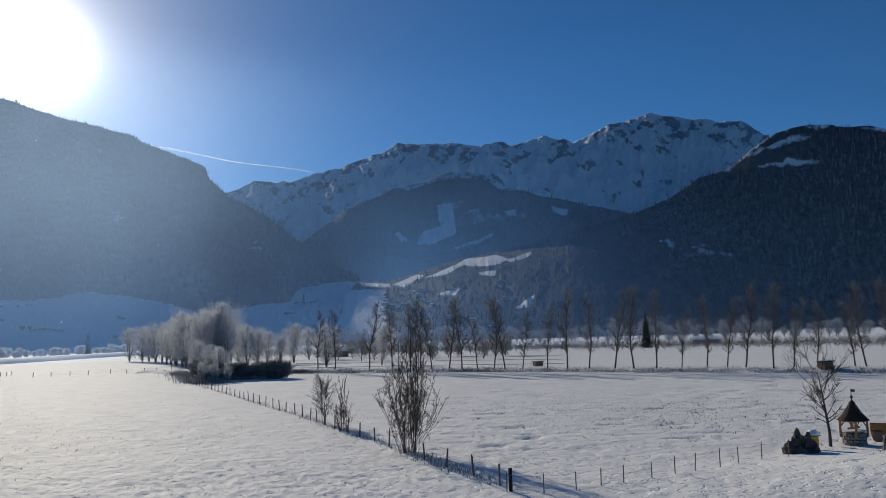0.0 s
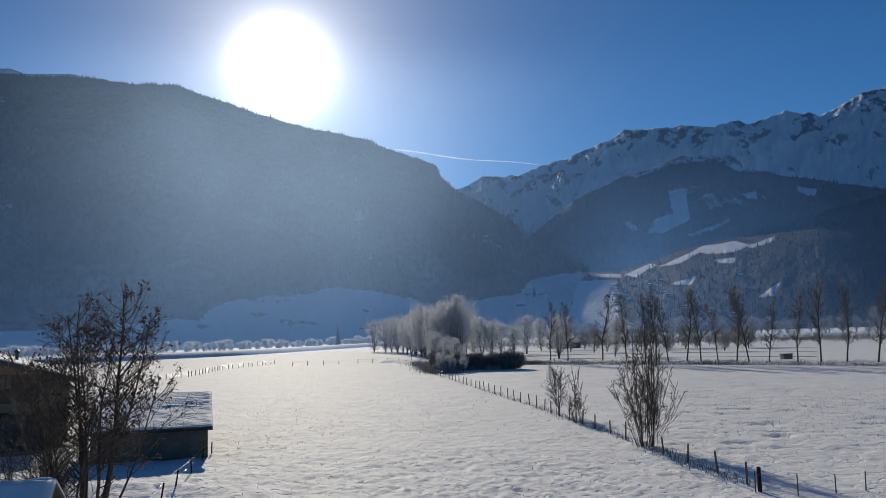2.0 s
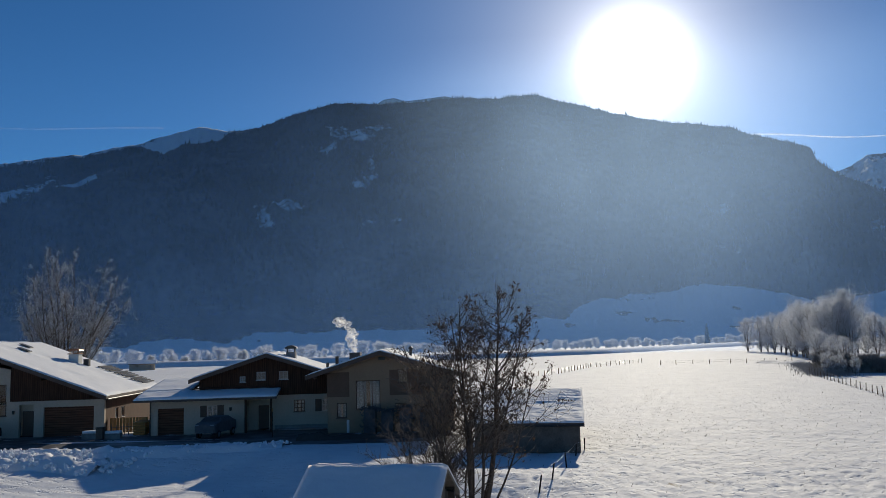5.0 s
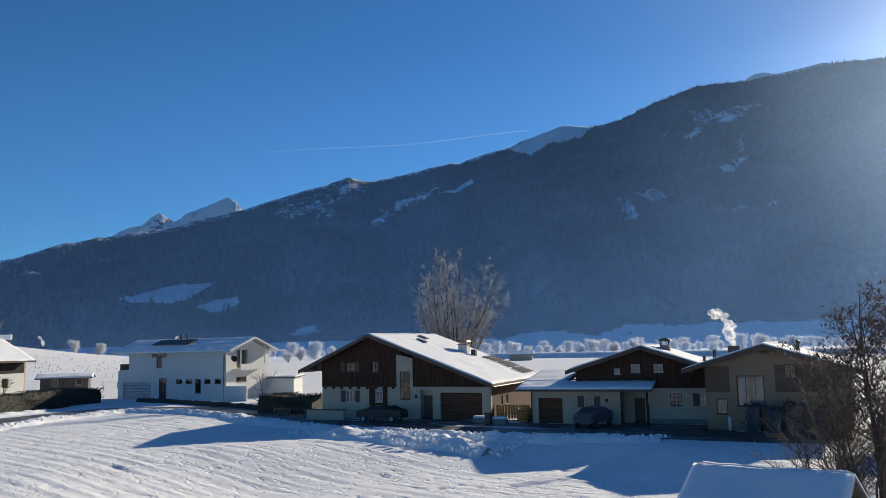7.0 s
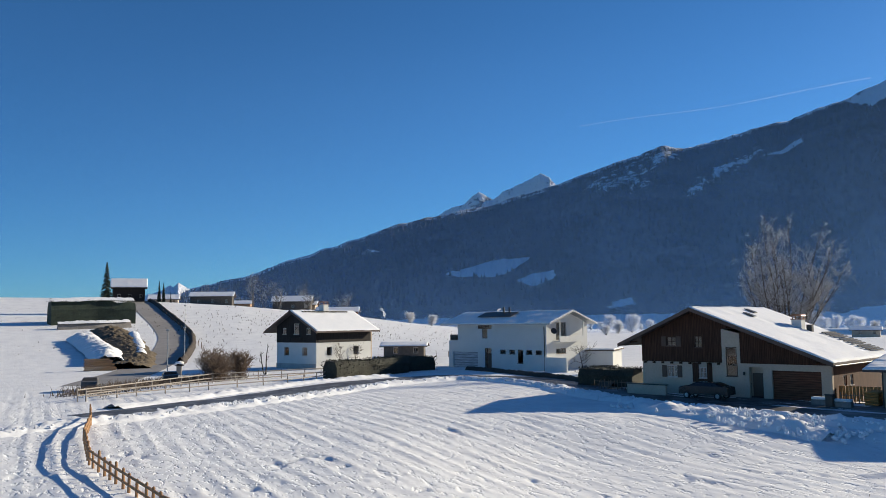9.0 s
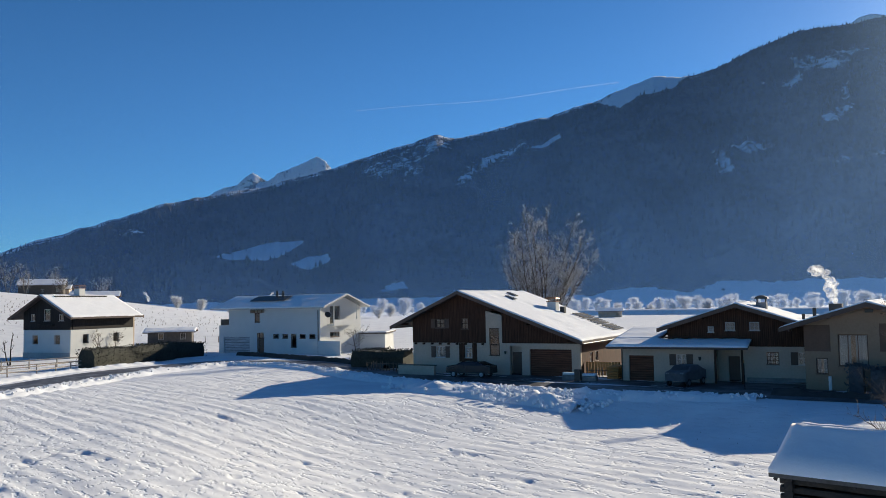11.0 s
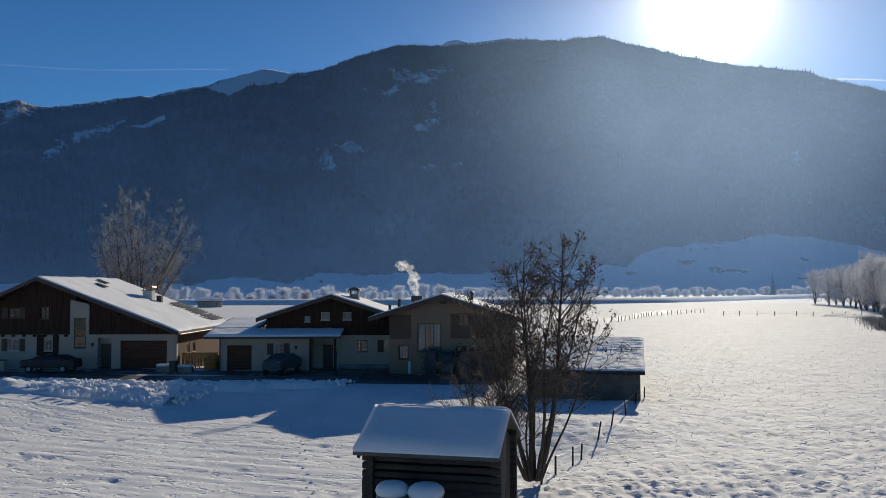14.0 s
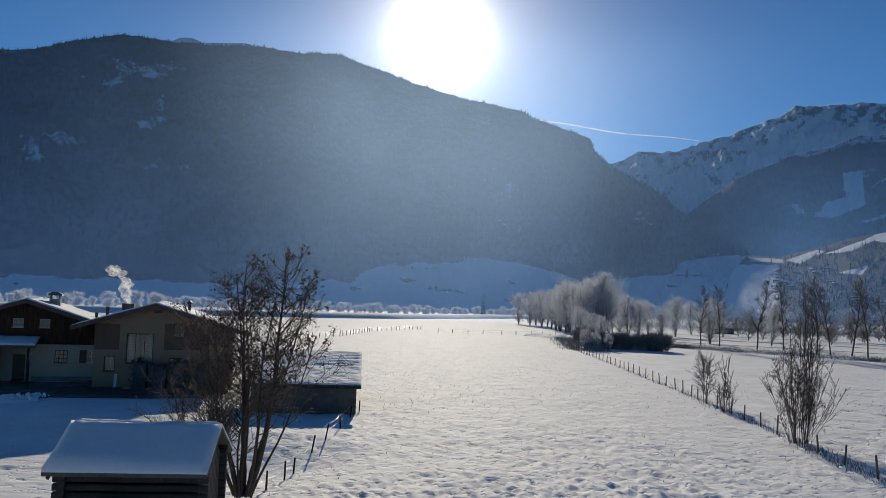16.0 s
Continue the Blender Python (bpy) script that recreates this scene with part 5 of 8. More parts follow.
wall("side_wall", 0.35, D1, 0, 3.6, 0, 0.35, TIMBER, H1, ((2.6, 3.4, 1.2, 2.1), (4.2, 5.0, 1.2, 2.1)), put=side_put(W1))
wall("side_wall", 0.35, D1, 0, 5.5, -0.35, 0, PLASTER, H1, put=side_put(0))
wall("back_wall", 0.0, W1, 0, 8.2, D1, D1 + 0.3, PLASTER, H1, (), (cutL, cutR))
part("floor_slab", boxed(0.3, W1 - 0.3, 0.3, D1, 0.02, 0.12), DARK_IN, H1)
part("upper_floor", boxed(0.36, W1 - 0.4, 0.36, D1 - 0.02, 2.8, 2.98), DARK_IN, H1)
roof_slope(H1, AP, EL_, -1.2, D1 + 0.6, seed=11)
rs = roof_slope(H1, AP, ER_, -1.2, D1 + 0.6, seed=12)
window(H1, *w_a, bars=(3, 2), shutters=0.5)
window(H1, *w_b, bars=(2, 2), y=-0.03)
part("window_panel", prism(bmesh.new(), [(5.34, 1.2), (5.95, 1.2), (5.95, 3.02), (5.34, 3.02)], -0.07, -0.004), TIMBER, H1)
part("window_panel", prism(bmesh.new(), [(6.8, 1.2), (7.29, 1.2), (7.29, 3.02), (6.8, 3.02)], -0.07, -0.004), TIMBER, H1)
part("window_panel", prism(bmesh.new(), [(5.95, 1.2), (6.8, 1.2), (6.8, 1.52), (5.95, 1.52)], -0.07, -0.004), TIMBER, H1)
window(H1, *w_tall, bars=(1, 1), frame_mat=FRAME_DARK, y=-0.1, curtain=False)
window(H1, *w_u1, bars=(2, 2), y=-0.06, shutters=0.5, frame_mat=FRAME_DARK, curtain=False)
window(H1, *w_u2, bars=(2, 2), y=-0.06, frame_mat=FRAME_DARK, curtain=False)
garage_door(H1, gar[0], gar[1], gar[3], 0.22, GARAGE, "brown wooden garage door")
part("entrance_door", boxed(10.9, 11.95, 0.5, 0.56, 0.13, 2.2, 0.01), FRAME_DARK, H1)
wall("porch_wall", 10.7, 12.15, 0, 2.78, 0.62, 0.8, PLASTER, H1)
lamp = part("wall_lamp", tube(bmesh.new(), (10.4, -0.16, 2.0), (10.4, -0.16, 2.3), 0.09, 0.12, 8), METAL_DARK, H1)
rafters(H1, [(-0.6, 5.0), (2.4, 6.3), (9.3, 6.4), (13, 4.95), (17, 3.4)], -1.15, 0, TIMBER)
for i in range(9):
    x = 0.4 + i * 0.95
    if not 8.3 < x < 10.1:
        part("beam_end", boxed(x - 0.09, x + 0.09, -0.28, 0.02, 2.86, 3.04, 0.01), TIMBER, H1)
chimney(H1, 11.3, 10.3, 5.2, 6.9, 0.95, 0.95, PLASTER_BRIGHT)
chimney(H1, 12.3, 10.6, 5.0, 6.4, 0.5, 0.5, METAL_DARK, False)
for sx, sy in ((7.2, 8.5), (8.2, 6.0)):
    z = AP[1] + (ER_[1] - AP[1]) * (sx - AP[0]) / (ER_[0] - AP[0])
    part("skylight", prism(bmesh.new(), [(sx - 0.5, z + 0.4), (sx + 0.5, z + 0.02), (sx + 0.5, z + 0.08), (sx - 0.5, z + 0.46)], sy, sy + 0.8), METAL_DARK, H1, "dark roof window")
for i in range(3):
    s0 = 13.0 + i * 1.6
    bm = bmesh.new()
    for k_r in range(4):
        a = s0 + k_r * 0.36
        z0 = AP[1] + (ER_[1] - AP[1]) * (a - AP[0]) / (ER_[0] - AP[0])
        prism(bm, [(a, z0 + 0.2), (a + 0.16, z0 + 0.14), (a + 0.16, z0 + 0.22), (a, z0 + 0.28)], 11.5, 15.2)
    part("solar_collector", bm, METAL_DARK, H1, "dark solar collector tubes on the roof")
gut = tube(bmesh.new(), (ER_[0] + 0.06, -1.1, ER_[1] - 0.2), (ER_[0] + 0.06, D1 + 0.5, ER_[1] - 0.2), 0.07, n=8)
part("gutter", gut, METAL_DARK, H1)
window(H1, 2.6, 3.4, 1.2, 2.1, put=side_put(W1), bars=(2, 1))
window(H1, 4.2, 5.0, 1.2, 2.1, put=side_put(W1), bars=(2, 1))

# house with the garage wing
H2 = thing("house", "low alpine house with garage wing, timber gable and snowy roofs", "house", pose(-63.9, 35.4, 0, 0, 0, 46))
g2, w2a = (0.65, 2.77, 0, 2.2), (4.66, 5.49, 1.42, 2.33)
wall("wing_wall", 0, 7.75, 0, 2.75, 0, 0.3, PLASTER, H2, (g2, w2a), label="cream plaster garage wing")
wall("wing_side", 0.3, 9, 0, 2.75, -0.3, 0, PLASTER, H2, put=side_put(0))
wall("wing_side", 0.3, 2, 0, 2.75, 0, 0.3, PLASTER, H2, put=side_put(7.75))
AP2, EL2, ER2 = (9.4, 6.5), (2.9, 4.45), (17.2, 4.0)
cut2 = (line_under((EL2[0], EL2[1] - 0.2), (AP2[0], AP2[1] - 0.2)), line_under((AP2[0], AP2[1] - 0.2), (ER2[0], ER2[1] - 0.2)))
mw1, mw2 = (11.6, 12.57, 1.45, 2.46), (14.0, 14.7, 1.45, 2.46)
uwa, uwb, uwc = (8.43, 9.21, 4.25, 4.95), (10.36, 11.14, 4.25, 4.95), (7.0, 7.5, 4.1, 4.6)
door2 = (8.6, 9.5, 0, 2.1)
wall("front_wall", 3.6, 16.2, 0, 2.92, 2.0, 2.3, PLASTER, H2, (mw1, mw2, door2))
wall("gable_wall", 3.6, 16.2, 2.92, 6.5, 1.93, 2.25, TIMBER, H2, (uwa, uwb, uwc), cut2, label="dark timber gable")
wall("side_wall", 2.3, 13, 0, 4.3, 0, 0.3, PLASTER, H2, put=side_put(16.2))
wall("side_wall", 2.3, 13, 0, 4.5, -0.3, 0, TIMBER, H2, put=side_put(3.6))
wall("back_wall", 3.6, 16.2, 0, 6.5, 13, 13.3, PLASTER, H2, (), cut2)
part("plinth", boxed(10.0, 16.2, 1.93, 1.996, 0, 0.35), STONE, H2)
part("upper_floor", boxed(3.95, 15.85, 2.35, 12.9, 2.72, 2.9), DARK_IN, H2)
part("floor_slab", boxed(0.3, 15.9, 2.35, 12.9, 0.02, 0.12), DARK_IN, H2)
roof_slope(H2, AP2, EL2, 0.9, 13.6, seed=21)
roof_slope(H2, AP2, ER2, 0.9, 13.6, seed=22)


def lean_roof(parent, x0, x1, y0, z0, y1, z1, seed, snow=0.16, mat=None, thick=0.18, tiles=False):
    """A roof that rises from its front edge (y0, z0) to the back (y1, z1)."""
    put = lambda x, y, z: (y, x, z)
    bm = prism(bmesh.new(), [(y0, z0), (y1, z1), (y1, z1 - thick), (y0, z0 - thick)], x0, x1, put)
    s = part("roof_slope", bm, mat or TILE, parent)
    nx, ny = (90, 84) if tiles else (max(4, int((x1 - x0) / 0.2)), max(4, int(abs(y1 - y0) / 0.2)))
    U, V = np.meshgrid(np.linspace(0, 1, nx), np.linspace(0, 1, ny), indexing="ij")
    t = snow * (0.8 + 0.45 * fbm(U * (x1 - x0) * 0.7, V * (y1 - y0) * 0.7, 3, seed))
    if tiles:                       # tile courses show through the thin snow
        run = V * abs(y1 - y0) / 0.42
        bare = np.clip(0.55 + 1.2 * fbm(U * 4, V * 3, 3, seed + 6), 0.1, 1)
        t = t + (0.035 * (1 - run % 1.0) + 0.010 * np.sin(U * (x1 - x0) / 0.3 * 2 * np.pi + np.pi * np.floor(run))) * bare + 0.03 * fbm(U * 20, V * 20, 2, seed + 5)
    else:                           # wind-worn lumps, thicker along the eave
        t = t + 0.05 * np.maximum(fbm(U * (x1 - x0) * 1.6, V * abs(y1 - y0) * 1.6, 3, seed + 5), 0) + 0.04 * np.exp(-V * abs(y1 - y0) / 0.3) * (1 + fbm(U * (x1 - x0) * 2, U * 0, 3, seed))
    rim = np.minimum(np.minimum(U, 1 - U) * (x1 - x0), np.minimum(V, 1 - V) * abs(y1 - y0))
    t = 0.01 + t * np.clip(rim / 0.15, 0.1, 1) ** 0.5
    bm = bmesh.new()
    vv = [[bm.verts.new((x0 + U[i, j] * (x1 - x0), y0 + V[i, j] * (y1 - y0), z0 + V[i, j] * (z1 - z0) + t[i, j])) for j in range(ny)] for i in range(nx)]
    for i in range(nx - 1):
        for j in range(ny - 1):
            bm.faces.new((vv[i][j], vv[i + 1][j], vv[i + 1][j + 1], vv[i][j + 1]))
    rimv = [vv[i][0] for i in range(nx)] + [vv[nx - 1][j] for j in range(1, ny)] + [vv[i][ny - 1] for i in range(nx - 2, -1, -1)] + [vv[0][j] for j in range(ny - 2, 0, -1)]
    low = [bm.verts.new((q.co.x, q.co.y, z0 + (q.co.y - y0) / (y1 - y0) * (z1 - z0) + 0.004)) for q in rimv]
    for i in range(len(rimv)):
        bm.faces.new((rimv[i], rimv[(i + 1) % len(rimv)], low[(i + 1) % len(rimv)], low[i]))
    part("snow_cover", bm, SNOW, s, "even layer of snow", True)
    return s


lean_roof(H2, -1.1, 10.5, -1.0, 2.98, 1.9, 3.5, 23)
lean_roof(H2, -1.1, 2.85, 1.95, 3.52, 9.0, 4.3, 24, 0.1)
garage_door(H2, g2[0], g2[1], g2[3], 0.18, GARAGE, "dark brown garage door")
window(H2, *w2a, bars=(2, 2), shutters=0.55)
window(H2, *mw1, y=2.0, bars=(3, 3), frame_mat=FRAME_DARK)
window(H2, *mw2, y=2.0, bars=(2, 2))
part("shutter", boxed(13.45, 13.98, 1.94, 1.996, 1.43, 2.48), FRAME_DARK, H2)
for w in (uwa, uwb, uwc):
    window(H2, *w, y=1.93, bars=(2, 2), curtain=False)
part("entrance_door", boxed(8.62, 9.48, 2.1, 2.16, 0.1, 2.08, 0.01), FRAME_DARK, H2)
for x in (7.9, 10.0):
    part("porch_post", boxed(x - 0.08, x + 0.08, -0.6, -0.44, 0, 2.8, 0.015), TIMBER, H2)
chimney(H2, 11.0, 6.0, 5.6, 6.55, 0.85, 0.95, STONE, False)
for hx in (10.66, 11.34):
    part("hood_post", boxed(hx - 0.05, hx + 0.05, 5.7, 6.3, 6.55, 6.85), METAL_DARK, H2)
part("chimney_hood", prism(bmesh.new(), [(10.45, 6.853), (11.55, 6.853), (11.5, 7.0), (11.25, 7.13), (11.0, 7.17), (10.75, 7.13), (10.5, 7.0)], 5.45, 6.55), METAL_DARK, H2, "rounded sheet-metal chimney hood")
part("roof_shadow_board", boxed(9.9, 10.5, 5.4, 6.6, 6.28, 6.36), METAL_DARK, H2)
part("vent_pipe", tube(bmesh.new(), (14.3, 6, 4.6), (14.3, 6, 5.5), 0.13, n=10), METAL_DARK, H2)
part("wall_lamp", tube(bmesh.new(), (6.6, -0.14, 1.85), (6.6, -0.14, 2.15), 0.08, 0.12, 8), METAL_DARK, H2)
part("downpipe", tube(bmesh.new(), (0.06, -0.08, 0), (0.06, -0.08, 2.8), 0.05, n=8), METAL_DARK, H2)
rafters(H2, [(3.9, 4.5), (6.6, 5.35), (9.4, 6.1), (12.5, 5.3), (15.6, 4.3)], 0.95, 1.93, TIMBER)
part("balcony_beam", boxed(3.2, 10.0, 1.5, 1.9, 3.62, 3.74, 0.01), TIMBER, H2)

# tan house with the big studio window
H3 = thing("house", "tan plaster house with brown panels, tall studio window and snowy roof", "house", pose(-51.5, 44, 0, 0, 0, 40))
AP3, EL3, ER3 = (4.4, 6.5), (-1.6, 4.65), (11.3, 4.45)
cut3 = (line_under((EL3[0], EL3[1] - 0.2), (AP3[0], AP3[1] - 0.2)), line_under((AP3[0], AP3[1] - 0.2), (ER3[0], ER3[1] - 0.2)))
big, sm_, up_, lo_ = (2.31, 4.3, 1.85, 4.15), (0.75, 1.58, 1.22, 2.4), (5.73, 6.59, 3.9, 5.0), (5.5, 6.4, 1.5, 2.3)
wall("front_wall", 0, 10.2, 0, 6.5, 0, 0.35, PLASTER_TAN, H3, (big, sm_, up_, lo_), cut3)
wall("side_wall", 0.35, 11, 0, 4.6, 0, 0.35, PLASTER_TAN, H3, put=side_put(10.2))
wall("side_wall", 0.35, 11, 0, 4.9, -0.35, 0, PLASTER_TAN, H3, put=side_put(0))
wall("back_wall", 0, 10.2, 0, 6.5, 11, 11.3, PLASTER_TAN, H3, (), cut3)
part("facade_panel", boxed(0.0, 1.8, -0.03, -0.003, 2.88, 4.85), PANEL_BROWN, H3, "red-brown facade panel")
wall("facade_panel", 5.07, 7.9, 2.93, 4.95, -0.03, -0.003, PANEL_BROWN, H3, (up_,), label="red-brown facade panel")
part("floor_slab", boxed(0.3, 9.9, 0.36, 10.9, 0.02, 0.12), DARK_IN, H3)
roof_slope(H3, AP3, EL3, -1.0, 11.8, seed=31)
roof_slope(H3, AP3, ER3, -1.0, 11.8, seed=32)
window(H3, *big, bars=(3, 1), frame_mat=FRAME_DARK)
window(H3, *sm_, bars=(1, 1), frame_mat=FRAME_DARK)
window(H3, *up_, bars=(2, 1), frame_mat=FRAME_DARK, curtain=False)
window(H3, *lo_, bars=(2, 1), frame_mat=FRAME_DARK, curtain=False)
part("vent_pipe", lathe(bmesh.new(), [(0.12, 0), (0.12, 0.6), (0.2, 0.62), (0.2, 0.75), (0.05, 0.9)], 10, (6.5, 5.0, 5.9)), METAL_DARK, H3)
part("vent_hood", boxed(4.2, 4.75, -0.12, -0.004, 5.75, 6.0, 0.01), METAL_DARK, H3)
chimney(H3, 1.2, 8.5, 5.2, 6.35, 1.0, 0.9, BOARD, False)
part("flue_pipe", tube(bmesh.new(), (0.2, 4.0, 5.2), (0.2, 4.0, 6.1), 0.14, n=10), METAL_DARK, H3)
part("letter_post", boxed(1.75, 1.95, -1.4, -1.2, 0, 1.15, 0.015), PLASTER_BRIGHT, H3)
rafters(H3, [(-0.9, 4.55), (1.8, 5.5), (7.2, 5.6), (10.2, 4.7)], -0.95, 0, FRAME_DARK)

# low shed with a snow-laden slope
SH = thing("shed", "low wooden shed with thin snow on its tiled roof", "shed", pose(-33.55, 40.8, 0, 0, 0, 32.5))
wall("front_wall", 0, 6.6, 0, 1.8, 0, 0.15, BOARD, SH)
wall("back_wall", 0, 6.6, 0, 1.8, 14.8, 14.95, BOARD, SH)
shed_cut = (line_under((0, 1.82), (7.5, 3.38)), line_under((7.5, 3.38), (15.0, 1.82)))
for x in (0.0, 6.45):
    wall("side_wall", 0.15, 14.8, 0, 3.6, -0.15, 0, BOARD, SH, (), shed_cut, put=side_put(x))
lean_roof(SH, -0.3, 6.9, -0.35, 1.86, 7.5, 3.46, 41, 0.06, tiles=True)
lean_roof(SH, -0.3, 6.9, 15.35, 1.86, 7.5, 3.46, 42, 0.1)
for i in range(28):
    x = 0.02 + i * 0.236
    part("board", boxed(x, x + 0.222, -0.04 - 0.008 * (i % 3), -0.004, 0.04, 1.66), BOARD, SH)
part("gutter", tube(bmesh.new(), (-0.3, -0.42, 1.72), (6.9, -0.42, 1.70), 0.07, n=8), METAL_DARK, SH)

# ---- old hay hut of logs ----
HUT = thing("hay_hut", "small weathered log hay hut under thick snow", "hut", pose(-18.3, 14.9, -0.2, 0, 0, 32))
HW, HD, HE, HR = 3.5, 2.8, 2.72, 3.62
log_mesh = {}
rng = np.random.default_rng(77)


def hut_log(length, radius, p, along, label=""):
    """One squared old log; alike logs share a mesh."""
    key = (round(length, 2), round(radius, 3))
    if key not in log_mesh:
        bm = bmesh.new()
        pts, n = [], 5
        rings = []
        for i in range(n):
            u = length * i / (n - 1)
            w = radius * (0.92 + 0.16 * rng.random())
            rings.append([bm.verts.new((u, w * a, w * b + rng.normal(0, 0.008))) for a, b in ((-0.8, -1), (0.8, -1), (1, -0.4), (1, 0.5), (0.7, 1), (-0.7, 1), (-1, 0.5), (-1, -0.4))])
        for a, b in zip(rings, rings[1:]):
            for i in range(8):
                bm.faces.new((a[i], a[(i + 1) % 8], b[(i + 1) % 8], b[i]))
        bm.faces.new(rings[0])
        bm.faces.new(rings[-1][::-1])
        bmesh.ops.recalc_face_normals(bm, faces=bm.faces)
        me = bpy.data.meshes.new("log")
        bm.to_mesh(me)
        bm.free()
        me.materials.append(LOG)
        log_mesh[key] = me
    o = new("log", log_mesh[key])
    o.parent = HUT
    o.matrix_basis = Matrix.Translation(p) @ (Matrix.Identity(4) if along == "x" else pose(0, 0, 0, 0, 0, 90))
    return o


for i in range(12):
    z = 0.16 + i * 0.225
    gap = 1.0 if i < 8 else 0.8
    hut_log(HW + 0.5, 0.105 * gap, (-0.25, 0.0, z), "x")
    hut_log(HW + 0.5, 0.105, (-0.25, HD, z), "x")
    hut_log(HD + 0.4, 0.105, (0.0, -0.2, z + 0.11), "y")
for i in range(19):
    y0 = -0.02 + i * 0.152
    top = HE + (HR - HE) * (1 - abs((y0 + 0.07) - HD / 2) / (HD / 2)) - 0.1
    b = part("board", boxed(HW - 0.02, HW + 0.03 + 0.012 * (i % 3), y0 + 0.006, y0 + 0.146, 0.05, top), BOARD, HUT)
for y in (0.1, HD - 0.1):
    part("corner_post", boxed(HW - 0.12, HW - 0.03, y - 0.08, y + 0.08, 0, HE), LOG, HUT)
put_h = lambda x, y, z: (y, x, z)
lean_roof(HUT, -0.35, HW + 0.3, -0.6, HE - 0.05, HD / 2, HR, 51, 0.22, BOARD, 0.1)
lean_roof(HUT, -0.35, HW + 0.3, HD + 0.7, HE - 0.1, HD / 2, HR, 52, 0.22, BOARD, 0.1)
for y, z in ((-0.05, HE + 0.12), (HD / 2, HR - 0.12), (HD + 0.05, HE + 0.08)):
    part("purlin", tube(bmesh.new(), (-0.3, y, z), (HW + 0.25, y, z), 0.08, n=8), LOG, HUT)
for i in range(5):
    x = -0.2 + i * 0.95
    part("rafter", tube(bmesh.new(), (x, -0.55, HE - 0.2), (x, HD / 2, HR - 0.16), 0.055, n=6), LOG, HUT)
for i in range(3):
    z = 1.9 + i * 0.2
    part("hay_rack", boxed(0.2, 1.5, 0.16, 0.2, z, z + 0.05), LOG, HUT)

# two water tanks under snow caps in front of the hut
for lx, r in ((0.9, 0.44), (1.85, 0.48)):
    tk = thing("water_tank", "round grey plastic tank with a thick cap of snow", "tank", HUT.matrix_basis @ Matrix.Translation((lx, -0.9, 0.3)) @ Matrix.Diagonal((1, 1, 1.2, 1)), "tanks by the hut")
    part("barrel", lathe(bmesh.new(), [(r * 0.92, 0), (r, 0.15), (r, 0.5), (r * 1.03, 0.52), (r * 1.03, 0.58), (r, 0.6), (r, 1.05), (r * 0.96, 1.12)], 22), TANK, tk, smooth_faces=True)
    part("snow_cap", lathe(bmesh.new(), [(r * 0.98, 1.123), (r * 1.06, 1.2), (r * 0.98, 1.3), (r * 0.7, 1.38), (r * 0.3, 1.41), (0.02, 1.42)], 22), SNOW, tk, smooth_faces=True)

# ---- white modern house ----
WH = thing("house", "white two-storey house with low snowy roof and small windows", "house", pose(-131, 3.5, 0, 0, 0, 42))
gw, dw = (1.0, 6.4, 0, 2.45), (7.9, 9.6, 0, 3.1)
smalls = [(11.1, 12.2, 2.3, 2.9), (12.9, 14.0, 2.3, 2.9), (14.56, 15.6, 1.0, 2.95), (16.2, 17.3, 2.3, 2.9), (18.0, 19.1, 2.3, 2.9)]
t_up, t_dn = (6.5, 9.4, 6.0, 6.55), (7.4, 8.5, 4.6, 6.0)
wall("front_wall", 0, 20, 0, 6.75, 0, 0.35, PLASTER_BRIGHT, WH, [gw, dw, t_dn, (6.5, 9.4, 6.0, 6.6), (0.0, 2.1, 4.2, 6.75), *smalls])
bal, lw = (2.2, 4.6, 4.3, 6.9), (2.2, 4.4, 2.4, 3.1)
gcut = (line_under((-1, 6.45), (4.6, 8.5)), line_under((4.6, 8.5), (10.2, 6.45)))
wall("gable_wall", 0.35, 9.2, 0, 8.6, 0, 0.35, PLASTER_BRIGHT, WH, (bal, lw), gcut, put=side_put(20))
wall("side_wall", 0.35, 9.2, 0, 6.7, -0.35, 0, PLASTER_BRIGHT, WH, ((0.35, 3.0, 4.2, 6.7),), put=side_put(0))
wall("back_wall", 0, 20, 0, 6.7, 9.2, 9.5, PLASTER_BRIGHT, WH)
part("upper_floor", boxed(0.4, 19.6, 0.4, 9.1, 3.5, 3.7), CONCRETE, WH)
part("floor_slab", boxed(0.4, 19.6, 0.4, 9.1, 0.02, 0.12), DARK_IN, WH)
wall("loggia_wall", 0.4, 9.1, 3.71, 6.7, -0.2, 0, PLASTER_BRIGHT, WH, put=side_put(2.3))
lean_roof(WH, -1.0, 21.4, -0.9, 6.75, 4.6, 8.6, 61, 0.12, METAL_GREY)
lean_roof(WH, -1.0, 21.4, 10.1, 6.75, 4.6, 8.6, 62, 0.12, METAL_GREY)
garage_door(WH, gw[0], gw[1], gw[3], 0.2, GARAGE_GREY, "light grey sectional garage door")
window(WH, dw[0], 8.35, 0.1, 3.05, bars=(1, 1), frame_mat=FRAME_DARK, sill=False, curtain=False)
part("entrance_door", boxed(8.4, 9.2, 0.12, 0.18, 0.1, 2.3, 0.01), FRAME_DARK, WH)
part("door_panel", boxed(9.22, 9.58, 0.1, 0.2, 0.02, 3.05), PLASTER_BRIGHT, WH)
part("door_panel", boxed(8.38, 9.21, 0.1, 0.16, 2.32, 3.08), GLASS, WH)
for w in smalls:
    window(WH, *w, bars=(1, 1), frame_mat=FRAME_DARK, curtain=False)
window(WH, *t_dn, bars=(1, 1), frame_mat=FRAME_DARK, curtain=False)
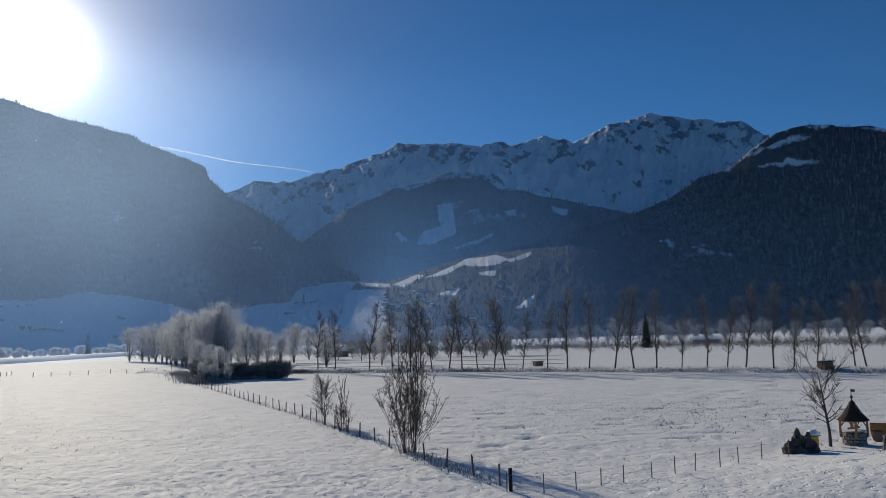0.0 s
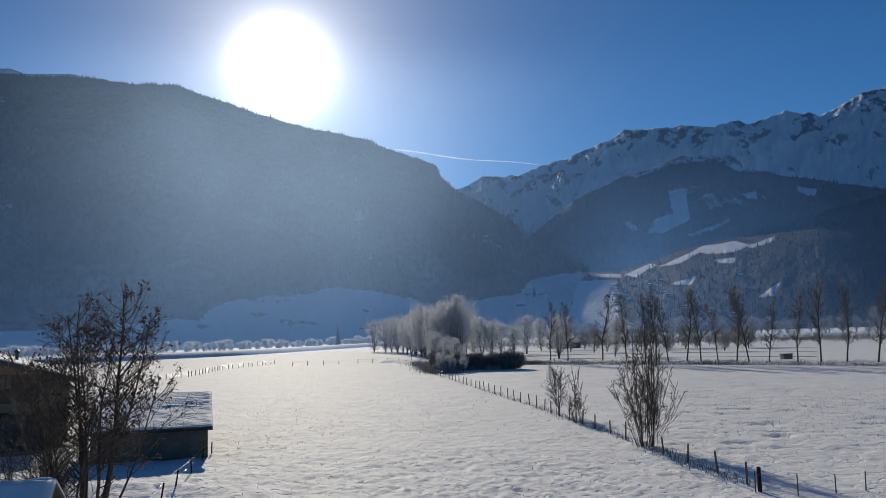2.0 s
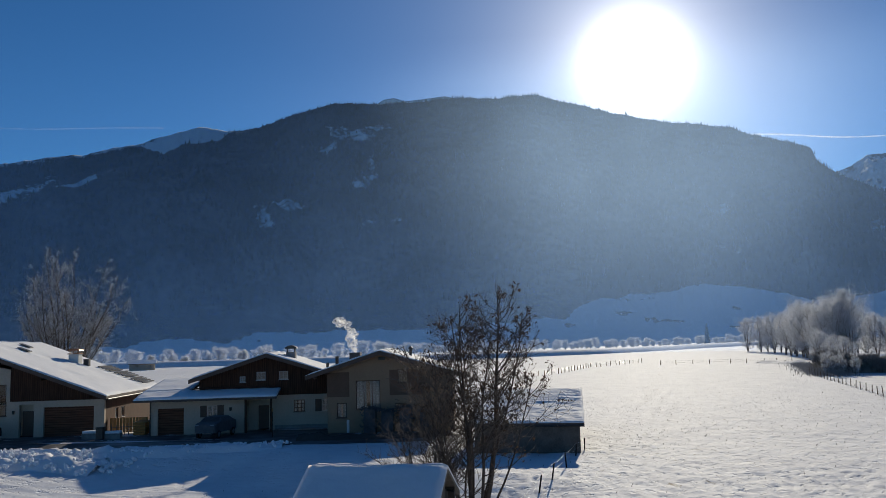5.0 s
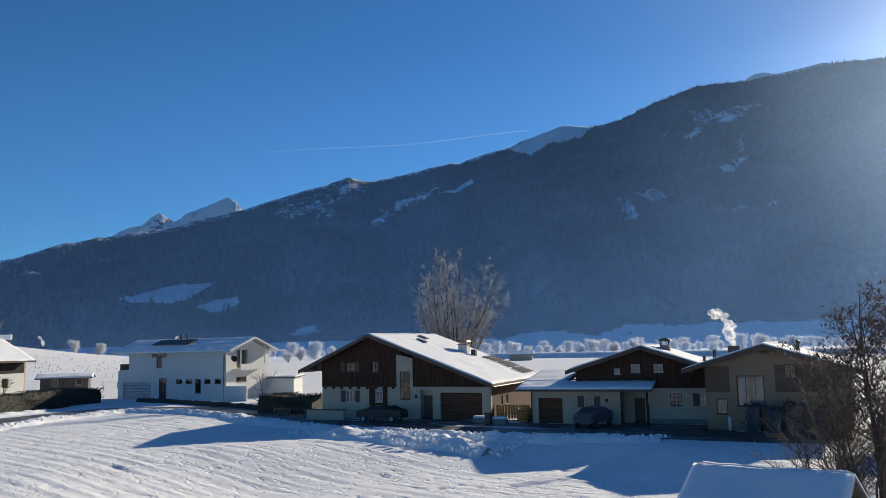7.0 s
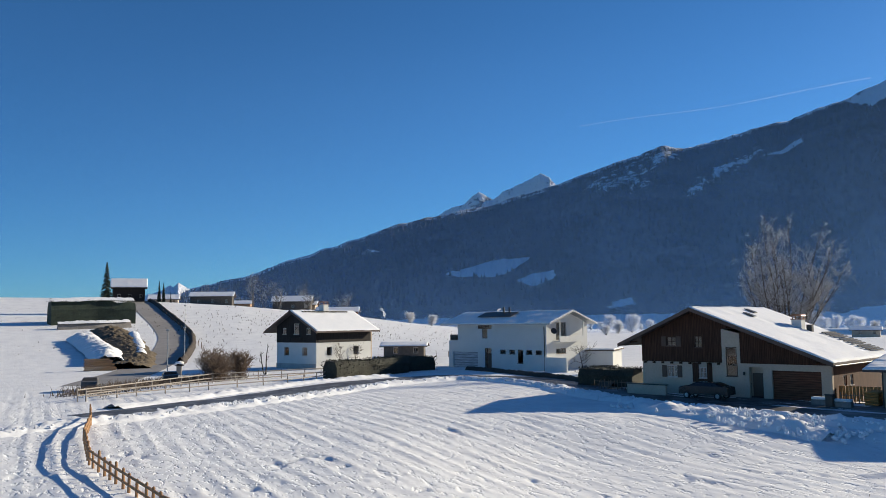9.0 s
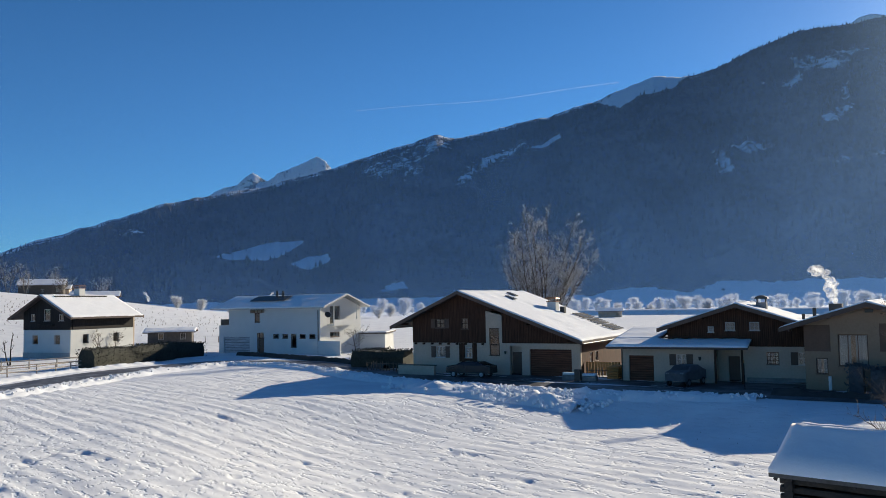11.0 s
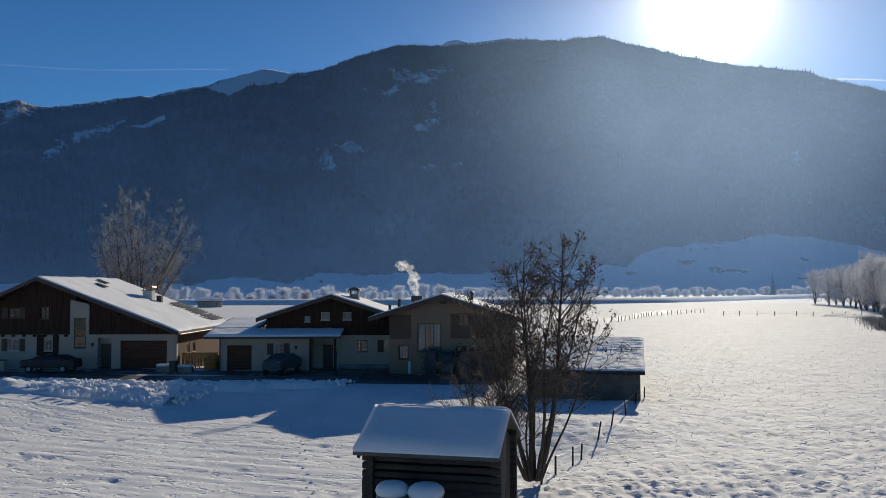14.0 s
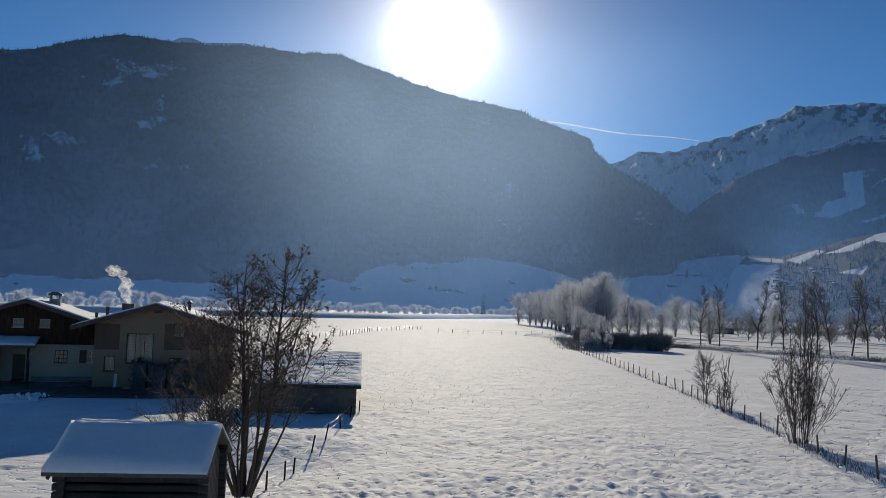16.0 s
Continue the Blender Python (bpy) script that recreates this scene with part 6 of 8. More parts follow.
window(WH, 6.5, 9.4, 6.02, 6.55, bars=(4, 1), frame_mat=FRAME_DARK, curtain=False, sill=False)
window(WH, *bal, put=side_put(20), bars=(2, 1), curtain=True)
window(WH, *lw, put=side_put(20), bars=(3, 1), frame_mat=FRAME_DARK, curtain=False)
part("balcony_slab", boxed(20.003, 21.2, 1.6, 7.2, 4.05, 4.25), PLASTER_BRIGHT, WH)
part("balcony_parapet", boxed(21.05, 21.2, 1.6, 7.2, 4.253, 4.9), PLASTER_BRIGHT, WH)
for y in (1.7, 7.1):
    part("balcony_post", boxed(21.05, 21.17, y - 0.06, y + 0.06, 4.903, 7.2), PLASTER_BRIGHT, WH)
part("satellite_dish", lathe(bmesh.new(), [(0.05, 0), (0.3, 0.06), (0.45, 0.16)], 16), METAL_DARK, WH).matrix_basis = pose(20.35, 1.2, 5.6, 0, 70, -30)
part("downpipe", tube(bmesh.new(), (19.7, -0.1, 0), (19.7, -0.1, 6.3), 0.06, n=8), METAL_DARK, WH)
part("terrace_wall", boxed(20.1, 24.0, -0.6, -0.4, 0, 2.0), PLASTER_BRIGHT, WH)
part("loggia_rail", boxed(0.02, 0.1, 0.3, 3.0, 4.21, 5.1), METAL_GREY, WH)
for x in (9.0, 10.2):
    part("roof_pipe", tube(bmesh.new(), (x, 3.2, 8.0), (x, 3.2, 9.3), 0.16, n=8), METAL_DARK, WH)
part("solar_panel", prism(bmesh.new(), [(1.4, 7.78), (3.4, 8.5), (3.4, 8.56), (1.4, 7.84)], 5, 12, lambda x, y, z: (y, x, z)), METAL_DARK, WH, "dark solar panel")
# garage annex beside it
AN = thing("garage", "flat white garage with snow on its roof", "garage", pose(-123.5, 21.5, 0, 0, 0, 62))
for nm, a in (("front_wall", (0, 6.5, 0, 0.25)), ("back_wall", (0, 6.5, 4.75, 5.0)), ("side_wall", (0, 0.25, 0.253, 4.747)), ("side_wall", (6.25, 6.5, 0.253, 4.747))):
    part(nm, boxed(*a, 0, 2.55), PLASTER_BRIGHT, AN)
lean_roof(AN, -0.3, 6.8, -0.3, 2.75, 5.3, 2.9, 63, 0.18)
window(AN, 1.0, 2.4, 0.9, 2.1, y=-0.2, bars=(2, 1), frame_mat=FRAME_DARK, curtain=False)

# ---- old farmhouse with black timber upper floor ----
WD = thing("house", "old house with black timber upper floor above white plaster", "house", pose(-134.6, -24.4, 0.25, 0, 0, 49.5))
GW, GD = 9.5, 12.0
AP4, EL4, ER4 = (4.4, 9.0), (-2.05, 5.65), (10.8, 5.65)
cut4 = (line_under((EL4[0], EL4[1] - 0.2), (AP4[0], AP4[1] - 0.2)), line_under((AP4[0], AP4[1] - 0.2), (ER4[0], ER4[1] - 0.2)))
lowin = [(1.84, 2.98, 1.8, 3.2), (6.2, 7.4, 1.8, 3.2)]
upwin = [(4.17, 5.5, 5.2, 6.9), (1.5, 2.4, 5.2, 6.2), (7.2, 8.2, 5.2, 6.2)]
wall("ground_floor_wall", 0, GW, 0, 3.9, 0, 0.35, PLASTER_BRIGHT, WD, lowin)
wall("gable_wall", 0, GW, 3.9, 9.0, -0.05, 0.3, TIMBER_BLACK, WD, upwin, cut4, label="black timber gable")
sidew = [(2.2, 3.3, 1.8, 3.2), (8.0, 9.2, 1.8, 3.2)]
wall("side_wall", 0.35, GD, 0, 3.9, 0, 0.35, PLASTER_BRIGHT, WD, sidew, put=side_put(GW))
wall("upper_side_wall", 0.35, GD, 3.9, 5.9, -0.05, 0.3, TIMBER_BLACK, WD, put=side_put(GW))
wall("side_wall", 0.35, GD, 0, 5.9, -0.35, 0, PLASTER, WD, put=side_put(0))
wall("back_wall", 0, GW, 0, 9.0, GD, GD + 0.3, PLASTER, WD, (), cut4)
part("plinth", boxed(-0.06, GW, -0.06, -0.003, -0.3, 0.6), CONCRETE, WD)
part("floor_slab", boxed(0.36, GW - 0.36, 0.36, GD - 0.02, 3.7, 3.85), DARK_IN, WD)
part("foundation", boxed(0.0, GW, 0.0, GD, -0.6, -0.003), CONCRETE, WD)
roof_slope(WD, AP4, EL4, -1.1, GD + 0.9, seed=71)
roof_slope(WD, AP4, ER4, -1.1, GD + 0.9, seed=72)
for w in lowin:
    window(WD, *w, bars=(1, 1), curtain=False)
for w in upwin:
    window(WD, *w, y=-0.05, bars=(1, 1), curtain=False)
for w in sidew:
    window(WD, *w, put=side_put(GW), bars=(1, 1), curtain=False)
chimney(WD, 4.6, 6.0, 8.4, 10.0, 1.1, 1.1, PLASTER_BRIGHT)
part("balcony_beam", boxed(3.2, 6.4, -0.5, -0.06, 4.55, 4.7, 0.02), TIMBER_BLACK, WD)
for i in range(18):
    z = AP4[1] + (ER4[1] - AP4[1]) * 0.06
    part("snow_guard", boxed(AP4[0] + 0.3, AP4[0] + 0.9, 1.0 + i * 0.55, 1.4 + i * 0.55, z - 0.1, z + 0.1), METAL_DARK, WD)

# ---- roads and snow banks ----
ROAD = [(-66, -27), (-80, -18), (-98, -9.5), (-109, 2), (-103, 12.5), (-92, 17), (-81, 18.6), (-71, 22), (-61.5, 28.5), (-53, 36), (-45, 43), (-40, 47)]
ribbon("road", ROAD, 2.3, ASPHALT, 0.05, "narrow cleared village road", "road", rough=0.3)
ribbon("forecourt", [(-79, 21.5), (-66.5, 33), (-60, 37.5), (-50, 45.5)], 3.0, ASPHALT, 0.03, "cleared gravel forecourt along the houses", "forecourt", rough=0.4)
ribbon("hill_road", [(-100, -40), (-127.7, -44.8), (-147.9, -49.2), (-177.2, -54.7), (-201.4, -61.2), (-222.2, -70.1), (-246.1, -82.1), (-279.1, -96.9), (-312, -109)], 3.7, LANE, 0.08, "lane climbing the pasture hill", "road", step=3)
BANK_A = [(-50, -32), (-68, -20), (-78, -13.5), (-94, -5), (-103, 3.5), (-97, 10), (-88, 13.2), (-78, 15.2), (-69, 18.5), (-60, 24), (-53, 30.5), (-47.5, 36.5)]


def snow_bank(name, pts, half, hump, seed, label, rough=1.0):
    return ribbon(name, pts, half, SNOW, -0.05, label, "snow bank", "stuff", 0.35, hump, rough, seed, 17)


snow_bank("snow_bank", BANK_A, 1.3, 0.40, 3, "ploughed ridge of lumpy snow beside the road", 1.0)
snow_bank("snow_heap", [(-66, 17.3), (-60.5, 20.5), (-56.5, 23.6), (-53, 26)], 1.9, 0.5, 6, "heap of broken snow clods pushed off the road", 0.9)
snow_bank("snow_bank", [(-72, -27), (-86, -20.8), (-100, -14.5), (-111, -5)], 1.1, 0.35, 9, "low snow ridge on the far side of the road", 0.8)
rng = np.random.default_rng(31)
lumps = []
for i in range(420):
    f = rng.random()
    p = Vector((-68, 16.6)).lerp(Vector((-52, 26.5)), f) + Vector((rng.normal(0, 0.5), rng.normal(0, 1.1)))
    r = rng.uniform(0.07, 0.26)
    lumps.append(Matrix.Translation((p.x, p.y, gz(p.x, p.y) + 0.35 * math.exp(-((f - 0.6) / 0.4) ** 2) + r * 0.2)) @ pose(0, 0, 0, *rng.uniform(0, 180, 3)) @ Matrix.Diagonal((r, r * rng.uniform(0.6, 1), r * 0.7, 1)))
bank_pts = [Vector(p) for p in BANK_A]
for i in range(1500):
    j = rng.integers(0, len(bank_pts) - 1)
    p = bank_pts[j].lerp(bank_pts[j + 1], rng.random()) + Vector((rng.normal(0, 0.45), rng.normal(0, 0.45)))
    r = rng.uniform(0.05, 0.17)
    lumps.append(Matrix.Translation((p.x, p.y, gz(p.x, p.y) + 0.25 + rng.uniform(-0.05, 0.12))) @ pose(0, 0, 0, *rng.uniform(0, 180, 3)) @ Matrix.Diagonal((r, r * rng.uniform(0.6, 1), r * 0.7, 1)))
tagged(new("snow_clods", lumps_mesh("snow_clods", lumps, SNOW)), "loose clods of ploughed snow on the heap", "snow", kind="stuff")


# ---- fences ----
def fence(label, pts, spacing, height, mat, radius=0.04, wires=(0.5, 0.9), group="", wire_r=0.006, lean=3.0, seed=1, jitter=0.15, rail=None):
    """Posts along a line with wires or rails between them; every post a part."""
    rg = np.random.default_rng(seed)
    f = thing("fence", label, "fence", group=group)
    P = [Vector(p) for p in pts]
    tops = []
    for a, b in zip(P, P[1:]):
        n = max(1, round((b - a).length / spacing))
        for i in range(n):
            c = a + (b - a) * ((i + rg.uniform(-jitter, jitter)) / n)
            tops.append(c)
    tops.append(P[-1])
    bm = tube(bmesh.new(), (0, 0, -0.3), (0, 0, height), radius, radius * 0.85, 7)
    tube(bm, (0, 0, height), (0, 0, height + radius * 0.7), radius * 0.85, radius * 0.15, 7)
    bmesh.ops.recalc_face_normals(bm, faces=bm.faces)
    me = bpy.data.meshes.new("post")
    bm.to_mesh(me)
    bm.free()
    me.materials.append(mat)
    for c in tops:
        o = new("post", me)
        o.parent = f
        o.matrix_basis = pose(c.x, c.y, gz(c.x, c.y), rg.normal(0, lean), rg.normal(0, lean), rg.uniform(0, 360)) @ Matrix.Diagonal((1, 1, rg.uniform(0.85, 1.1), 1))
    for w in wires:
        rows = []
        for a, b in zip(tops, tops[1:]):
            za, zb = gz(a.x, a.y) + height * w, gz(b.x, b.y) + height * w
            mid = ((a.x + b.x) / 2, (a.y + b.y) / 2, (za + zb) / 2 - 0.04)
            if rail:
                o = new("rail", raw_mesh("rail", [tubes_mesh([(a.x, a.y, za, b.x, b.y, zb, rail, rail)], 6)], mat))
                o.parent = f
            else:
                rows.append((a.x, a.y, za, *mid, wire_r, wire_r))
                rows.append((*mid, b.x, b.y, zb, wire_r, wire_r))
        if rows:
            o = new("wire", raw_mesh("wire", [tubes_mesh(rows, 3)], METAL_GREY))
            o.parent = f
    return f


fence("pasture fence of thin wooden posts and wire in the snow", [(-46.8, 147.5), (-30, 111.5), (-13.3, 75.7), (-10.0, 68), (-7.6, 62), (-2.6, 51), (2.4, 38.6)], 3.0, 1.05, WOOD, 0.055, seed=2)
fence("sparse wire fence on thin stakes across the meadow", [(2.8, 37.0), (4.3, 36.6), (6.9, 37.8), (9.6, 39.2), (13.4, 41.3), (16.2, 42.9), (18.0, 44.0)], 1.6, 0.85, WOOD, 0.028, (0.9,), seed=3)
bm = tube(bmesh.new(), (0, 0, -0.3), (0, 0, 1.05), 0.09, 0.085, 9)
pst = thing("corner_post", "thick dark wooden corner post of the fence", "post", pose(2.8, 37.2, 0, 2, 0, 0))
part("stake", bm, TIMBER_BLACK, pst)
part("insulator", boxed(-0.12, -0.085, -0.03, 0.03, 0.8, 0.9), FRAME_WHITE, pst)
fence("short fence of leaning dark posts beside the ash tree", [spot(39.2, 30.4), spot(38.06, 32.7), spot(37.0, 35.0), spot(36.15, 37.3), spot(35.16, 40.3), spot(34.18, 42.9), spot(33.32, 46.2), spot(32.54, 51.2), spot(32.0, 53.5)], 9.0, 0.78, TIMBER_BLACK, 0.045, (0.55, 0.92), seed=4, lean=4)
fence("distant pasture fence of low posts", [spot(36.5, 155), spot(33.6, 173), spot(31.4, 209), spot(28.0, 241)], 3.2, 1.1, WOOD, 0.09, (0.5, 0.9), seed=5, wire_r=0.012)
fence("distant pasture fence of low posts", [spot(26.8, 215), spot(23.6, 218), spot(20.3, 220), spot(18.6, 224)], 4.4, 1.1, WOOD, 0.09, (0.5, 0.9), seed=6, wire_r=0.012)
fence("weathered wooden rail fence along the road", [(-80, -33.5), (-89, -31), (-103.5, -27), (-109.5, -19), (-114, -13.5)], 3.2, 1.15, RAIL, 0.08, (0.45, 0.9), seed=7, rail=0.07, lean=1.5)
fence("second weathered rail fence along the garden", [(-80, -32.5), (-84.6, -29.3), (-91.9, -24.0), (-100.1, -16.6), (-108, -12.6)], 3.2, 1.0, RAIL, 0.08, (0.45, 0.9), seed=8, rail=0.07, lean=1.5)
fence("line of stakes across the hill pasture", [spot(92.5, 170), spot(87, 165), spot(82, 160)], 2.4, 1.3, WOOD, 0.07, (0.9,), seed=9)
fence("line of stakes beside the hill lane", [spot(104.5, 150), spot(105.2, 190), spot(106.5, 225), spot(107.7, 262)], 6.0, 1.3, WOOD, 0.08, (0.9,), seed=10)
fence("garden fence of slim pickets by the chalet", [(-86, 17.5), (-81.8, 20.6)], 0.45, 0.95, WOOD, 0.05, (0.3, 0.85), seed=12, rail=0.03)
fence("small picket fence beside the garage", [(-67.2, 33.8), (-66.2, 35.6)], 0.35, 0.9, BOARD, 0.04, (0.3, 0.8), seed=13, rail=0.025)

fence("near garden fence of warm brown boards and posts", [(-66, -26.5), (-59.9, -24.0), (-52, -21.2), (-43.4, -17.4), (-37.8, -13.9), (-31.5, -9.8), (-27.5, -6.6)], 1.35, 0.95, WOOD_WARM, 0.075, (0.4, 0.8), seed=14, rail=0.06, lean=1.0)

# ---- shrubs and trees of the meadow ----
tr = bare_tree(501, 8.9, 1.3, 12, 120, 5, 4, 0.025, 0.12, 1.2, "oval", 0.008, flare=(0.02, 0.13))
low = bare_tree(504, 5.4, 1.1, 34, 200, 4, 4, 0.013, 0.15, 0.9, "oval", 0.007, 0.0, flare=(0.1, 0.62))
tr = (tr[0] + low[0], tr[1] + low[1], tr[2])
make_tree("willow_bush", "large bare many-stemmed willow bush at the field fence", pose(-2.35, 50.6, 0), tr, BARK, TWIG_BROWN, category="bush")
tr = bare_tree(502, 4.3, 1.3, 4, 60, 5, 4, 0.03, 0.12, 0.75, "oval", 0.010, flare=(0.02, 0.12))
make_tree("bush", "bare open-crowned bush dusted with frost at the field fence", pose(-10.4, 69.0, 0), tr, BARK, TWIG_FROST, category="bush")
tr = bare_tree(503, 4.6, 0.6, 6, 60, 4, 4, 0.02, 0.2, 1.1, "cone", 0.010, flare=(0.01, 0.08))
low = bare_tree(505, 2.4, 0.6, 14, 60, 4, 3, 0.014, 0.15, 0.8, "oval", 0.005, flare=(0.1, 0.4))
tr = (tr[0] + low[0], tr[1] + low[1], tr[2])
make_tree("bush", "bare upright bush at the field fence", pose(-7.9, 62.8, 0), tr, BARK, TWIG_BROWN, category="bush")
tufts("fence_grass", [(-46, 147), (-13.3, 75.7), (-2.6, 51.2), (2.4, 38.6)], 1100, 0.26, TWIG_FROST, "frosted dry grass along the fence line", "grass", 15, 0.35)
tufts("willow_grass", [(-62, 190), (-46, 150), (-40, 140)], 2500, 1.1, TWIG_FROST, "pale frosted reeds beside the willows", "reeds", 16, 1.6)

# ash by the hut: several leaning stems, brown seed clusters still hanging
# each stem: lean to the right of someone facing it from the balcony, lean away, height, reach, limbs, radius, first branch
ASH_RIGHT, ASH_AWAY = np.array((0.77, 0.64)), np.array((-0.64, 0.77))
ash_wood, ash_fine, ash_tips, seeds = [], [], [], []
for i, (side, away, h, reach, n_limbs, rad, first) in enumerate(((0.20, 0.0, 9.0, 1.75, 40, 0.12, 0.36), (0.05, 0.08, 8.6, 1.5, 34, 0.085, 0.32), (-0.06, -0.05, 8.0, 1.5, 34, 0.085, 0.28), (0.11, -0.1, 7.4, 1.5, 30, 0.07, 0.3),
                                                                 (-0.16, 0.05, 7.2, 1.6, 32, 0.075, 0.25), (-0.26, -0.06, 6.0, 1.6, 34, 0.06, 0.2), (-0.34, 0.12, 5.0, 1.5, 30, 0.045, 0.2), (0.33, 0.05, 6.2, 1.5, 20, 0.05, 0.4), (-0.12, -0.2, 5.2, 1.5, 30, 0.045, 0.2), (0.0, 0.16, 7.8, 1.4, 28, 0.06, 0.35), (-0.2, -0.16, 6.6, 1.4, 28, 0.05, 0.3), (0.13, 0.14, 8.3, 1.3, 28, 0.06, 0.4))):
    d = ASH_RIGHT * side + ASH_AWAY * away
    w, f, tp = bare_tree(5110 + i, h, reach * 1.15, 1, int(n_limbs * 0.95), 5, 4, rad, first, 0.6, "oval", 0.0075, lean=(d[0] * 1.35, d[1] * 1.35))
    foot = np.array((*(d * 0.9), 0.0))
    shift = np.array((*foot, *foot, 0, 0))
    ash_wood += [tuple(np.array(r) + shift) for r in w]
    ash_fine += [tuple(np.array(r) + shift) for r in f]
    tp = tp + foot
    ash_tips.append(tp)
    seeds.append(tp[(tp[:, 2] > (2.8 if side > 0 else 4.4))])
rg = np.random.default_rng(5)
tips = np.concatenate(seeds)
pick = tips[rg.permutation(len(tips))[:1150]]
hang = flakes(rg, pick - np.array([0, 0, 0.08]), 0.075, 3, 0.045)
x, y = spot(39.6, 30.3)
make_tree("ash_tree", "bare many-stemmed ash with brown seed clusters beside the hut", pose(x, y, 0), (ash_wood, ash_fine, np.concatenate(ash_tips)), BARK, TWIG_BROWN, leaves=hang, leaf_mat=LEAF)
x, y = spot(42.8, 29.6)
tr = bare_tree(512, 4.6, 1.5, 16, 130, 5, 4, 0.03, 0.15, 0.6, "fan", 0.006)
make_tree("hazel_bush", "dense bare hazel thicket behind the hut", pose(x, y, 0), tr, BARK, TWIG_BROWN, category="bush")

# great lime behind the chalets
x, y = spot(66.1, 130)
wood, fine, tips = [], [], []
for i in range(22):
    out = 0.74 * math.sqrt((i + 0.3) / 22)
    grown = bare_tree(600 + i, 22.6 * (1 - 0.45 * (out / 0.74) ** 2), 3.7, 1, 15, 5, 5, 0.15, 0.24, 0.8, "oval", 0.019, 0.0, lean=(math.cos(i * 2.4) * out, math.sin(i * 2.4) * out))
    wood, fine, tips = wood + grown[0], fine + grown[1], tips + [grown[2]]
tr = (wood, fine, np.concatenate(tips))
fl = flakes(np.random.default_rng(6), tr[2], 0.08, 1, 0.12)
lime = make_tree("lime_tree", "great spreading bare lime tree touched with frost", pose(x, y, 0), tr, BARK, TWIG_FROST, leaves=fl, leaf_mat=FROST_GREY)

# small trees in the gardens
tr = bare_tree(530, 3.6, 2.2, 1, 14, 4, 3, 0.09, 0.4, 0.25, "oval", 0.012)
make_tree("apple_tree", "small gnarled bare fruit tree in front of the white house", pose(-106.3, 20.1, 0), tr, BARK, TWIG)
tr = bare_tree(531, 4.6, 1.1, 2, 8, 3, 2, 0.13, 0.45, 0.7, "oval", 0.02)
make_tree("pollard_tree", "dark pollarded tree stump with few twigs", pose(-118, -23, 0), tr, TIMBER_BLACK, TWIG)
for x, y, h, s in ((-107.5, -27.5, 4.0, 541), (-111, -25.2, 3.6, 542), (-104.6, -26.4, 3.0, 543)):
    tr = bare_tree(s, h * 1.05, 1.7, 30, 300, 4, 4, 0.03, 0.08, 0.6, "oval", 0.011, flare=(0.1, 0.6))
    make_tree("garden_shrub", "reddish-brown leafless garden shrub", pose(x, y, 0), tr, WOOD, WOOD, "garden shrubs", category="bush")
tr = bare_tree(550, 3.2, 2.0, 1, 14, 4, 3, 0.08, 0.35, 0.4, "oval", 0.012)
for i, (dx, dz) in enumerate(((2.6, 0), (6.2, 0))):
    p = WD.matrix_basis @ Vector((GW + 0.5, dx + 1.8, 0))
    make_tree("espalier", "bare fruit tree trained on the house wall", pose(p.x, p.y, 0, 0, 0, 40 + i * 90), bare_tree(551 + i, 3.4, 1.6, 1, 14, 4, 3, 0.07, 0.35, 0.4, "oval", 0.012), BARK, TWIG, "espalier trees")

hedge("hedge", [(-106.5, -12.5), (-112.5, -8.5), (-119, -3.5)], 1.3, 2.6, HEDGE, "clipped dark garden hedge by the road", 110, 21)
hedge("hedge", [(-120.5, -4.0), (-124.5, 0.5)], 1.2, 2.2, HEDGE, "dark shaded hedge beside the white house", 110, 22)
hedge("hedge", [(-92, 17.5), (-88, 22.5)], 1.6, 2.2, HEDGE, "dark rounded evergreen shrubs by the chalet", 90, 23)
hedge("hedge", [(-100, 21), (-95, 21.8)], 1.3, 1.8, HEDGE, "dark low shrubs at the garden edge", 90, 24)
for lx, ly, r, h in ((3.2, -1.6, 0.9, 2.4), (4.6, -1.7, 1.0, 2.1), (6.0, -1.6, 1.1, 2.5), (7.6, -1.5, 1.0, 2.0)):
    p = H3.matrix_basis @ Vector((lx, ly, 0))
    q = H3.matrix_basis @ Vector((lx + 0.9, ly, 0))
    hedge("shrub", [(p.x, p.y), (q.x, q.y)], r * 0.8, h, HEDGE_FROST, "frosted bluish evergreen shrub by the house wall", 160, int(lx * 10), "shrubs by the tan house")
p, q = H3.matrix_basis @ Vector((-1.5, -4.3, 0)), H3.matrix_basis @ Vector((10, -3.6, 0))
ribbon("flower_bed", [(p.x, p.y), ((p.x + q.x) / 2 + 0.4, (p.y + q.y) / 2 - 0.3), (q.x, q.y)], 0.9, EARTH, 0.0, "bare dark stone-edged garden bed", "bed", "structure", 0.4, 0.4, 0.9, 14)
p, q = WH.matrix_basis @ Vector((4, -4.2, 0)), WH.matrix_basis @ Vector((27, -4.6, 0))
ribbon("garden_wall", [(-122.3, 6), (-112, 11.5), (-99, 17), (-86, 19.5)], 0.5, EARTH, 0.0, "low dark garden wall along the road", "wall", "structure", 0.6, 0.55, 0.4, 18)


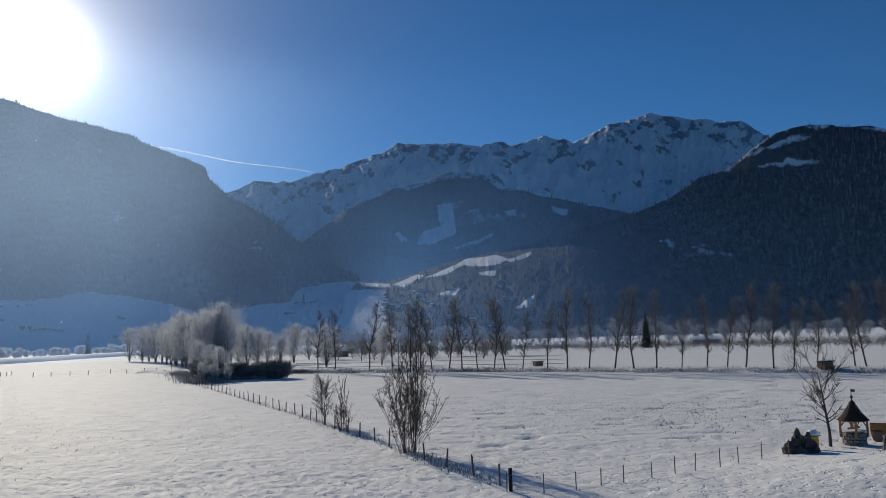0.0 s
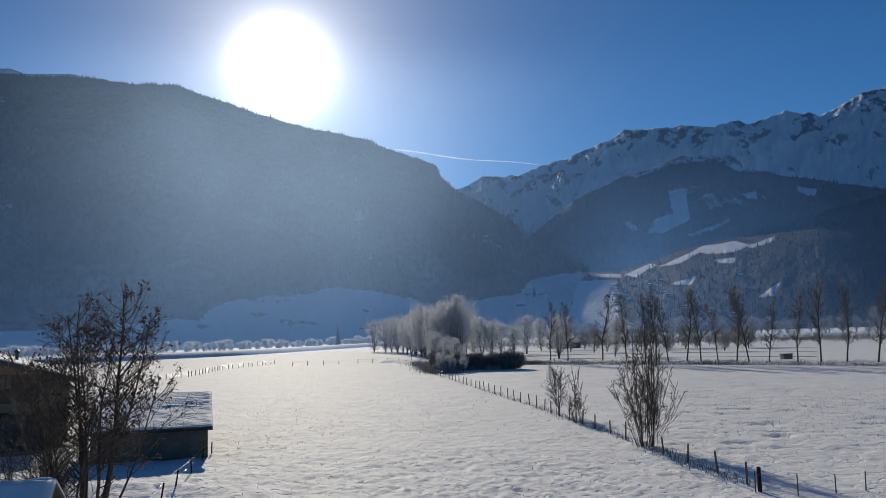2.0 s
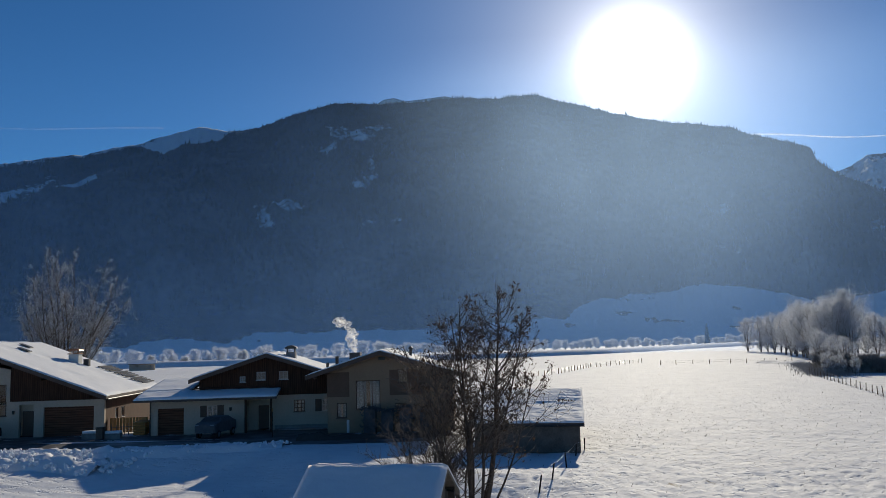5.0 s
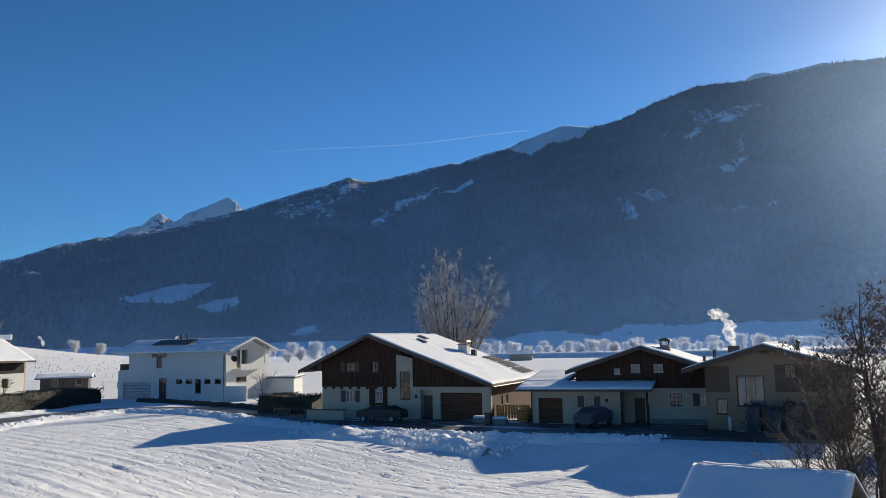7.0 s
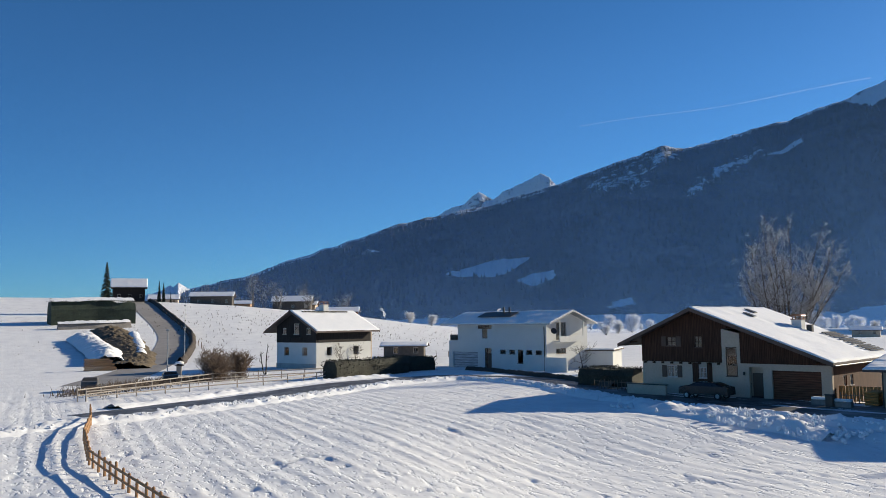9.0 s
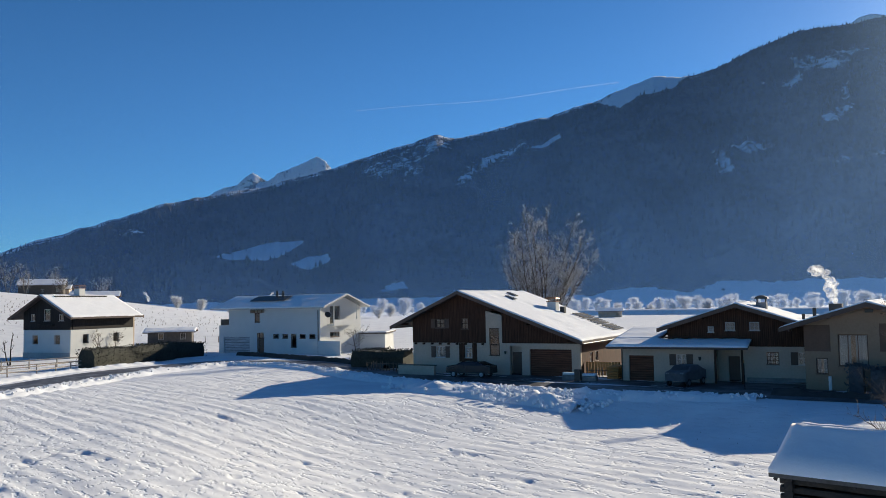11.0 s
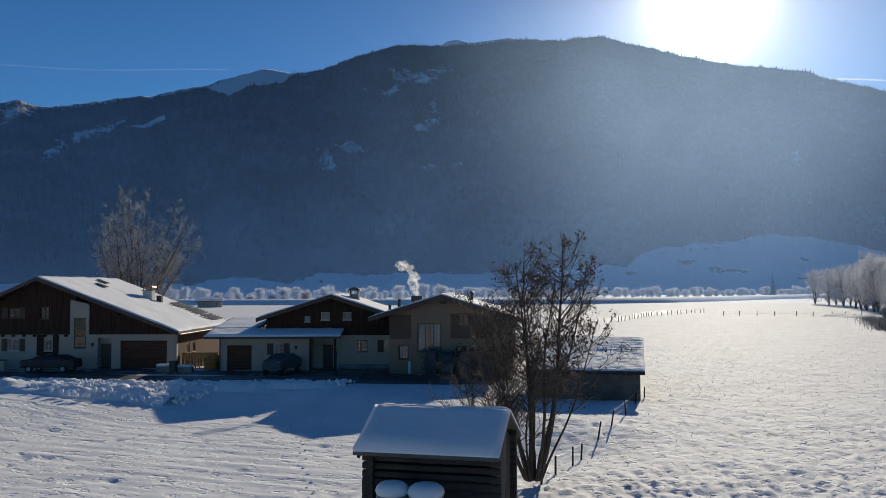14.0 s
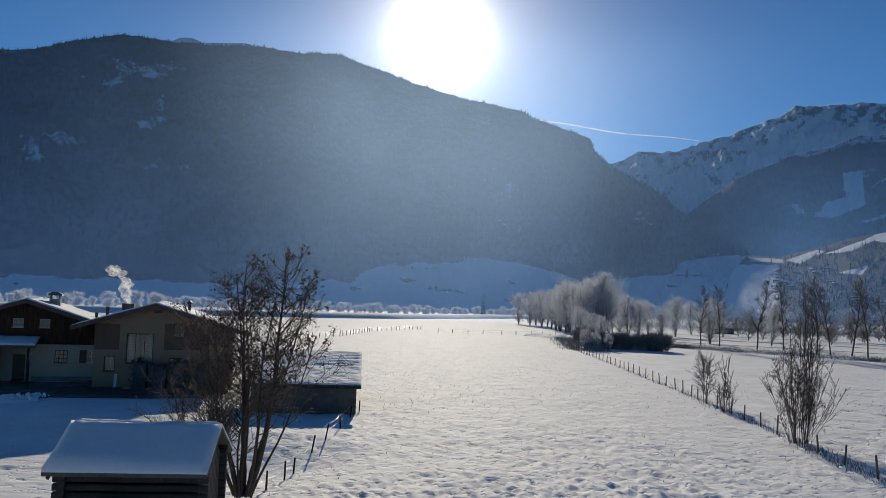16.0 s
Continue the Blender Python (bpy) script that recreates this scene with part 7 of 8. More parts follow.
# ---- parked cars ----
def car(m, paint, label, L=4.3, W=1.75, H=1.45):
    c = thing("car", label, "car", m, "parked cars")
    bm = bmesh.new()
    prof = [(-0.5, 0.28), (-0.5, 0.62), (-0.47, 0.72), (-0.28, 0.80), (-0.14, 1.0), (0.22, 1.0), (0.38, 0.80), (0.49, 0.74), (0.5, 0.5), (0.5, 0.28)]
    ys = (-0.5, -0.44, 0.44, 0.5)
    rings = []
    for j, yy in enumerate(ys):
        k_in = 0.94 if j in (0, 3) else 1.0
        rings.append([bm.verts.new((u * L * k_in, yy * W * (0.86 if v > 0.85 else 1), (0.28 + (v - 0.28) * k_in) * H)) for u, v in prof])
    n = len(prof)
    for a, b in zip(rings, rings[1:]):
        for i in range(n):
            bm.faces.new((a[i], a[(i + 1) % n], b[(i + 1) % n], b[i]))
    bm.faces.new(rings[0])
    bm.faces.new(rings[-1][::-1])
    part("body", bm, paint, c, smooth_faces=False)
    for u, sx in ((-0.205, 0), (0.295, 1)):
        bm = bmesh.new()
        a, b = ((-0.275, 0.82), (-0.15, 0.985)) if sx == 0 else ((0.365, 0.82), (0.23, 0.985))
        off = -0.02 if sx == 0 else 0.02
        v = [bm.verts.new((a[0] * L + off, s * W * 0.40, a[1] * H + 0.01)) for s in (-1, 1)] + [bm.verts.new((b[0] * L + off, s * W * 0.37, b[1] * H + 0.01)) for s in (1, -1)]
        bm.faces.new(v)
        bmesh.ops.solidify(bm, geom=bm.faces[:], thickness=0.01)
        part("windscreen", bm, METAL_DARK if paint == CAR_DARK else CAR_FROST, c)
    for sx in (-0.32, 0.31):
        for sy in (-0.47, 0.47):
            w = part("wheel", tube(bmesh.new(), (sx * L, sy * W - 0.09, 0.31), (sx * L, sy * W + 0.09, 0.31), 0.31, n=18), RUBBER, c)
            part("rim", tube(bmesh.new(), (sx * L, sy * W - 0.1, 0.31), (sx * L, sy * W + 0.1, 0.31), 0.19, n=12), METAL_GREY, w)
    for sy in (-0.36, 0.36):
        part("headlight", boxed(-0.485 * L - 0.02, -0.47 * L, sy * W - 0.14, sy * W + 0.14, 0.6 * H, 0.67 * H, 0.02), METAL_GREY, c)
    return c


p = H1.matrix_basis @ Vector((8.3, -3.2, 0.06))
car(pose(p.x, p.y, p.z, 0, 0, 44), CAR_DARK, "dark estate car parked before the chalet", 4.6)
p = H2.matrix_basis @ Vector((5.9, -2.6, 0.06))
car(pose(p.x, p.y, p.z, 0, 0, 120), CAR_FROST, "frosted small car parked by the garage wing", 3.9, H=1.6)
car(pose(-103, -31.8, 0, 0, 0, 20), CAR_DARK, "dark car parked in the garden yard", 4.4)
car(pose(-93, -37.5, 0, 0, 0, 20), CAR_FROST, "snow-dusted car beside the rail fence", 4.2)

# walls, woodpile, post, bins round the chalets
lw = thing("garden_wall", "low white plaster garden wall with dark coping", "wall", H1.matrix_basis)
part("wall_body", boxed(-0.2, 3.9, -2.6, -2.3, 0, 0.95), PLASTER, lw)
part("coping", boxed(-0.3, 4.0, -2.68, -2.22, 0.953, 1.03), METAL_DARK, lw)
wp = thing("woodpile", "stacked firewood under a plank lean-to beside the chalet", "woodpile", H2.matrix_basis)
for i in range(5):
    for j in range(9):
        part("split_log", tube(bmesh.new(), (-1.6 + 0.02 * (i % 2), 1.0 + j * 0.24, 0.15 + i * 0.22), (-0.6, 1.0 + j * 0.24 + 0.02, 0.15 + i * 0.22), 0.11, n=6), ORANGE, wp)
fw = thing("plank_fence", "warm brown board fence between the chalets", "fence", H2.matrix_basis)
for i in range(12):
    part("board", boxed(-4.2 + i * 0.27, -3.96 + i * 0.27, 3.2, 3.24, 0.1, 1.35), ORANGE, fw)
for nm, dx, dy, r in (("snow_block", -2.6, -1.2, 0.7), ("snow_block", -4.4, -0.4, 0.8)):
    p = H2.matrix_basis @ Vector((dx, dy, 0))
    bb = thing("planter", "low stone planter covered with snow", "planter", pose(p.x, p.y, 0, 0, 0, 46), "planters")
    part("trough", boxed(-r, r, -0.35, 0.35, 0, 0.45, 0.03), STONE, bb)
    part("snow_cap", boxed(-r * 0.97, r * 0.97, -0.33, 0.33, 0.453, 0.66, 0.08), SNOW, bb, smooth_faces=True)
p = H2.matrix_basis @ Vector((-3.4, -1.6, 0))
bn = thing("dustbin", "dark wheeled dustbin by the planters", "bin", pose(p.x, p.y, 0, 0, 0, 40))
part("bin_body", boxed(-0.28, 0.28, -0.3, 0.3, 0.05, 0.95, 0.04), METAL_DARK, bn)
part("lid", boxed(-0.31, 0.31, -0.34, 0.34, 0.953, 1.03, 0.02), METAL_DARK, bn)
p = H2.matrix_basis @ Vector((10.6, -4.4, 0))
sp = thing("marker_pole", "slim snow marker pole at the road edge", "pole", pose(p.x, p.y, 0))
part("shaft", tube(bmesh.new(), (0, 0, 0), (0, 0, 2.0), 0.03, n=8), TIMBER_BLACK, sp)
part("tip", tube(bmesh.new(), (0, 0, 2.0), (0, 0, 2.25), 0.032, n=8), ORANGE, sp)

# ---- smoke from the chimney: a drift of thin puffs ----
k = Mat("wood_smoke")
k.n.remove(k.b)
sm_t, sm_s, sm_d, sm_m = k.n.new("ShaderNodeBsdfTransparent"), k.n.new("ShaderNodeBsdfTranslucent"), k.n.new("ShaderNodeBsdfDiffuse"), k.n.new("ShaderNodeMixShader")
sm_s.inputs["Color"].default_value = sm_d.inputs["Color"].default_value = (0.95, 0.94, 0.92, 1)
sm_2 = k.n.new("ShaderNodeMixShader")
k.l.new(sm_s.outputs[0], sm_2.inputs[1])
k.l.new(sm_d.outputs[0], sm_2.inputs[2])
k.l.new(k.ramp(k.noise(2.8, 5, 0.7), (0.38, (0.02, 0.02, 0.02)), (0.70, (0.68, 0.68, 0.68))), sm_m.inputs[0])
sm_2.inputs[0].default_value = 0.2
k.l.new(sm_t.outputs[0], sm_m.inputs[1])
k.l.new(sm_2.outputs[0], sm_m.inputs[2])
k.l.new(sm_m.outputs[0], k.n["Material Output"].inputs["Surface"])
SMOKE = k.m


def smoke(p, height, drift, seed, size=0.3, rings=60, sides=18):
    """A curling plume: one billowing skin that widens and breaks up as it climbs, with a loose wisp above."""
    bm = bmesh.new()

    def plume(f0, f1, scale):
        prev = None
        for i in range(rings):
            u = i / (rings - 1)
            f = f0 + (f1 - f0) * u
            r = size * scale * (0.45 + 0.75 * f) * math.sin(math.pi * min(1.0, 0.08 + 0.92 * u)) ** 0.5
            sway = size * (0.1 + 0.55 * f) * math.sin(f * 9.0 + seed)
            c = Vector(p) + Vector((drift[0] * f ** 1.3 + sway, drift[1] * f ** 1.3 + sway * 0.7, height * f))
            ring = []
            for k_s in range(sides):
                a = 2 * math.pi * k_s / sides
                v = c + Vector((math.cos(a) * r, math.sin(a) * r, 0))
                v += Vector(noise.noise_vector(v * (0.8 / size) + Vector((seed, 0, 0)))) * r * 0.9 + Vector(noise.noise_vector(v * (2.2 / size))) * r * 0.45
                ring.append(bm.verts.new(v))
            if prev:
                for k_s in range(sides):
                    bm.faces.new((prev[k_s], prev[(k_s + 1) % sides], ring[(k_s + 1) % sides], ring[k_s]))
            prev = ring

    plume(0.0, 0.75, 1.0)
    plume(0.72, 1.0, 0.8)
    return tagged(part("chimney_smoke", bm, SMOKE, None, "", True), "white wood smoke drifting up from a chimney", "smoke", kind="stuff")


p = H3.matrix_basis @ Vector((1.2, 8.5, 6.35))
smoke(p, 3.2, (-0.9, -0.7), 3, 0.60)
x, y = spot(92.9, 420)
smoke((x, y, 10), 5, (-5, -2), 4, 0.8)
x, y = spot(85.2, 300)
smoke((x, y, 8), 4, (2, 1.5), 5, 0.45)

# ---- well with its roof, and the things beside it ----
WX, WY = 23.7, 48.5
well = thing("well", "stone well with timber posts and a flared shingle roof", "well", pose(WX, WY, gz(WX, WY) - 0.05, 0, 0, 28) @ Matrix.Diagonal((0.82, 0.82, 0.82, 1)))
bm = bmesh.new()
rng = np.random.default_rng(9)
for i in range(4):
    n_s = 12
    for j in range(n_s):
        a = 2 * math.pi * (j + 0.5 * (i % 2)) / n_s
        m = pose(0.68 * math.cos(a), 0.68 * math.sin(a), 0.12 + i * 0.23, 0, 0, math.degrees(a) + 90)
        b = box(bmesh.new(), -0.17, 0.17, -0.13 + rng.uniform(0, 0.03), 0.13, -0.105, 0.105)
        b.transform(m)
        bmesh.ops.bevel(b, geom=b.edges[:], offset=0.02, segments=1, affect="EDGES")
        part("stone", b, STONE, well)
bm.free()
part("shaft_lining", lathe(bmesh.new(), [(0.56, 0), (0.56, 0.9), (0.5, 0.9), (0.5, 0.02)], 18), STONE, well)
for sx in (-0.62, 0.62):
    for sy in (-0.62, 0.62):
        part("post", boxed(sx - 0.06, sx + 0.06, sy - 0.06, sy + 0.06, 0.6, 1.9, 0.01), WOOD_WARM, well)
for sx, sy in ((-0.62, 0), (0.62, 0), (0, -0.62), (0, 0.62)):
    L_ = 0.55
    b = boxed(-L_ if sx == 0 else -0.04, L_ if sx == 0 else 0.04, -L_ if sy == 0 else -0.04, L_ if sy == 0 else 0.04, 1.7, 1.78)
    b.transform(Matrix.Translation((sx, sy, 0)))
    part("tie_beam", b, WOOD_WARM, well)
    for s in (-1, 1):
        q0 = (sx if sx else s * 0.56, sy if sy else s * 0.56, 1.35)
        q1 = (sx if sx else s * 0.25, sy if sy else s * 0.25, 1.7)
        part("brace", tube(bmesh.new(), q0, q1, 0.035, n=6), WOOD_WARM, well)
roof = part("roof", lathe(bmesh.new(), [(1.02, 1.78), (1.05, 1.82), (0.72, 2.1), (0.42, 2.45), (0.2, 2.85), (0.08, 3.15), (0.02, 3.3)], 8), TILE, well)
for ring in range(6):
    rr, zz = 1.02 - ring * 0.16, 1.84 + ring * 0.16 + ring * ring * 0.012
    bm = bmesh.new()
    nn = max(8, int(rr * 26))
    for j in range(nn):
        a = 2 * math.pi * (j + 0.5 * (ring % 2)) / nn
        b = pose(rr * math.cos(a), rr * math.sin(a), zz, 0, 0, math.degrees(a)) @ pose(0, 0, 0, 0, 38 + ring * 3, 0)
        vs = [bm.verts.new(b @ Vector(q)) for q in ((0.06, -0.1, 0.01), (0.06, 0.1, 0.01), (-0.2, 0.09, 0.03), (-0.2, -0.09, 0.03))]
        bm.faces.new(vs)
    bmesh.ops.solidify(bm, geom=bm.faces[:], thickness=0.02)
    part("shingle_course", bm, TILE, roof)
part("finial", lathe(bmesh.new(), [(0.03, 3.25), (0.1, 3.38), (0.1, 3.46), (0.03, 3.55), (0.02, 4.0)], 10), METAL_DARK, well)
part("weather_vane", prism(bmesh.new(), [(0.02, 3.75), (0.2, 3.78), (0.45, 3.72), (0.42, 3.82), (0.48, 3.92), (0.2, 3.95), (0.02, 3.98)], -0.01, 0.01), FLAG, well, "dark metal flag-shaped vane")
part("windlass", tube(bmesh.new(), (-0.6, 0, 1.25), (0.6, 0, 1.25), 0.08, n=10), WOOD_WARM, well)
part("snow_rim", lathe(bmesh.new(), [(0.6, 1.03), (0.8, 1.03), (0.8, 1.07), (0.7, 1.1), (0.6, 1.07)], 18), SNOW, well, smooth_faces=True)

x, y = 22.0, 47.9
tr = bare_tree(560, 4.3, 2.3, 1, 26, 5, 4, 0.1, 0.3, 0.65, "fan", 0.010)
make_tree("cherry_tree", "small bare fruit tree beside the well", pose(x, y, gz(x, y) - 0.05), tr, BARK, TWIG)


ROCK = plain("dark_rock", (0.085, 0.075, 0.068), 0.9, 4, 0.45, bump=0.8)


def rock(name, x, y, sx, sy, sz, seed, label, parent=None, mat=None, rz=0.0):
    bm = bmesh.new()
    bmesh.ops.create_icosphere(bm, subdivisions=3, radius=1.0)
    for v in bm.verts:
        n = Vector(v.co)
        d = noise.noise(n * 1.6 + Vector((seed, 0, 0))) * 0.6 + noise.noise(n * 4 + Vector((0, seed, 0))) * 0.3
        v.co = Vector((n.x * sx, n.y * sy, n.z * sz)) * (1 + d)
        if v.co.z < -0.12 * sz:
            v.co.z = -0.12 * sz
    ob = part(name, bm, mat or ROCK, parent)
    ob.matrix_basis = pose(x, y, gz(x, y) if parent is None else 0, 0, 0, rz)
    return ob


rng = np.random.default_rng(4)
for i, (x, y, sx, sy, sz) in enumerate(((18.85, 45.3, 0.5, 0.45, 0.75), (19.2, 45.7, 0.42, 0.4, 1.0), (19.45, 45.3, 0.42, 0.4, 0.9), (18.5, 45.1, 0.35, 0.35, 0.5), (19.85, 45.5, 0.4, 0.35, 0.7), (19.0, 44.9, 0.4, 0.35, 0.45), (19.6, 44.9, 0.3, 0.3, 0.35))):
    tagged(rock("boulder", x, y, sx, sy, sz, i * 3.3, ""), "grey boulder of the rockery beside the well, dusted with snow", "boulder", "rockery boulders")
x, y = 20.45, 46.6
bh = thing("bee_hive", "yellow wooden hive box under a dome of snow", "hive", pose(x, y, gz(x, y) - 0.05, 0, 0, 30) @ Matrix.Diagonal((0.68, 0.68, 0.85, 1)))
part("stand", boxed(-0.3, 0.3, -0.25, 0.25, 0, 0.25), WOOD, bh)
part("hive_body", boxed(-0.34, 0.34, -0.3, 0.3, 0.253, 0.95, 0.02), YELLOW, bh)
part("roof_board", boxed(-0.45, 0.45, -0.42, 0.42, 0.953, 1.02), WOOD, bh)
part("snow_cap", lathe(bmesh.new(), [(0.46, 1.023), (0.5, 1.1), (0.42, 1.25), (0.25, 1.34), (0.03, 1.37)], 18), SNOW, bh, smooth_faces=True)
x, y = 26.3, 49.6
ct = thing("hand_cart", "old wooden hay cart with solid wheels", "cart", pose(x, y, gz(x, y), 0, 0, -25))
part("bed", boxed(-0.95, 0.95, -0.5, 0.5, 0.45, 0.52), ORANGE, ct)
for sy in (-0.5, 0.46):
    for zz in (0.525, 0.7, 0.875):
        part("side_board", boxed(-0.95, 0.95, sy, sy + 0.04, zz, zz + 0.155), ORANGE, ct)
for sx in (-0.99, 0.95):
    part("end_board", boxed(sx, sx + 0.04, -0.46, 0.46, 0.525, 0.98), ORANGE, ct)
for sx in (-0.6, 0.6):
    for sy in (-0.6, 0.6):
        part("wheel", tube(bmesh.new(), (sx, sy - 0.04, 0.32), (sx, sy + 0.04, 0.32), 0.32, n=16), WOOD, ct)
x, y = 24.0, 45.5
stump = thing("stump", "weathered upright tree stump in the snow", "stump", pose(x, y, gz(x, y) - 0.05))
part("trunk", lathe(bmesh.new(), [(0.34, 0), (0.24, 0.2), (0.2, 0.6), (0.19, 0.85), (0.12, 0.88)], 11), BARK_PALE, stump)

# small feeding hut boxes on the bank
for az, d, s in ((-6.25, 161, 1.0), (-24.6, 137, 1.05)):
    x, y = spot(az, d)
    b = thing("field_hut", "tiny dark wooden field hut with a snowy lid on the bank", "hut", pose(x, y, 0.4, 0, 0, 20), "field huts")
    part("box_body", boxed(-s * 0.8, s * 0.8, -s * 0.7, s * 0.7, 0, s * 1.15, 0.03), WOOD, b)
    part("roof", boxed(-s * 0.95, s * 0.95, -s * 0.85, s * 0.85, s * 1.153, s * 1.24), TIMBER_BLACK, b)
    part("snow_cap", boxed(-s * 0.93, s * 0.93, -s * 0.83, s * 0.83, s * 1.243, s * 1.36, 0.05), SNOW, b)


# ---- far buildings ----
def barn(az, d, w, dp, h, ridge, rz, wall_mat, label, z=None, windows=3, group="", low_mat=None):
    x, y = spot(az, d)
    b = thing("farmhouse", label, "house", pose(x, y, gz(x, y) - 0.2 if z is None else z, 0, 0, rz), group)
    holes = [(w * (i + 0.6) / windows - 0.5, w * (i + 0.6) / windows + 0.5, 1.0, 2.2) for i in range(windows)] if windows else []
    wall("front_wall", 0, w, 0, h, 0, 0.3, low_mat or wall_mat, b, holes)
    wall("back_wall", 0, w, 0, h, dp - 0.3, dp, wall_mat, b)
    cut = (line_under((0, h), (dp / 2, ridge)), line_under((dp / 2, ridge), (dp, h)))
    for xx in (0.0, w - 0.3):
        wall("gable_wall", 0.303, dp - 0.303, 0, ridge, -0.3, 0, wall_mat, b, (), cut, put=side_put(xx))
    for hh in holes:
        window(b, *hh, bars=(2, 1), curtain=False, sill=False)
    lean_roof(b, -0.8, w + 0.8, -0.9, h + 0.15 - 0.9 * (ridge - h) / (dp / 2) * 0.5, dp / 2, ridge + 0.2, int(az * 7) % 97 + 3, 0.2)
    lean_roof(b, -0.8, w + 0.8, dp + 0.9, h + 0.15 - 0.9 * (ridge - h) / (dp / 2) * 0.5, dp / 2, ridge + 0.2, int(az * 5) % 89 + 3, 0.2)
    return b


barn(106.0, 318, 15, 9, 3.4, 5.0, 98, BOARD, "long low farm building on the pasture hill", 14.4)
barn(103.4, 352, 8, 7, 2.6, 3.8, 95, PLASTER_TAN, "small farm annex behind the hill crest", 13.2, 2)
barn(100.6, 335, 15, 11, 3.6, 5.8, 94, BOARD, "farmhouse with half-bare roof among bare trees", 12.6)
barn(99.2, 345, 9, 8, 3.4, 4.9, 90, PLASTER, "white farmhouse on the hill crest", 11.5)
barn(97.6, 310, 15, 9, 3.0, 4.6, 92, TIMBER, "timber barn below the hill crest", 8.5, 4)
barn(108.6, 350, 11, 8, 2.6, 4.4, 104, PLASTER, "low white farm building behind the columnar conifers", 15.2)
barn(110.85, 300, 10.4, 9, 4.7, 7.6, 109, TIMBER_BLACK, "dark timber chalet with a snowy roof above the hill lane", 15.8)
barn(-16.6, 430, 13, 10, 1.9, 3.4, -14, PLASTER_TAN, "long low barn behind the bank trees", None, 5)
barn(9.0, 330, 12, 9, 2.4, 3.7, 9, BOARD, "small dark barn beyond the bank", None, 3)
barn(15.6, 168, 4.5, 4, 2.5, 2.9, 8, BOARD, "low snowy shed behind the tall hedge", None, 2)
barn(62.4, 330, 9, 7, 2.6, 3.7, 60, PLASTER, "small distant white barn beyond the chalets", None, 2)
barn(83.6, 215, 12, 8, 5.0, 6.4, 78, PLASTER, "neighbouring house half hidden behind the white house", None, 3)
barn(93.0, 165, 8, 5, 2.4, 2.9, 86, BOARD, "low flat garden shed beyond the hedge", 0.0, 2)
for az, d, s in ((101.9, 330, 601), (101.2, 326, 602), (98.7, 345, 603), (100.2, 322, 604), (98.2, 330, 605), (95.6, 320, 606)):
    x, y = spot(az, d)
    h = 15 if s < 604 else 9
    make_tree("farm_tree", "bare farm tree on the hill crest", pose(x, y, gz(x, y) - 0.2), bare_tree(s, h, 4.2, 2, 26, 4, 3, 0.2, 0.2, 0.6, "oval", 0.035), BARK_PALE, TWIG_FROST, "farm trees")

# street lamps on the hill lane
for x, y in ((-216, -63.2), (-159, -46.5), (-128, -40)):
    s = thing("street_lamp", "slim grey street lamp beside the hill lane", "lamp", pose(x, y, gz(x, y)), "street lamps")
    part("pole", tube(bmesh.new(), (0, 0, 0), (0, 0, 6.2), 0.09, 0.06, 8), METAL_GREY, s)
    part("lamp_head", lathe(bmesh.new(), [(0.08, 6.2), (0.28, 6.3), (0.3, 6.45), (0.1, 6.6)], 10), METAL_GREY, s)
ribbon("lane_wall", [(-150, -44.6), (-172, -49.6), (-187.2, -53.0), (-206.0, -58.4), (-226.8, -67.4), (-254.8, -81.0), (-294, -98.8)], 0.8, EARTH, 0.0, "dark stone retaining wall beside the hill lane", "wall", "structure", 1.5, 1.1, 0.4, 5)
ribbon("grass_bank", [spot(111.0, 222), spot(109.9, 200), spot(109.3, 180), spot(109.3, 163), spot(109.9, 146)], 4.4, GRASS, -0.2, "steep bank of dry grass and rock above the lane", "bank", "structure", 0.5, 1.25, 0.55, 7, 33)
ribbon("bank_snow", [spot(109.5, 212), spot(109.15, 192), spot(109.0, 172)], 1.2, SNOW, 0.8, "tongue of old snow on the grass bank", "snow", "stuff", 0.5, 0.5, 0.5, 8, 15)
ribbon("bank_snow", [spot(112.5, 205), spot(111.2, 180), spot(111.0, 158)], 3.4, SNOW, 0.3, "smooth snow on the garden slope above the woodpile", "snow", "stuff", 0.5, 1.6, 0.5, 9, 15)
hedge("hedge", [spot(114.5, 233), spot(111.8, 236), spot(109.5, 238)], 2.2, 6.6, NEEDLE, "tall clipped dark conifer hedge on the hill", 90, 31)
ribbon("hedge_snow", [spot(114.4, 233), spot(111.8, 236), spot(109.6, 238)], 2.1, SNOW, 6.2, "cushion of snow on the tall hedge", "snow", "stuff", 0.5, 0.5, 0.5, 10, 11)
ribbon("garden_wall", [spot(114, 224), spot(111.5, 226), spot(109.7, 229)], 0.7, STONE, 0.0, "grey stone garden wall under the hill hedge", "wall", "structure", 0.6, 1.7, 0.25, 11, 9)
ribbon("wall_snow", [spot(114, 224), spot(111.5, 226), spot(109.8, 229)], 0.8, SNOW, 1.45, "snow lying along the garden wall", "snow", "stuff", 0.6, 0.55, 0.5, 12, 9)
x, y = spot(111.4, 143)
pile = thing("woodpile", "long stack of round firewood below the garden wall", "woodpile", pose(x, y, 0, 0, 0, 111))
bm = tube(bmesh.new(), (0, 0, 0), (0, 1.2, 0), 0.15, 0.14, 8)
bmesh.ops.recalc_face_normals(bm, faces=bm.faces)
billet = bpy.data.meshes.new("billet")
bm.to_mesh(billet)
bm.free()
billet.materials.append(WOOD_WARM)
rng = np.random.default_rng(21)
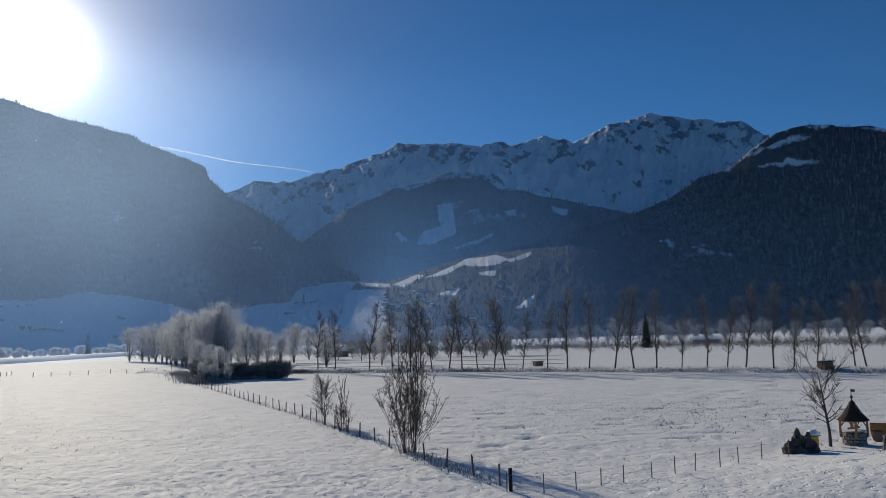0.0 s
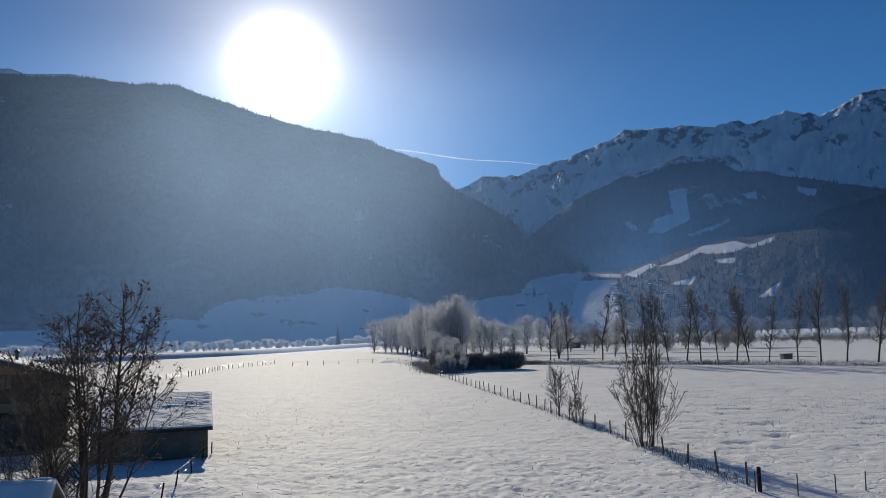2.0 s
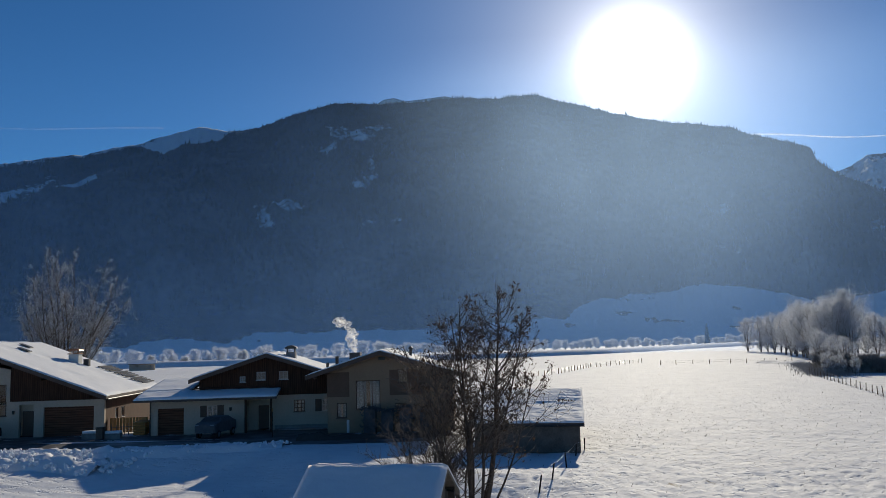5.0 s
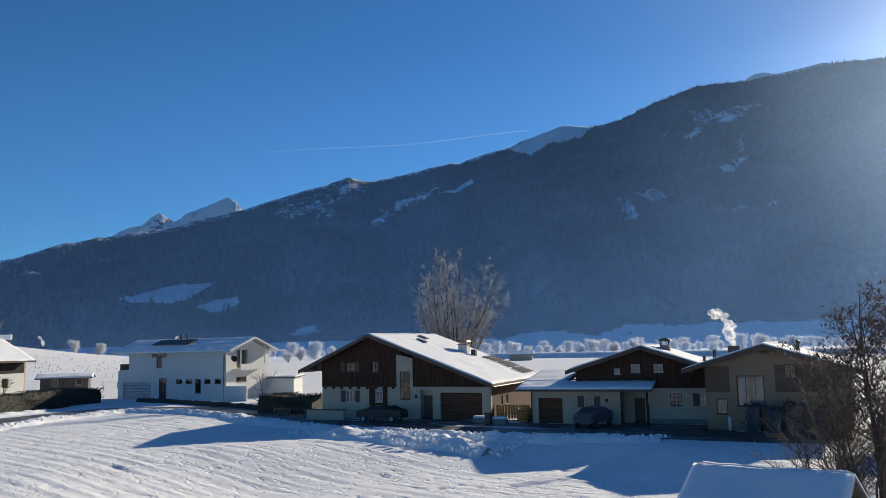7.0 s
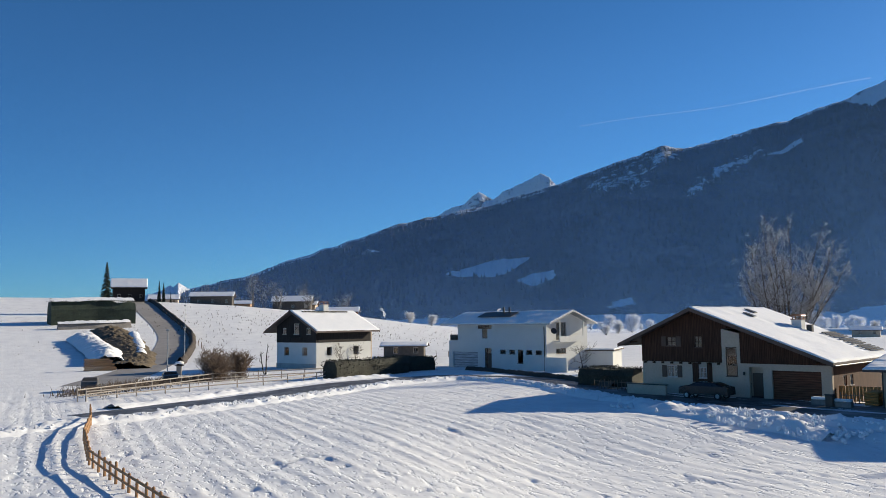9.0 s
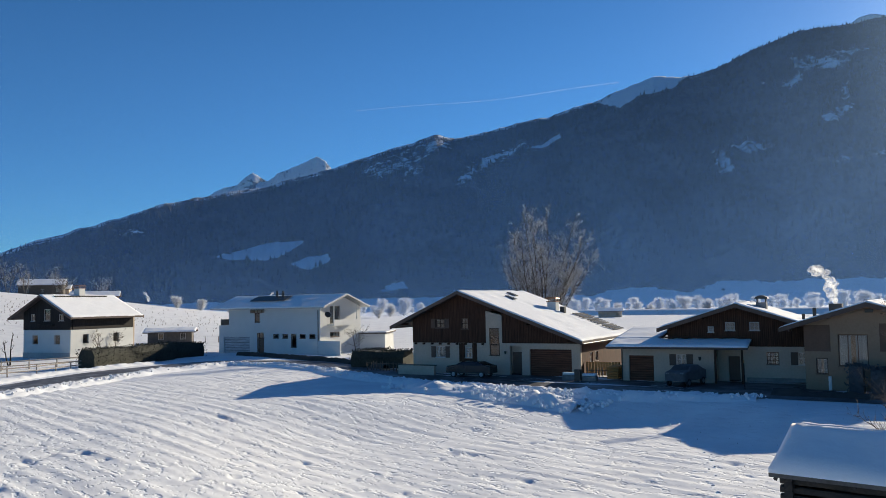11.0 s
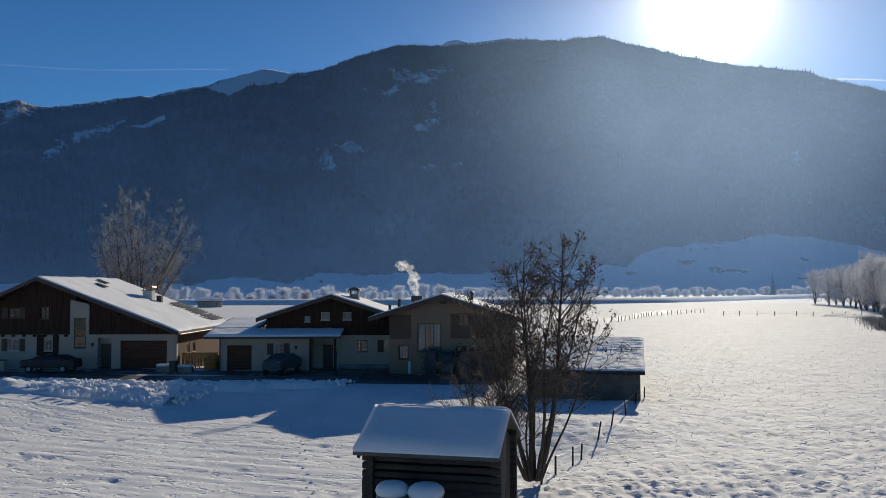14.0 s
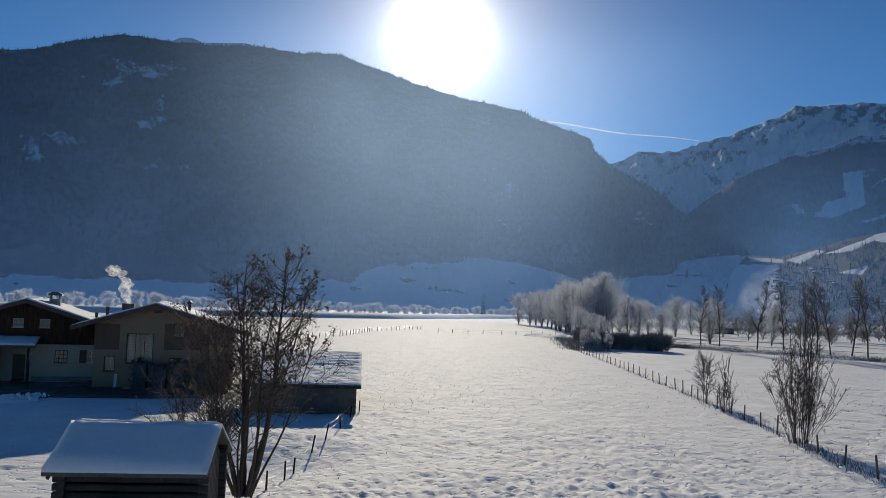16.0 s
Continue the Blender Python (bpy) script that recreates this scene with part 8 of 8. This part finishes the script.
for i in range(7):
    for j in range(16 - i // 2):
        o = new("billet", billet)
        o.parent = pile
        o.matrix_basis = pose(-2.4 + j * 0.3 + 0.15 * (i % 2), rng.uniform(-0.06, 0.06), 0.16 + i * 0.27, 0, rng.uniform(0, 360), 0)
x, y = spot(106.6, 124)
shrine = thing("wayside_shrine", "small stone wayside pillar with a snow-capped roof", "shrine", pose(x, y, 0, 0, 0, 100))
part("pillar", boxed(-0.35, 0.35, -0.35, 0.35, 0, 1.35, 0.03), STONE, shrine)
part("roof", prism(bmesh.new(), [(-0.65, 1.353), (0.65, 1.353), (0, 1.75)], -0.55, 0.55), TIMBER_BLACK, shrine)
part("snow_cap", lathe(bmesh.new(), [(0.62, 1.62), (0.66, 1.75), (0.5, 1.95), (0.05, 2.02)], 14), SNOW, shrine, smooth_faces=True)

# ---- village on the terrace ----
rng = np.random.default_rng(66)
src_house = None
for i in range(20):
    az, d = rng.uniform(-5, 4.6), rng.uniform(1290, 1750)
    x, y = spot(az, d)
    ob = bpy.data.objects["village_terrace"]
    hit, loc, nor, _ = ob.ray_cast(Vector((x, y, 900)), Vector((0, 0, -1)))
    if not hit:
        continue
    m = pose(x, y, loc.z - 0.5, 0, 0, rng.uniform(-30, 30))
    if src_house is None:
        src_house = thing("village_house", "small village house with a snowy roof on the terrace", "house", m, "village houses")
        part("wall", boxed(-5, 5, -4, 4, -1, 4), PLASTER, src_house)
        part("upper_storey", boxed(-5.1, 5.1, -4.1, 4.1, 2.4, 4.003), TIMBER, src_house)
        part("roof", prism(bmesh.new(), [(-5.6, 3.9), (5.6, 3.9), (0, 6.2)], -4.9, 4.9), SNOW, src_house)
    else:
        copy_thing(src_house, m)

# ---- conifers along the ridges and clearings ----
def ridge_forest(name, mountain_name, az_range, n, seed, label, v_lo, v_hi, size=(9, 18), mat=None):
    ob = bpy.data.objects[mountain_name]
    rg = np.random.default_rng(seed)
    me = ob.data
    co = np.empty(len(me.vertices) * 3)
    me.vertices.foreach_get("co", co)
    co = co.reshape(-1, 3)
    az = np.degrees(np.arctan2(-co[:, 0], co[:, 1]))
    snow = np.empty(len(co), np.float32)
    me.attributes["snow"].data.foreach_get("value", snow)
    cols = len(np.unique(np.round(az, 3)))
    row = np.arange(len(co)) // cols
    ok = np.where((az > az_range[0]) & (az < az_range[1]) & (row >= v_lo * ROWS / 90) & (row <= v_hi * ROWS / 90) & (snow < 0.5))[0]
    idx = rg.choice(ok, n)
    base = co[idx] + rg.normal(0, 7, (n, 3)) * np.array([1, 1, 0.0])
    h = rg.uniform(*size, n)
    rows = np.concatenate([base - np.array([0, 0, 6.0]), base + np.stack([h * 0, h * 0, h], 1), (h * 0.24)[:, None], np.full((n, 1), 0.15)], 1)
    return tagged(new(name, raw_mesh(name, [tubes_mesh(rows, 5)], mat or MT_TREES)), label, "forest", kind="stuff")


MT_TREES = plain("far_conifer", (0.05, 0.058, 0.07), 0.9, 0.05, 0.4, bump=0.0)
# darkened copy of the far conifers, so sunlit terrace trees read as shaded
SHADED_TREES = plain("shaded_conifer", (0.018, 0.022, 0.026), 0.9, 0.05, 0.4, bump=0.0)
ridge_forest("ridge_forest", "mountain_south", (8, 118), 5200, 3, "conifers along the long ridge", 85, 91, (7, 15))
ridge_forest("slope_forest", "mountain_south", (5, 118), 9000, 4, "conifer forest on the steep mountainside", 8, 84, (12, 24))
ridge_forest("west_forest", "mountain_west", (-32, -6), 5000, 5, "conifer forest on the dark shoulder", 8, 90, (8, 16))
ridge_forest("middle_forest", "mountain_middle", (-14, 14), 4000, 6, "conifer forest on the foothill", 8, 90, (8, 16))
ridge_forest("terrace_trees", "village_terrace", (-13, 6), 1600, 7, "conifers scattered between the terrace fields", 6, 84, (4, 8), SHADED_TREES)

# ---- condensation trails high in the sky ----
def ice_trail(name, dense):
    k = Mat(name)
    k.n.remove(k.b)
    clear_, lit_, both_ = k.n.new("ShaderNodeBsdfTransparent"), k.n.new("ShaderNodeBsdfTranslucent"), k.n.new("ShaderNodeMixShader")
    lit_.inputs["Color"].default_value = (0.9, 0.9, 0.9, 1)
    k.l.new(k.ramp(k.noise(0.02, 4), (0.3, (dense * 0.15,) * 3), (0.7, (dense,) * 3)), both_.inputs[0])
    k.l.new(clear_.outputs[0], both_.inputs[1])
    k.l.new(lit_.outputs[0], both_.inputs[2])
    k.l.new(both_.outputs[0], k.n["Material Output"].inputs["Surface"])
    return k.m


for a0, e0, a1, e1, r0, r1, dense in ((20.5, 13.1, 9.2, 11.55, 7, 2.5, 0.3), (79, 13.4, 60.5, 14.7, 3.0, 5.0, 0.045)):
    rows = []
    for i in range(24):
        q = []
        for f in (i / 24, (i + 1) / 24):
            a, e = a0 + (a1 - a0) * f, e0 + (e1 - e0) * f
            x, y = spot(a, 4880)
            q.append((x, y, EYE + 4880 * math.tan(radians(e)) + 6 * math.sin(f * 9), r0 + (r1 - r0) * f))
        rows.append((*q[0][:3], *q[1][:3], q[0][3], q[1][3]))
    tagged(new("contrail", raw_mesh("contrail", [tubes_mesh(rows, 6)], ice_trail("ice_trail", dense))), "thin white condensation trail across the blue sky", "contrail", kind="stuff")

tufts("far_thicket", [spot(-33, 340), spot(-20, 370), spot(-8, 400), spot(4, 420), spot(10, 430)], 9000, 3.6, BARK_PALE, "grey leafless thicket along the river beyond the bank", "thicket", 46, 30.0, lean=0.75)
tufts("hill_stalks", [spot(106, 230), spot(100, 260), spot(95, 240), spot(88, 220)], 800, 0.55, TWIG, "dark dry stalks scattered over the hill pasture", "grass", 44, 24.0, thick=0.09)
tufts("garden_stalks", [(-86, -36), (-100, -33), (-112, -26)], 2600, 0.9, TWIG, "dark dry perennials along the rail fences", "plants", 45, 1.6, thick=0.012)
# tracks and dark tussocks in the meadow
tufts("meadow_stalks", [(-40, 60), (-25, 45), (-30, 90)], 1300, 0.09, TWIG, "short dry stalks poking through the meadow snow", "grass", 41, 14.0)
tufts("meadow_tussocks", [(14, 62), (24, 72), (8, 80), (30, 60)], 2600, 0.10, TWIG, "dark grass tussocks showing through thin snow", "grass", 42, 8.0, thick=0.008, lean=1.2)

# footprints and wheel ruts pressed into the snow, their rims thrown up
def prints(name, pts, step, side, r, label, seed):
    rg = np.random.default_rng(seed)
    marks = []
    P = [Vector(p) for p in pts]
    n_all = 0
    for a, b in zip(P, P[1:]):
        d = (b - a).normalized()
        nrm = Vector((-d.y, d.x))
        n = int((b - a).length / step)
        for i in range(n):
            c = a + d * (step * i + rg.normal(0, step * 0.15)) + nrm * (side * (1 if n_all % 2 else -1) + rg.normal(0, 0.04))
            n_all += 1
            q = r * rg.uniform(0.7, 1.3)
            m = Matrix.Translation((c.x, c.y, gz(c.x, c.y) + 0.02)) @ pose(0, 0, 0, 0, 0, rg.uniform(0, 180)) @ Matrix.Diagonal((q, q * 0.7, q * 0.5, 1))
            marks.append(m)
    return tagged(new(name, lumps_mesh(name, marks, SNOW, True)), label, "tracks", kind="stuff")


FOOT = [(-38, 26), (-33, 22.7), (-31.4, 21.6), (-28, 19.6), (-25, 17.9), (-22, 15.5)]
prints("footprints", FOOT, 0.75, 0.12, 0.09, "line of footprints across the snowy field", 3)
